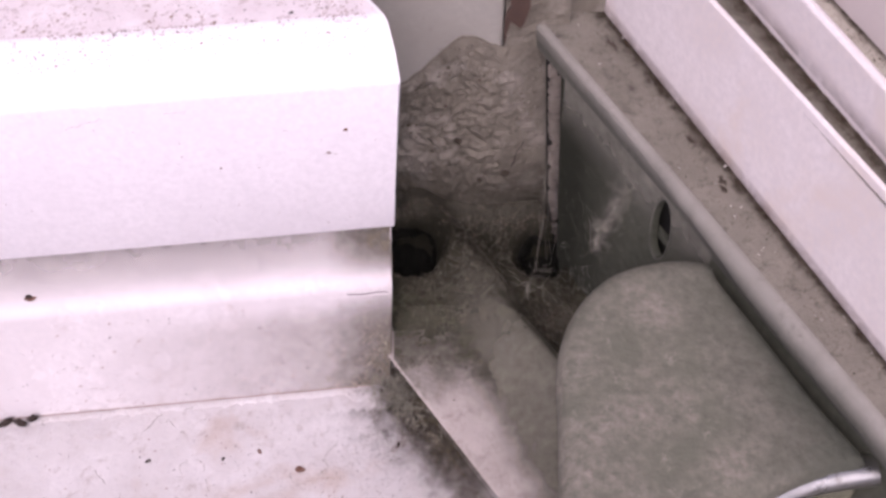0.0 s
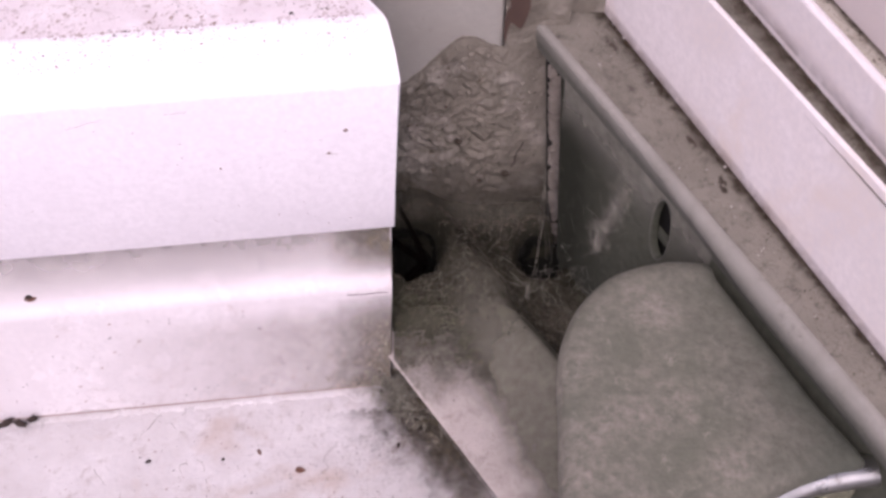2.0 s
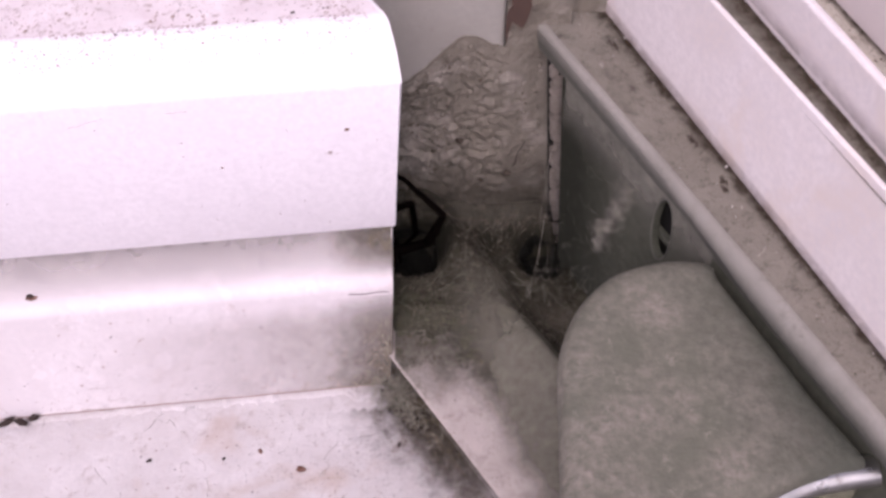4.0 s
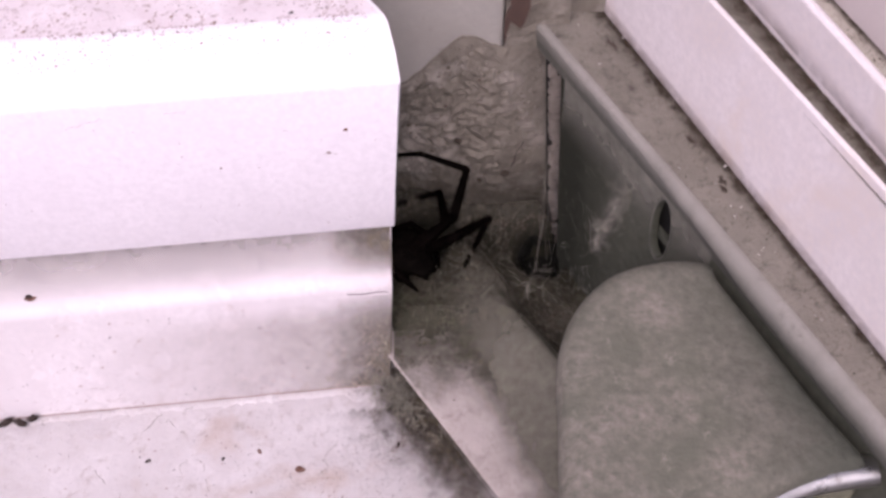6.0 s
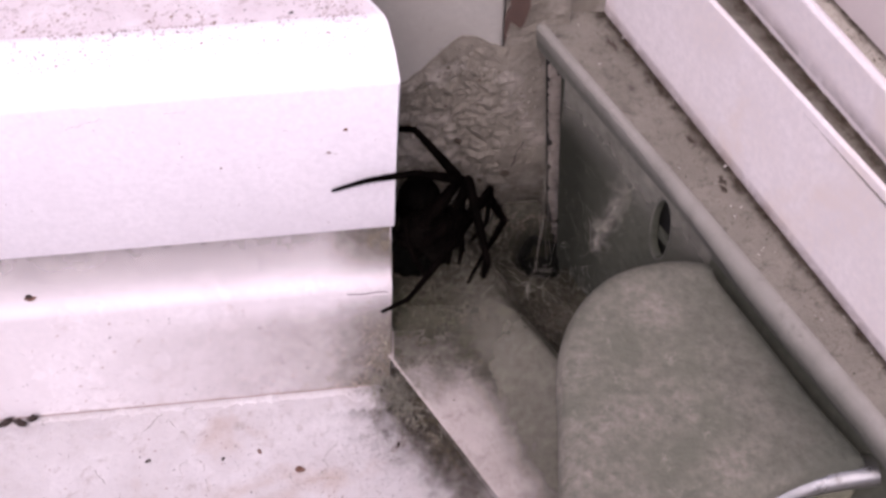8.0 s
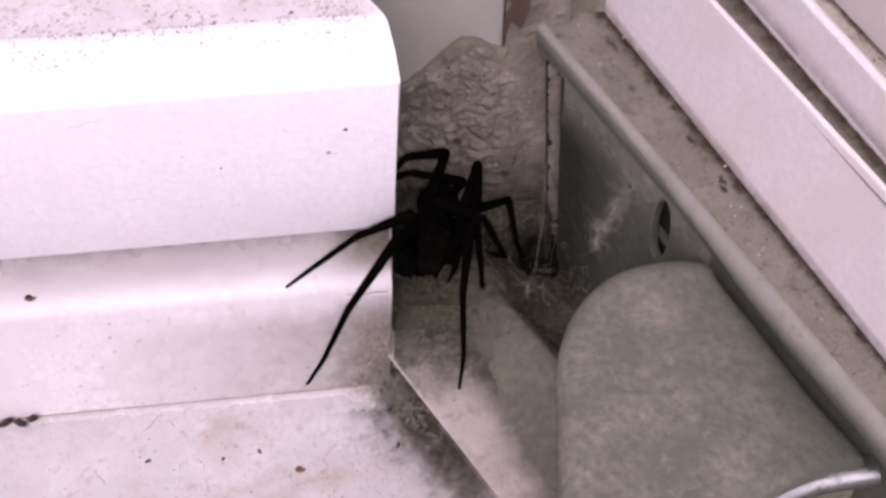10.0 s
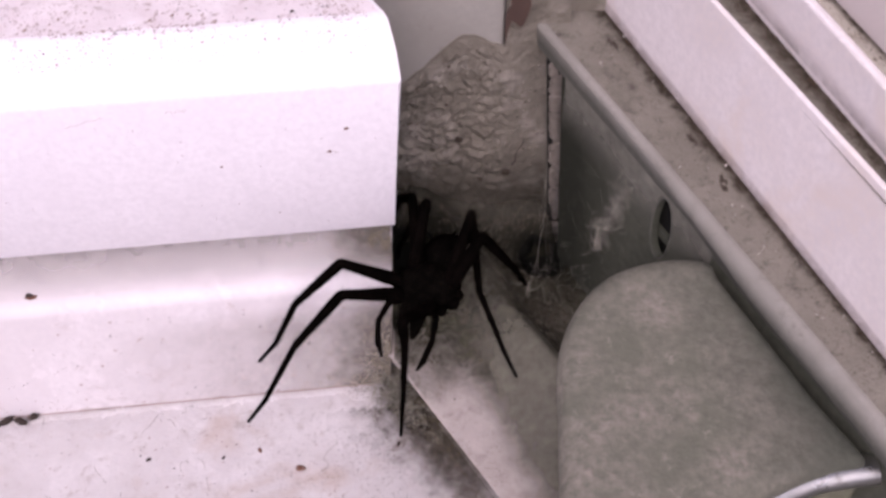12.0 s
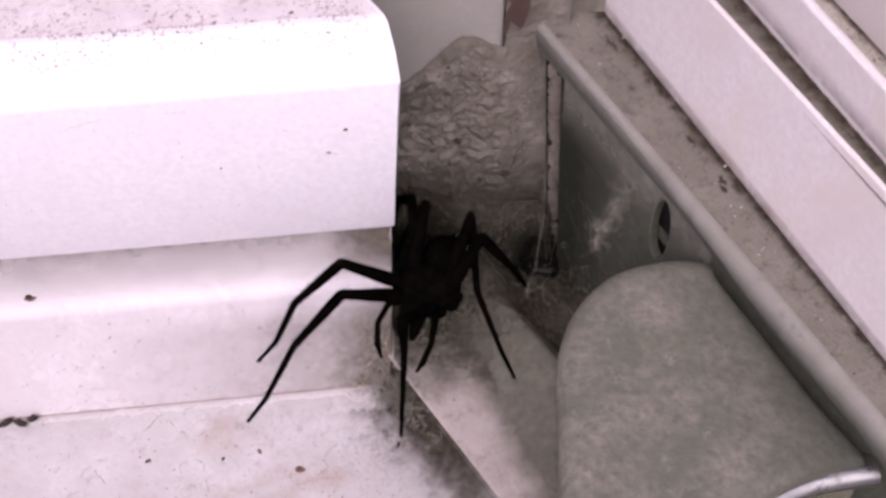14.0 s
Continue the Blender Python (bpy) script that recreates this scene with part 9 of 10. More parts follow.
    walk(LEGS['L2']['leg'], [
        (0, at(0.4, 3.4, -0.4, -5.9, 61.6, 103.1)), (5.8, at(0.4, 3.4, -0.4, -5.9, 61.6, 103.1)), (6.5, at(0.4, 3.4, -0.4, -5.9, 61.6, 103.1)), (7, at(0.4, 3.4, -0.4, 25.5, 67.5, 137.6)),
        (7.2, at(0.4, 3.4, -0.4, 37.7, 69.2, 150.8)), (7.23, at(0.4, 3.4, -0.4, 12.9, 48.8, 122.4)), (7.27, at(0.4, 3.4, -0.4, 6, 30.2, 111.7)), (7.33, at(0.4, 3.4, -0.4, 3.2, -7.5, 98.6)),
        (7.4, at(0.4, 3.4, -0.4, 9, -42.1, 85.5)), (7.43, at(0.4, 3.4, -0.4, 15.5, -53.4, 76.8)), (7.47, at(0.4, 3.4, -0.4, 28.9, -64, 61.2)), (7.5, at(0.4, 3.4, -0.4, 50.2, -70.2, 38.2)),
        (7.6, at(0.4, 3.4, -0.4, 30.3, -77.3, 58.8)), (7.7, at(0.4, 3.4, -0.4, -16.5, -79.6, 106.5)), (8, at(0.4, 3.4, -0.4, -37.2, -77.3, 127.6)), (8.2, at(0.4, 3.4, -0.4, 4.1, -79.4, 85.5)),
        (8.5, at(0.4, 3.4, -0.4, -47.4, -69.8, 138.5)), (8.8, at(0.4, 3.4, -0.4, -57.4, -58.4, 149.6)), (9.1, at(0.4, 3.4, -0.4, -62.1, -48.1, 155.4)), (9.4, at(0.4, 3.4, -0.4, -65.2, -38.6, 159.9)),
        (9.7, at(0.4, 3.4, -0.4, -67.4, -29.6, 163.8)), (10, at(0.4, 3.4, -0.4, -68.9, -21, 167.4)), (10.3, at(0.4, 3.4, -0.4, -69.7, -21.5, 169.4)), (10.4, at(0.4, 3.4, -0.4, -68.9, -36.7, 167.9)),
        (10.5, at(0.4, 3.4, -0.4, -70.3, -36.8, 170.2)), (10.7, at(0.4, 3.4, -0.4, -71.1, -36, 171.6)), (10.9, at(0.4, 3.4, -0.4, -71.9, -35.3, 173)), (11, at(0.4, 3.4, -0.4, -72.8, -35.1, 174.4)),
        (11.1, at(0.4, 3.4, -0.4, -75.1, -35.4, 178.4)), (11.2, at(0.4, 3.4, -0.4, -76.8, -35.7, -178.6)), (11.4, at(0.4, 3.4, -0.4, -77, -35.5, -178.3)), (11.6, at(0.4, 3.4, -0.4, -77.2, -35.5, -177.9)),
        (14, at(0.4, 3.4, -0.4, -77.3, -35.6, -177.8))])
    walk(LEGS['L2']['tibia'], [
        (0, at(14.5, 0, 0, 55.8, 5.8, 168.6)), (5.8, at(14.5, 0, 0, 55.8, 5.8, 168.6)), (6.5, at(14.5, 0, 0, 55.8, 5.8, 168.6)), (7, at(14.5, 0, 0, 55.5, 7, 166.1)),
        (7.2, at(14.5, 0, 0, 55.4, 9.9, 165.2)), (7.23, at(14.5, 0, 0, 55.9, 0.7, 170.3)), (7.27, at(14.5, 0, 0, 55.9, 0, 175.3)), (7.33, at(14.5, 0, 0, 55.9, -0.2, -174.7)),
        (7.4, at(14.5, 0, 0, 56.7, 10.1, -165.7)), (7.43, at(14.5, 0, 0, 57.3, 14.3, -162.8)), (7.47, at(14.5, 0, 0, 57.9, 20.3, -160.9)), (7.5, at(14.5, 0, 0, 58.2, 25.5, -160)),
        (7.6, at(14.5, 0, 0, 64.5, 19.2, -143.5)), (7.7, at(14.5, 0, 0, 68.1, 10.8, -129.9)), (8, at(14.5, 0, 0, 69.7, -3.7, -103.8)), (8.2, at(14.5, 0, 0, 61.4, -18.4, -62.5)),
        (8.5, at(14.5, 0, 0, 68.5, -13.1, -88.4)), (8.8, at(14.5, 0, 0, 71.5, -7.5, -104.7)), (9.1, at(14.5, 0, 0, 72.6, -3.1, -116.6)), (9.4, at(14.5, 0, 0, 72.8, 0.1, -125.7)),
        (9.7, at(14.5, 0, 0, 72.7, 2.1, -132.7)), (10, at(14.5, 0, 0, 72.4, 3.4, -137.9)), (10.3, at(14.5, 0, 0, 72.1, 4.6, -143.1)), (10.4, at(14.5, 0, 0, 64.7, 15.4, 176.6)),
        (10.5, at(14.5, 0, 0, 58.3, 16, 153.2)), (10.7, at(14.5, 0, 0, 62.3, 19.4, 166.3)), (10.9, at(14.5, 0, 0, 60.8, 22.3, 162.2)), (11, at(14.5, 0, 0, 60.2, 23.9, 160.6)),
        (11.1, at(14.5, 0, 0, 58.5, 22.9, 156.2)), (11.2, at(14.5, 0, 0, 57.7, 20.6, 154)), (11.4, at(14.5, 0, 0, 56.6, 20.8, 150.9)), (11.6, at(14.5, 0, 0, 56.2, 20.6, 150)),
        (14, at(14.5, 0, 0, 56.6, 19.6, 151))])
    walk(LEGS['L2']['metatarsus'], [
        (0, at(0.06, 2.9, -1.49, 37, 8.9, 13.4)), (5.8, at(0.06, 2.9, -1.49, 37, 8.9, 13.4)), (6.5, at(0.06, 2.9, -1.49, 37, 8.9, 13.4)), (7, at(0.24, 3.54, -1.8, 33.1, 18.7, -2.8)),
        (7.2, at(0.4, 3.72, -2.55, 32.3, 16.4, -5.3)), (7.23, at(-0.09, 2.49, -0.18, 35.1, 37.8, 0.6)), (7.27, at(-0.25, 1.2, -0.01, 40.1, 55.4, 7.4)), (7.33, at(-0.24, -1.36, 0.06, 112.6, 82.3, 82.2)),
        (7.4, at(0.38, -3.6, -2.6, -173.6, 58.7, 158.1)), (7.43, at(0.8, -4.24, -3.66, -164.5, 41.7, 169.9)), (7.47, at(1.38, -4.55, -5.13, -159.7, 21, 178.8)), (7.5, at(1.95, -4.57, -6.38, -158.2, 4.9, -174.5)),
        (7.6, at(3.26, -8.31, -4.86, -159.6, 5.6, 170.6)), (7.7, at(5.18, -11.16, -2.76, -161.2, 7.2, 156.1)), (8, at(10.97, -14.34, 0.95, -160.3, 15.8, 160.6)), (8.2, at(20.99, -12.45, 4.68, -152.8, 23.1, -177.1)),
        (8.5, at(14.9, -14.41, 3.35, -154, 23, 179.8)), (8.8, at(10.78, -14.19, 1.93, -156.3, 23.6, 173.9)), (9.1, at(7.89, -13.22, 0.81, -159.3, 24.7, 166.7)), (9.4, at(5.87, -12.02, -0.02, -162.7, 25.6, 158.6)),
        (9.7, at(4.47, -10.87, -0.55, -166.3, 26, 150.3)), (10, at(3.53, -9.9, -0.87, -170.3, 26.2, 141.4)), (10.3, at(2.7, -8.85, -1.18, -175.7, 26.2, 129.1)), (10.4, at(0.26, 0.84, -3.94, -162.5, 28.7, 157.4)),
        (10.5, at(1.8, 6.42, -4.08, -157.2, 31.9, 167.9)), (10.7, at(0.94, 3.31, -4.91, -159.8, 35.6, 163.1)), (10.9, at(1.47, 4.19, -5.63, -161, 38.2, 161.1)), (11, at(1.74, 4.49, -6, -161.7, 40.1, 160)),
        (11.1, at(2.03, 5.51, -5.76, -160.9, 38.8, 161.3)), (11.2, at(2.05, 6.06, -5.21, -159.8, 37.6, 163)), (11.4, at(2.41, 6.73, -5.25, -159.4, 38.3, 163.7)), (11.6, at(2.5, 6.92, -5.2, -159.5, 38.2, 163.5)),
        (14, at(2.31, 6.77, -4.96, -159.9, 38.1, 162.8))])
    walk(LEGS['L2']['tarsus'], [
        (0, at(11.6, 5.64, -3.34, -0.3, 15.3, 177.7)), (5.8, at(11.6, 5.64, -3.34, -0.3, 15.3, 177.7)), (6.5, at(11.6, 5.64, -3.34, -0.3, 15.3, 177.7)), (7, at(11.59, 2.99, -5.65, 2.4, 19.6, -173.4)),
        (7.2, at(11.87, 2.65, -5.93, 2.4, 21.1, -173.3)), (7.23, at(9.4, 2.59, -7.53, 2.2, -27.3, -170)), (7.27, at(6.51, 2.07, -9.89, -8.7, -58, -154.5)), (7.33, at(-0.02, 0.23, -11.83, -143.2, -49, -11.9)),
        (7.4, at(-5.41, -1.27, -12.85, -153, 0.1, 9.5)), (7.43, at(-8.03, -2.66, -11.64, -149.5, 30.1, 22.3)), (7.47, at(-9.82, -4.31, -9.43, -99.5, 64.9, 84.6)), (7.5, at(-9.95, -5.71, -7.4, -38.1, 45.3, 155.6)),
        (7.6, at(-8.52, -6.36, -6.03, -49.7, 41.9, 138.8)), (7.7, at(-5.7, -6.33, -4.26, -59.9, 37.9, 123.1)), (8, at(0.08, -10.51, -2.32, -66.5, 27.1, 110.9)), (8.2, at(9.97, -13.01, -0.03, -61.5, 23.6, 122.5)),
        (8.5, at(3.85, -14.37, -1.33, -61.7, 22.4, 122)), (8.8, at(-0.15, -13.03, -2.88, -62.4, 22.5, 120.1)), (9.1, at(-2.72, -10.7, -4.21, -63.9, 21.8, 116)), (9.4, at(-4.21, -8.08, -5.2, -66.2, 20.5, 109.9)),
        (9.7, at(-4.9, -5.53, -5.82, -68.7, 18.7, 102.4)), (10, at(-4.88, -3.18, -6.17, -71.3, 16.4, 93.8)), (10.3, at(-4.09, -0.49, -6.48, -73.7, 11.2, 83.7)), (10.4, at(-9.45, 4.89, -9.7, -55.9, 26.5, 135)),
        (10.5, at(-8.16, 8.56, -10.42, -35.5, 31.5, 175.6)), (10.7, at(-8.4, 6.16, -11.89, -40.7, 39.2, 166.8)), (10.9, at(-7.45, 7.24, -13.05, -44.4, 42.3, 161.1)), (11, at(-6.89, 7.63, -13.73, -47.6, 44.3, 156.3)),
        (11.1, at(-6.83, 8.5, -13.28, -50.2, 41.8, 152.5)), (11.2, at(-7.04, 8.84, -12.54, -52.6, 39.6, 148.9)), (11.4, at(-6.63, 9.38, -12.69, -53.8, 38.6, 147)), (11.6, at(-6.54, 9.59, -12.63, -54.3, 37.7, 146.2)),
        (14, at(-6.71, 9.55, -12.37, -54.9, 37.1, 145.2))])
    walk(LEGS['L3']['leg'], [
        (0, at(-1.2, 3.4, -0.4, -30.9, 62.1, 106)), (5.8, at(-1.2, 3.4, -0.4, -30.9, 62.1, 106)), (6.5, at(-1.2, 3.4, -0.4, -30.9, 62.1, 106)), (7, at(-1.2, 3.4, -0.4, 1, 69.6, 140.7)),
        (7.2, at(-1.2, 3.4, -0.4, 17.2, 71.4, 157.9)), (7.27, at(-1.2, 3.4, -0.4, -156.4, 65.3, -16.2)), (7.33, at(-1.2, 3.4, -0.4, -160.1, 21, -21.2)), (7.4, at(-1.2, 3.4, -0.4, -160.1, -18.4, -21.4)),
        (7.5, at(-1.2, 3.4, -0.4, -157.5, -52.7, -25.8)), (7.7, at(-1.2, 3.4, -0.4, -162.2, -55.4, -19.9)), (8, at(-1.2, 3.4, -0.4, -169.4, -58.1, -11.3)), (8.2, at(-1.2, 3.4, -0.4, -177.2, -61, -2.3)),
        (8.5, at(-1.2, 3.4, -0.4, 176.9, -63, 4.4)), (8.8, at(-1.2, 3.4, -0.4, 167.9, -65.3, 14.4)), (9.1, at(-1.2, 3.4, -0.4, 157.2, -68, 26)), (9.4, at(-1.2, 3.4, -0.4, 144.5, -70.9, 39.6)),
        (9.7, at(-1.2, 3.4, -0.4, 127.4, -73.5, 57.5)), (10, at(-1.2, 3.4, -0.4, 104, -75, 81.8)), (10.3, at(-1.2, 3.4, -0.4, 112.1, -74.6, 73.4)), (10.5, at(-1.2, 3.4, -0.4, 98.8, -74.4, 87.2)),
        (10.53, at(-1.2, 3.4, -0.4, 50.8, -63.1, 138)), (10.6, at(-1.2, 3.4, -0.4, 35.1, -43.5, 157.3)), (10.63, at(-1.2, 3.4, -0.4, 31.6, -33.7, 162.8)), (10.7, at(-1.2, 3.4, -0.4, 28.2, -10.9, 171.8)),
        (10.9, at(-1.2, 3.4, -0.4, 26.4, -5.7, -176.3)), (11, at(-1.2, 3.4, -0.4, 26.3, 7.2, 172.9)), (11.03, at(-1.2, 3.4, -0.4, 26.5, -11.9, 167.3)), (11.07, at(-1.2, 3.4, -0.4, 28.2, -27.9, 162.3)),
        (11.1, at(-1.2, 3.4, -0.4, 42.3, -59.7, 142.8)), (11.2, at(-1.2, 3.4, -0.4, 48.4, -61, 135.8)), (11.4, at(-1.2, 3.4, -0.4, 42.9, -59.8, 142.1)), (11.6, at(-1.2, 3.4, -0.4, 40.4, -59.1, 145)),
        (14, at(-1.2, 3.4, -0.4, 39.6, -58.7, 146))])
    walk(LEGS['L3']['tibia'], [
        (0, at(12.5, 0, 0, -93.6, 2.3, 168.5)), (5.8, at(12.5, 0, 0, -93.6, 2.3, 168.5)), (6.5, at(12.5, 0, 0, -93.6, 2.3, 168.5)), (7, at(12.5, 0, 0, -93.7, 1, 163.7)),
        (7.2, at(12.5, 0, 0, -93.9, 3.8, 160.9)), (7.27, at(12.5, 0, 0, -93, 2.3, 176)), (7.33, at(12.5, 0, 0, -92.1, 7.8, -173.4)), (7.4, at(12.5, 0, 0, -88.9, 15.9, -158)),
        (7.5, at(12.5, 0, 0, -84.2, 21.1, -143.2)), (7.7, at(12.5, 0, 0, -83.1, 19.9, -140.1)), (8, at(12.5, 0, 0, -82.2, 19.5, -137.5)), (8.2, at(12.5, 0, 0, -81.4, 19.3, -135)),
        (8.5, at(12.5, 0, 0, -81.1, 20.7, -134.2)), (8.8, at(12.5, 0, 0, -80.7, 22.5, -133.1)), (9.1, at(12.5, 0, 0, -80.5, 24.2, -132.6)), (9.4, at(12.5, 0, 0, -80.5, 25.7, -132.6)),
        (9.7, at(12.5, 0, 0, -80.5, 26.6, -132.6)), (10, at(12.5, 0, 0, -80.7, 27.5, -132.9)), (10.3, at(12.5, 0, 0, -81.3, 31.2, -134.2)), (10.5, at(12.5, 0, 0, -80, 34.1, -131.8)),
        (10.53, at(12.5, 0, 0, -59.4, 17.9, -87.1)), (10.6, at(12.5, 0, 0, -58.7, -13.3, -70.5)), (10.63, at(12.5, 0, 0, -59.2, -55.8, -69.7)), (10.7, at(12.5, 0, 0, 39.4, -66.5, -175.5)),
        (10.9, at(12.5, 0, 0, 32.5, -57.6, -167.7)), (11, at(12.5, 0, 0, 11, -37.6, -139.2)), (11.03, at(12.5, 0, 0, -1, -28, -117.4)), (11.07, at(12.5, 0, 0, -2, -7.3, -114.2)),
        (11.1, at(12.5, 0, 0, -6.1, 31, -133.2)), (11.2, at(12.5, 0, 0, -5.7, 31.7, -132.3)), (11.4, at(12.5, 0, 0, -5.6, 33.7, -132.2)), (11.6, at(12.5, 0, 0, -5.6, 34.7, -132.1)),
        (14, at(12.5, 0, 0, -5.5, 35.1, -131.9))])
    walk(LEGS['L3']['metatarsus'], [
        (0, at(-0.23, 2.58, -0.53, 41.8, -0.4, 15.4)), (5.8, at(-0.23, 2.58, -0.53, 41.8, -0.4, 15.4)), (6.5, at(-0.23, 2.58, -0.53, 41.8, -0.4, 15.4)), (7, at(0.03, 3.65, -0.22, 40.4, 17.7, 6)),
        (7.2, at(0.24, 4.25, -0.87, 39.1, 16.1, 1.6)), (7.27, at(-0.46, 0.9, -0.52, 34.1, -41.1, 21.8)), (7.33, at(-0.29, -1.48, -1.77, -33.7, -72.5, 97.2)), (7.4, at(0.9, -4.68, -3.55, -97.6, -49.8, 167)),
        (7.5, at(2.79, -7.26, -4.69, -99.3, -35.9, 169.6)), (7.7, at(3.12, -7.84, -4.42, -100.5, -36.4, 171.6)), (8, at(3.47, -8.29, -4.34, -102.3, -37.2, 174.7)), (8.2, at(3.82, -8.67, -4.29, -103.9, -37.8, 177.3)),
        (8.5, at(4.03, -8.72, -4.6, -106.9, -37.5, -177.9)), (8.8, at(4.29, -8.77, -4.97, -110.3, -36.6, -172.2)), (9.1, at(4.47, -8.72, -5.34, -113.4, -34.6, -166.8)), (9.4, at(4.58, -8.63, -5.65, -115.8, -31.6, -162.4)),
        (9.7, at(4.64, -8.56, -5.82, -117.5, -27.6, -159.1)), (10, at(4.65, -8.45, -6, -118.7, -22.4, -156.3)), (10.3, at(4.74, -7.98, -6.73, -119.6, -13.8, -153.4)), (10.5, at(5.32, -8.03, -7.28, -119.9, -8.4, -151.6)),
        (10.53, at(13.12, -12.35, -4, -119.5, 16.1, -145.1)), (10.6, at(16.72, -11.92, 3, -112, 39.8, -129.7)), (10.63, at(15.03, -6.85, 10.75, -99.6, 52.1, -112.5)), (10.7, at(7.33, -0.41, 11.92, -58.5, 55.1, -62.5)),
        (10.9, at(5.69, -1.48, 10.97, -76.2, 37.8, -86.6)), (11, at(4.7, -6.72, 7.94, -37.9, 51.5, -34.3)), (11.03, at(7.21, -10.19, 6.1, -16.9, 66.8, -10.1)), (11.07, at(7.21, -11.76, 1.66, 2.3, 81.8, 9.6)),
        (11.1, at(4.88, -8.12, -6.7, -158.7, 44.9, -152.5)), (11.2, at(5.05, -8.18, -6.83, -159.7, 43.8, -154)), (11.4, at(5.23, -8.02, -7.2, -160, 46.6, -154.2)), (11.6, at(5.34, -7.93, -7.41, -159.7, 47.9, -154)),
        (14, at(5.4, -7.91, -7.48, -159.7, 48.6, -153.9))])
    walk(LEGS['L3']['tarsus'], [
        (0, at(10.38, 5.5, -0.46, -148, 14.1, 174)), (5.8, at(10.38, 5.5, -0.46, -148, 14.1, 174)), (6.5, at(10.38, 5.5, -0.46, -148, 14.1, 174)), (7, at(10.45, 4.74, -3.56, -147.3, 23.9, 176.1)),
        (7.2, at(10.81, 4.55, -3.93, -147.8, 25.8, 175)), (7.27, at(7.24, 3.99, 6.7, -128.3, 65.7, -159.6)), (7.33, at(-0.71, 1.8, 8.72, 35.8, 46.8, 7)), (7.4, at(-6.02, -3.08, 4.85, 43.8, -18.4, 33.9)),
        (7.5, at(-5.97, -5.65, 1.77, -12.6, -45.1, 123.4)), (7.7, at(-5.64, -6.55, 2.1, -14, -39.9, 125.5)), (8, at(-5.26, -7.47, 2.31, -16.5, -36.2, 129.5)), (8.2, at(-4.86, -8.26, 2.45, -19.4, -32.4, 134.6)),
        (8.5, at(-4.69, -9.04, 2.1, -24.8, -34.4, 144.4)), (8.8, at(-4.45, -9.97, 1.59, -32.2, -34.5, 157.5)), (9.1, at(-4.34, -10.78, 0.91, -39.8, -31.5, 171.4)), (9.4, at(-4.35, -11.46, 0.12, -46.2, -25, -175.3)),
        (9.7, at(-4.47, -12.04, -0.72, -50.4, -15.9, -163.2)), (10, at(-4.66, -12.53, -1.8, -52.4, -5, -152.4)), (10.3, at(-4.81, -12.75, -4.1, -52, 9, -142.1)), (10.5, at(-4.25, -13.21, -5.68, -51.7, 22.1, -140.8)),
        (10.53, at(4.45, -18.4, -7.06, -47, 33.9, -130.9)), (10.6, at(11.33, -18.43, -4.04, -36.7, 44.7, -114.8)), (10.63, at(12.44, -13.1, 2.08, -31.5, 48.2, -107.6)), (10.7, at(10.23, -5.99, 2.9, -10.7, 50.6, -80.4)),
        (10.9, at(6.2, -10.16, 4.23, 20.7, 57.2, -42.1)), (11, at(10.36, -10.58, -0.67, 29, 47.3, -31.7)), (11.03, at(11.48, -10.95, -4.01, 12.3, 12.6, -63)), (11.07, at(8.76, -11.5, -9.23, 13.7, -27.3, -73.2)),
        (11.1, at(-2.03, -11.72, -14.47, -31.4, -57.3, -11.7)), (11.2, at(-2.08, -11.66, -14.44, -34.3, -55.5, -8.1)), (11.4, at(-1.58, -11.3, -15.19, -32.5, -58.5, -10.3)), (11.6, at(-1.28, -11.16, -15.57, -31.5, -60, -11.4)),
        (14, at(-1.14, -11.12, -15.73, -31.1, -60.6, -11.9))])
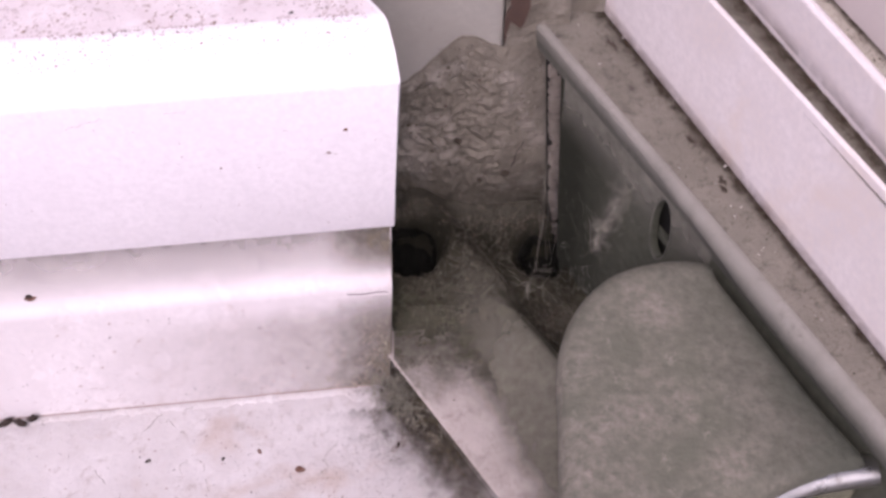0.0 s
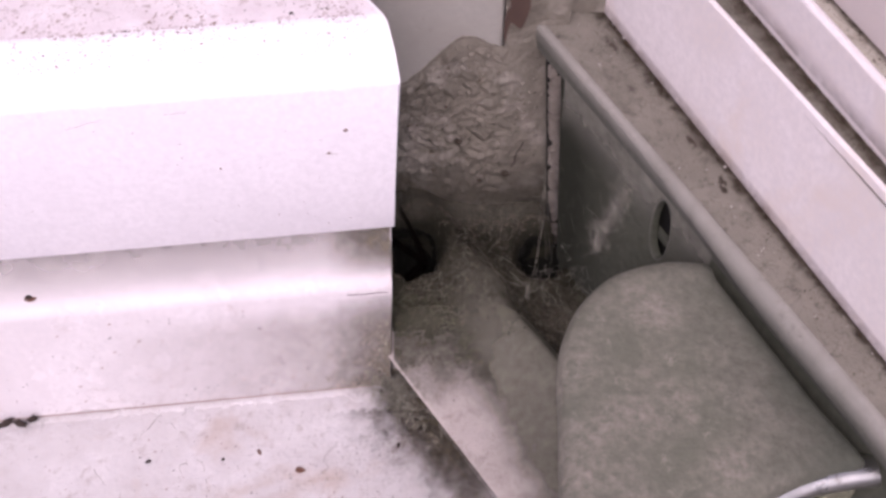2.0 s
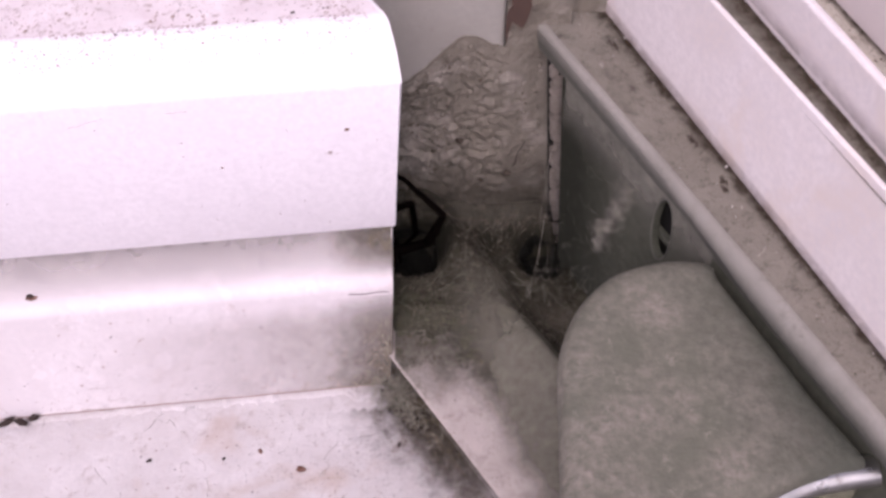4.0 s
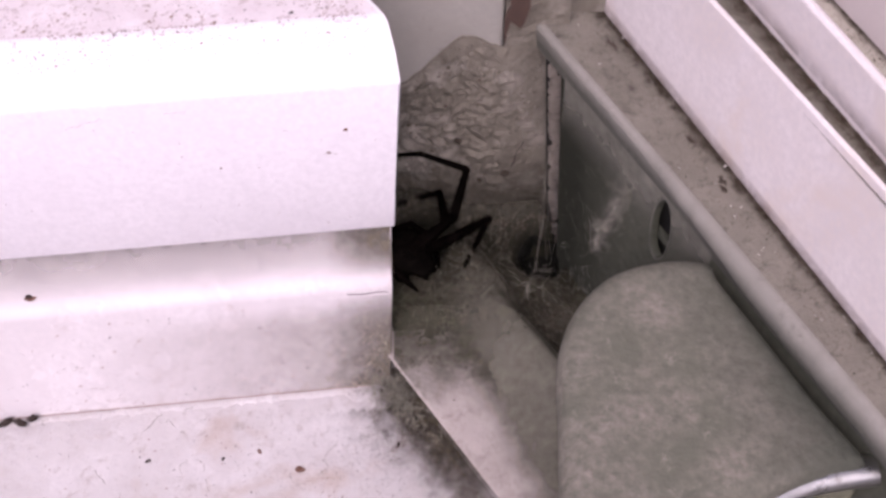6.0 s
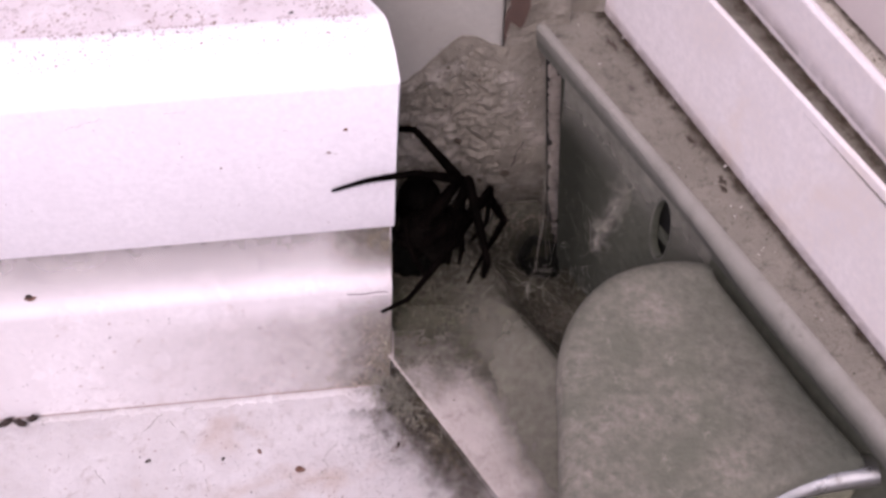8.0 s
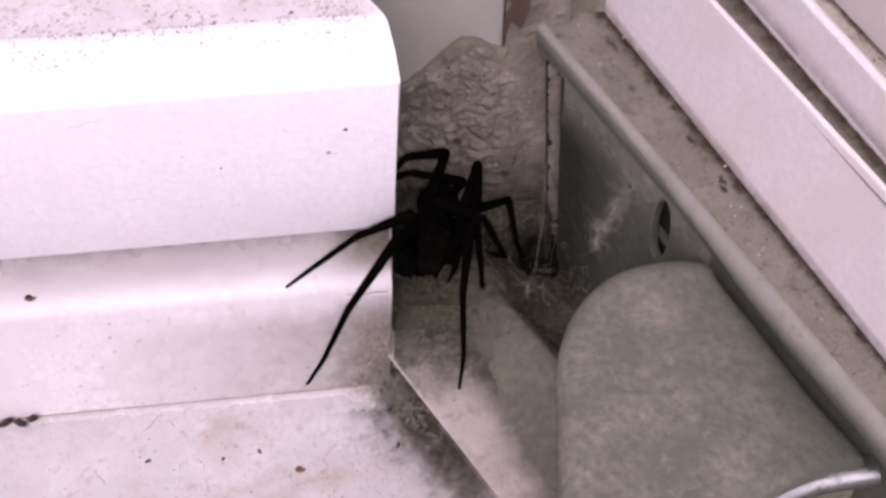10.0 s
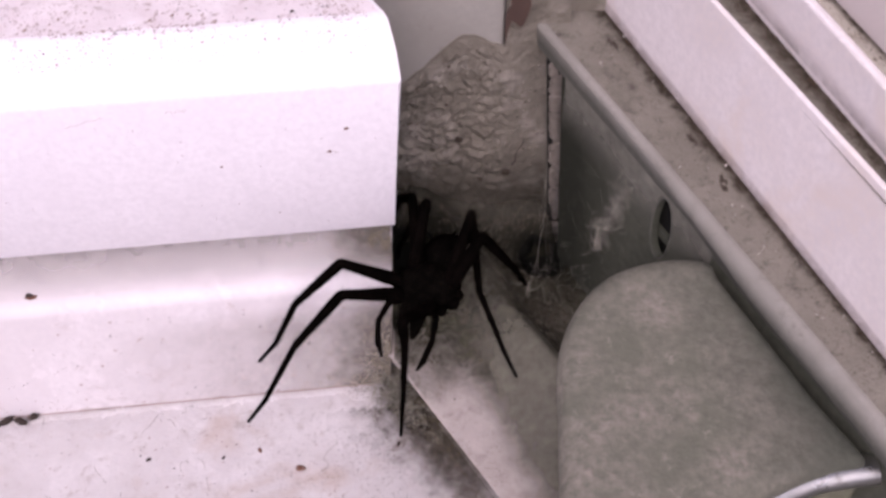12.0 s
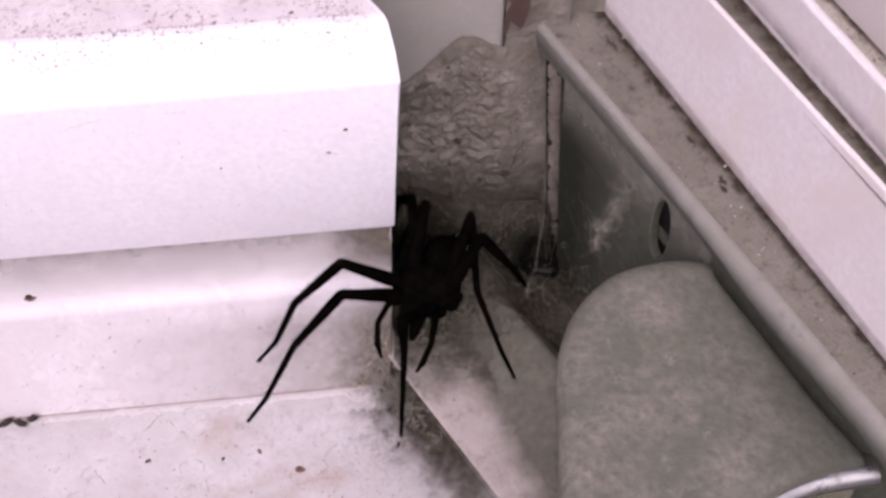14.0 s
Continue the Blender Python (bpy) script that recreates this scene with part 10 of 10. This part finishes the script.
    walk(LEGS['L4']['leg'], [
        (0, at(-2.8, 2.7, -0.4, -112.8, 62.6, 99.6)), (5.8, at(-2.8, 2.7, -0.4, -112.8, 62.6, 99.6)), (6.5, at(-2.8, 2.7, -0.4, -112.8, 62.6, 99.6)), (7, at(-2.8, 2.7, -0.4, -78.3, 68.5, 137.2)),
        (7.2, at(-2.8, 2.7, -0.4, -62.7, 70.9, 153.8)), (7.5, at(-2.8, 2.7, -0.4, -88.9, 66.4, 125.8)), (7.7, at(-2.8, 2.7, -0.4, -83, 67.8, 132.2)), (8, at(-2.8, 2.7, -0.4, -75.5, 68.6, 140.3)),
        (8.2, at(-2.8, 2.7, -0.4, -68, 69.3, 148.3)), (8.27, at(-2.8, 2.7, -0.4, -49, 8.4, 174.2)), (8.33, at(-2.8, 2.7, -0.4, -55.6, -47.2, -168.5)), (8.5, at(-2.8, 2.7, -0.4, -177.2, -67.5, -39.6)),
        (8.8, at(-2.8, 2.7, -0.4, -160.7, -64.7, -57.6)), (9.1, at(-2.8, 2.7, -0.4, -151, -62.6, -68.4)), (9.4, at(-2.8, 2.7, -0.4, -145.3, -62.8, -74.8)), (9.7, at(-2.8, 2.7, -0.4, -143, -66.6, -77.3)),
        (10, at(-2.8, 2.7, -0.4, -151.2, -75.8, -68.7)), (10.03, at(-2.8, 2.7, -0.4, -93.4, -70.1, -128.6)), (10.07, at(-2.8, 2.7, -0.4, -79.6, -55.5, -144)), (10.13, at(-2.8, 2.7, -0.4, -72.2, -23.4, -155.2)),
        (10.2, at(-2.8, 2.7, -0.4, -71.1, 9.1, -163.8)), (10.3, at(-2.8, 2.7, -0.4, -74.5, 45.5, -170.9)), (10.5, at(-2.8, 2.7, -0.4, -72.2, 38.7, -167.5)), (10.7, at(-2.8, 2.7, -0.4, -68.4, 34.7, -161.1)),
        (10.9, at(-2.8, 2.7, -0.4, -65.3, 30.6, -155.4)), (11, at(-2.8, 2.7, -0.4, -63.5, 28.6, -151.7)), (11.1, at(-2.8, 2.7, -0.4, -61.7, 25.8, -147.8)), (11.2, at(-2.8, 2.7, -0.4, -60.4, 23.9, -144.6)),
        (11.3, at(-2.8, 2.7, -0.4, -60.8, 23.3, -145.7)), (11.37, at(-2.8, 2.7, -0.4, -61, 23, -146.2)), (11.4, at(-2.8, 2.7, -0.4, -59.9, 26.2, -143.5)), (11.6, at(-2.8, 2.7, -0.4, -59.9, 25.1, -143.5)),
        (14, at(-2.8, 2.7, -0.4, -59.9, 24.6, -143.6))])
    walk(LEGS['L4']['tibia'], [
        (0, at(13.5, 0, 0, -120.6, -6.5, 173.5)), (5.8, at(13.5, 0, 0, -120.6, -6.5, 173.5)), (6.5, at(13.5, 0, 0, -120.6, -6.5, 173.5)), (7, at(13.5, 0, 0, -120.7, -11.6, 174.2)),
        (7.2, at(13.5, 0, 0, -119.9, -13.4, 170.5)), (7.5, at(13.5, 0, 0, -121.2, -6.5, 177.9)), (7.7, at(13.5, 0, 0, -121, -7.9, 176.5)), (8, at(13.5, 0, 0, -120.9, -9.4, 175.5)),
        (8.2, at(13.5, 0, 0, -120.6, -10.7, 174.2)), (8.27, at(13.5, 0, 0, -123, -1.1, -163.1)), (8.33, at(13.5, 0, 0, -122, 8.3, -147.5)), (8.5, at(13.5, 0, 0, -114.3, 41.6, -130.2)),
        (8.8, at(13.5, 0, 0, -109.5, 39.1, -122.8)), (9.1, at(13.5, 0, 0, -103.4, 35.6, -112.7)), (9.4, at(13.5, 0, 0, -96.4, 30.2, -99.9)), (9.7, at(13.5, 0, 0, -89.2, 22.4, -83.7)),
        (10, at(13.5, 0, 0, -82.7, 10.3, -61)), (10.03, at(13.5, 0, 0, -84.8, 3.2, -79.1)), (10.07, at(13.5, 0, 0, -85, -2.4, -100.1)), (10.13, at(13.5, 0, 0, -82.9, -4.7, -133.3)),
        (10.2, at(13.5, 0, 0, -82.1, 0.1, -152.4)), (10.3, at(13.5, 0, 0, -82.7, 3.2, -172.5)), (10.5, at(13.5, 0, 0, -82.4, 0.8, -166)), (10.7, at(13.5, 0, 0, -81.9, 6.4, -157.6)),
        (10.9, at(13.5, 0, 0, -80.5, 12.2, -149)), (11, at(13.5, 0, 0, -79.6, 14.9, -145.2)), (11.1, at(13.5, 0, 0, -79.1, 13.1, -143.2)), (11.2, at(13.5, 0, 0, -78.9, 11.8, -142.1)),
        (11.3, at(13.5, 0, 0, -78.2, 13.2, -138.8)), (11.37, at(13.5, 0, 0, -77.8, 14, -137.1)), (11.4, at(13.5, 0, 0, -79.3, 14, -143.2)), (11.6, at(13.5, 0, 0, -79, 13.5, -142.3)),
        (14, at(13.5, 0, 0, -79, 13.4, -142))])
    walk(LEGS['L4']['metatarsus'], [
        (0, at(-0.82, 1.62, 1.63, -28.1, -13.1, 0.2)), (5.8, at(-0.82, 1.62, 1.63, -28.1, -13.1, 0.2)), (6.5, at(-0.82, 1.62, 1.63, -28.1, -13.1, 0.2)), (7, at(-0.63, 1.43, 2.92, -29.8, -2.5, 12.4)),
        (7.2, at(-0.41, 2.32, 3.37, -29.7, 0.7, 9.6)), (7.5, at(-0.9, 0.54, 1.64, -30.3, -6.5, 21.6)), (7.7, at(-0.83, 0.88, 2, -30.2, -4.6, 20.4)), (8, at(-0.76, 1.12, 2.36, -30.2, -2.4, 19.5)),
        (8.2, at(-0.68, 1.44, 2.69, -30.1, -0.3, 18.5)), (8.27, at(-0.37, -4.21, 0.28, -17.3, 30.2, 64.3)), (8.33, at(1.4, -7.71, -2.09, 10.1, 23.4, 120.8)), (8.5, at(6.51, -8.28, -9.64, 10.3, -22.9, 179.3)),
        (8.8, at(7.41, -9.45, -9.15, 11.2, -21.8, 177)), (9.1, at(8.95, -10.88, -8.44, 11.3, -19, 176.6)), (9.4, at(11.34, -12.35, -7.29, 10.9, -14.8, 178)), (9.7, at(14.96, -13.32, -5.54, 10.3, -9.8, -178.9)),
        (10, at(20.42, -12.48, -2.58, 9.6, -4, -173.4)), (10.03, at(16.24, -14.22, -0.81, 9, 10.3, 174.8)), (10.07, at(10.96, -14.26, 0.6, 5.8, 16.7, 161.2)), (10.13, at(3.58, -10.51, 1.2, -6.4, 27.6, 129.8)),
        (10.2, at(0.64, -6.71, -0.02, -31.4, 29.7, 80.2)), (10.3, at(-0.85, -1.89, -0.82, -48.5, 3.7, 26.1)), (10.5, at(-0.57, -3.5, -0.2, -48, 6.4, 32.3)), (10.7, at(0.18, -5.49, -1.62, -47.2, 20, 35.8)),
        (10.9, at(1.35, -7.29, -3.07, -45.1, 33.6, 40.3)), (11, at(1.99, -7.99, -3.73, -43.3, 41, 43.4)), (11.1, at(2.19, -8.46, -3.28, -41.9, 43.7, 45.4)), (11.2, at(2.3, -8.72, -2.96, -41, 46, 46.7)),
        (11.3, at(2.89, -9.3, -3.32, -42.6, 48.6, 44.5)), (11.37, at(3.19, -9.58, -3.5, -43.7, 50, 43)), (11.4, at(2.23, -8.43, -3.51, -44.2, 46.2, 42.4)), (11.6, at(2.34, -8.62, -3.39, -43.1, 46.5, 43.9)),
        (14, at(2.39, -8.69, -3.35, -42.7, 46.6, 44.4))])
    walk(LEGS['L4']['tarsus'], [
        (0, at(12.33, 1.67, 4.69, -165.4, 0.7, 164.3)), (5.8, at(12.33, 1.67, 4.69, -165.4, 0.7, 164.3)), (6.5, at(12.33, 1.67, 4.69, -165.4, 0.7, 164.3)), (7, at(12.54, 4.32, 3.5, -165.9, 4.6, 153.2)),
        (7.2, at(12.9, 4.58, 3.2, -166.1, 4.3, 150.9)), (7.5, at(11.58, 5.47, 3.17, -165.2, 12.3, 156.9)), (7.7, at(11.78, 5.56, 3.08, -165.4, 11.5, 156.2)), (8, at(11.95, 5.63, 2.92, -165.4, 10.7, 156.2)),
        (8.2, at(12.13, 5.72, 2.77, -165.4, 9.9, 155.8)), (8.27, at(4.69, 6.3, -6.52, -175.8, -42.5, -171.9)), (8.33, at(-4.95, 2.93, -7.45, -147.4, -87.1, 159.1)), (8.5, at(-5.92, -8.12, -4.37, -120.2, -45.5, 131.3)),
        (8.8, at(-5.11, -8.8, -4.15, -117.7, -43.6, 127.7)), (9.1, at(-3.79, -10.13, -4.05, -116.6, -38.6, 126.2)), (9.4, at(-1.7, -11.89, -3.84, -117, -30.8, 126.8)), (9.7, at(1.66, -13.59, -3.24, -117.8, -20.5, 128.6)),
        (10, at(7.04, -14.03, -1.63, -118.8, -7.6, 132.8)), (10.03, at(3.01, -13.02, -3.22, -110.9, -10.2, 85)), (10.07, at(-1.28, -10.1, -3.27, -98.4, -28.6, 48.8)), (10.13, at(-4.07, -1.32, -5.06, -21.8, -56.7, -48.2)),
        (10.2, at(2.64, 4.85, -6.71, 37.3, -37.4, -122.9)), (10.3, at(11.25, 4.03, -1.7, 62.2, -2.8, 174)), (10.5, at(10.77, 3.66, -1.72, 61.8, -4.8, -179.7)), (10.7, at(10.47, 1.92, -6.24, 61.6, -2.9, -176.6)),
        (10.9, at(9.92, -0.02, -10.55, 61.5, -1.3, -173.6)), (11, at(9.39, -1, -12.59, 61.5, -1.3, -172.7)), (11.1, at(9.04, -1.51, -12.61, 61.4, -4, -169.9)), (11.2, at(8.73, -1.89, -12.66, 61.2, -6.4, -167.9)),
        (11.3, at(9.26, -3.05, -13.45, 54, 46.7, 173.7)), (11.37, at(9.54, -3.66, -13.84, -2.6, 73.7, 111.5)), (11.4, at(9.13, -2.12, -13.25, -69.6, 38.9, 37.1)), (11.6, at(9.04, -2.18, -13.18, -68.8, 39.3, 38.3)),
        (14, at(9.02, -2.2, -13.16, -68.5, 39.4, 38.8))])
    # jaws and palps stay drawn in under the head until it turns round
    for ob, back in TUCKED:
        drawn = at(-1.4 * back, 0, -0.17 * back, 0, -25, 0)
        out = at(-1.6, 0, 0.5, 0, -6, 0) if back == 3.0 else at(-0.6, 0, 0, 0, 0, 0)
        walk(ob, [(0, drawn), (10.6, drawn), (11.1, out), (14, out)])


motions()
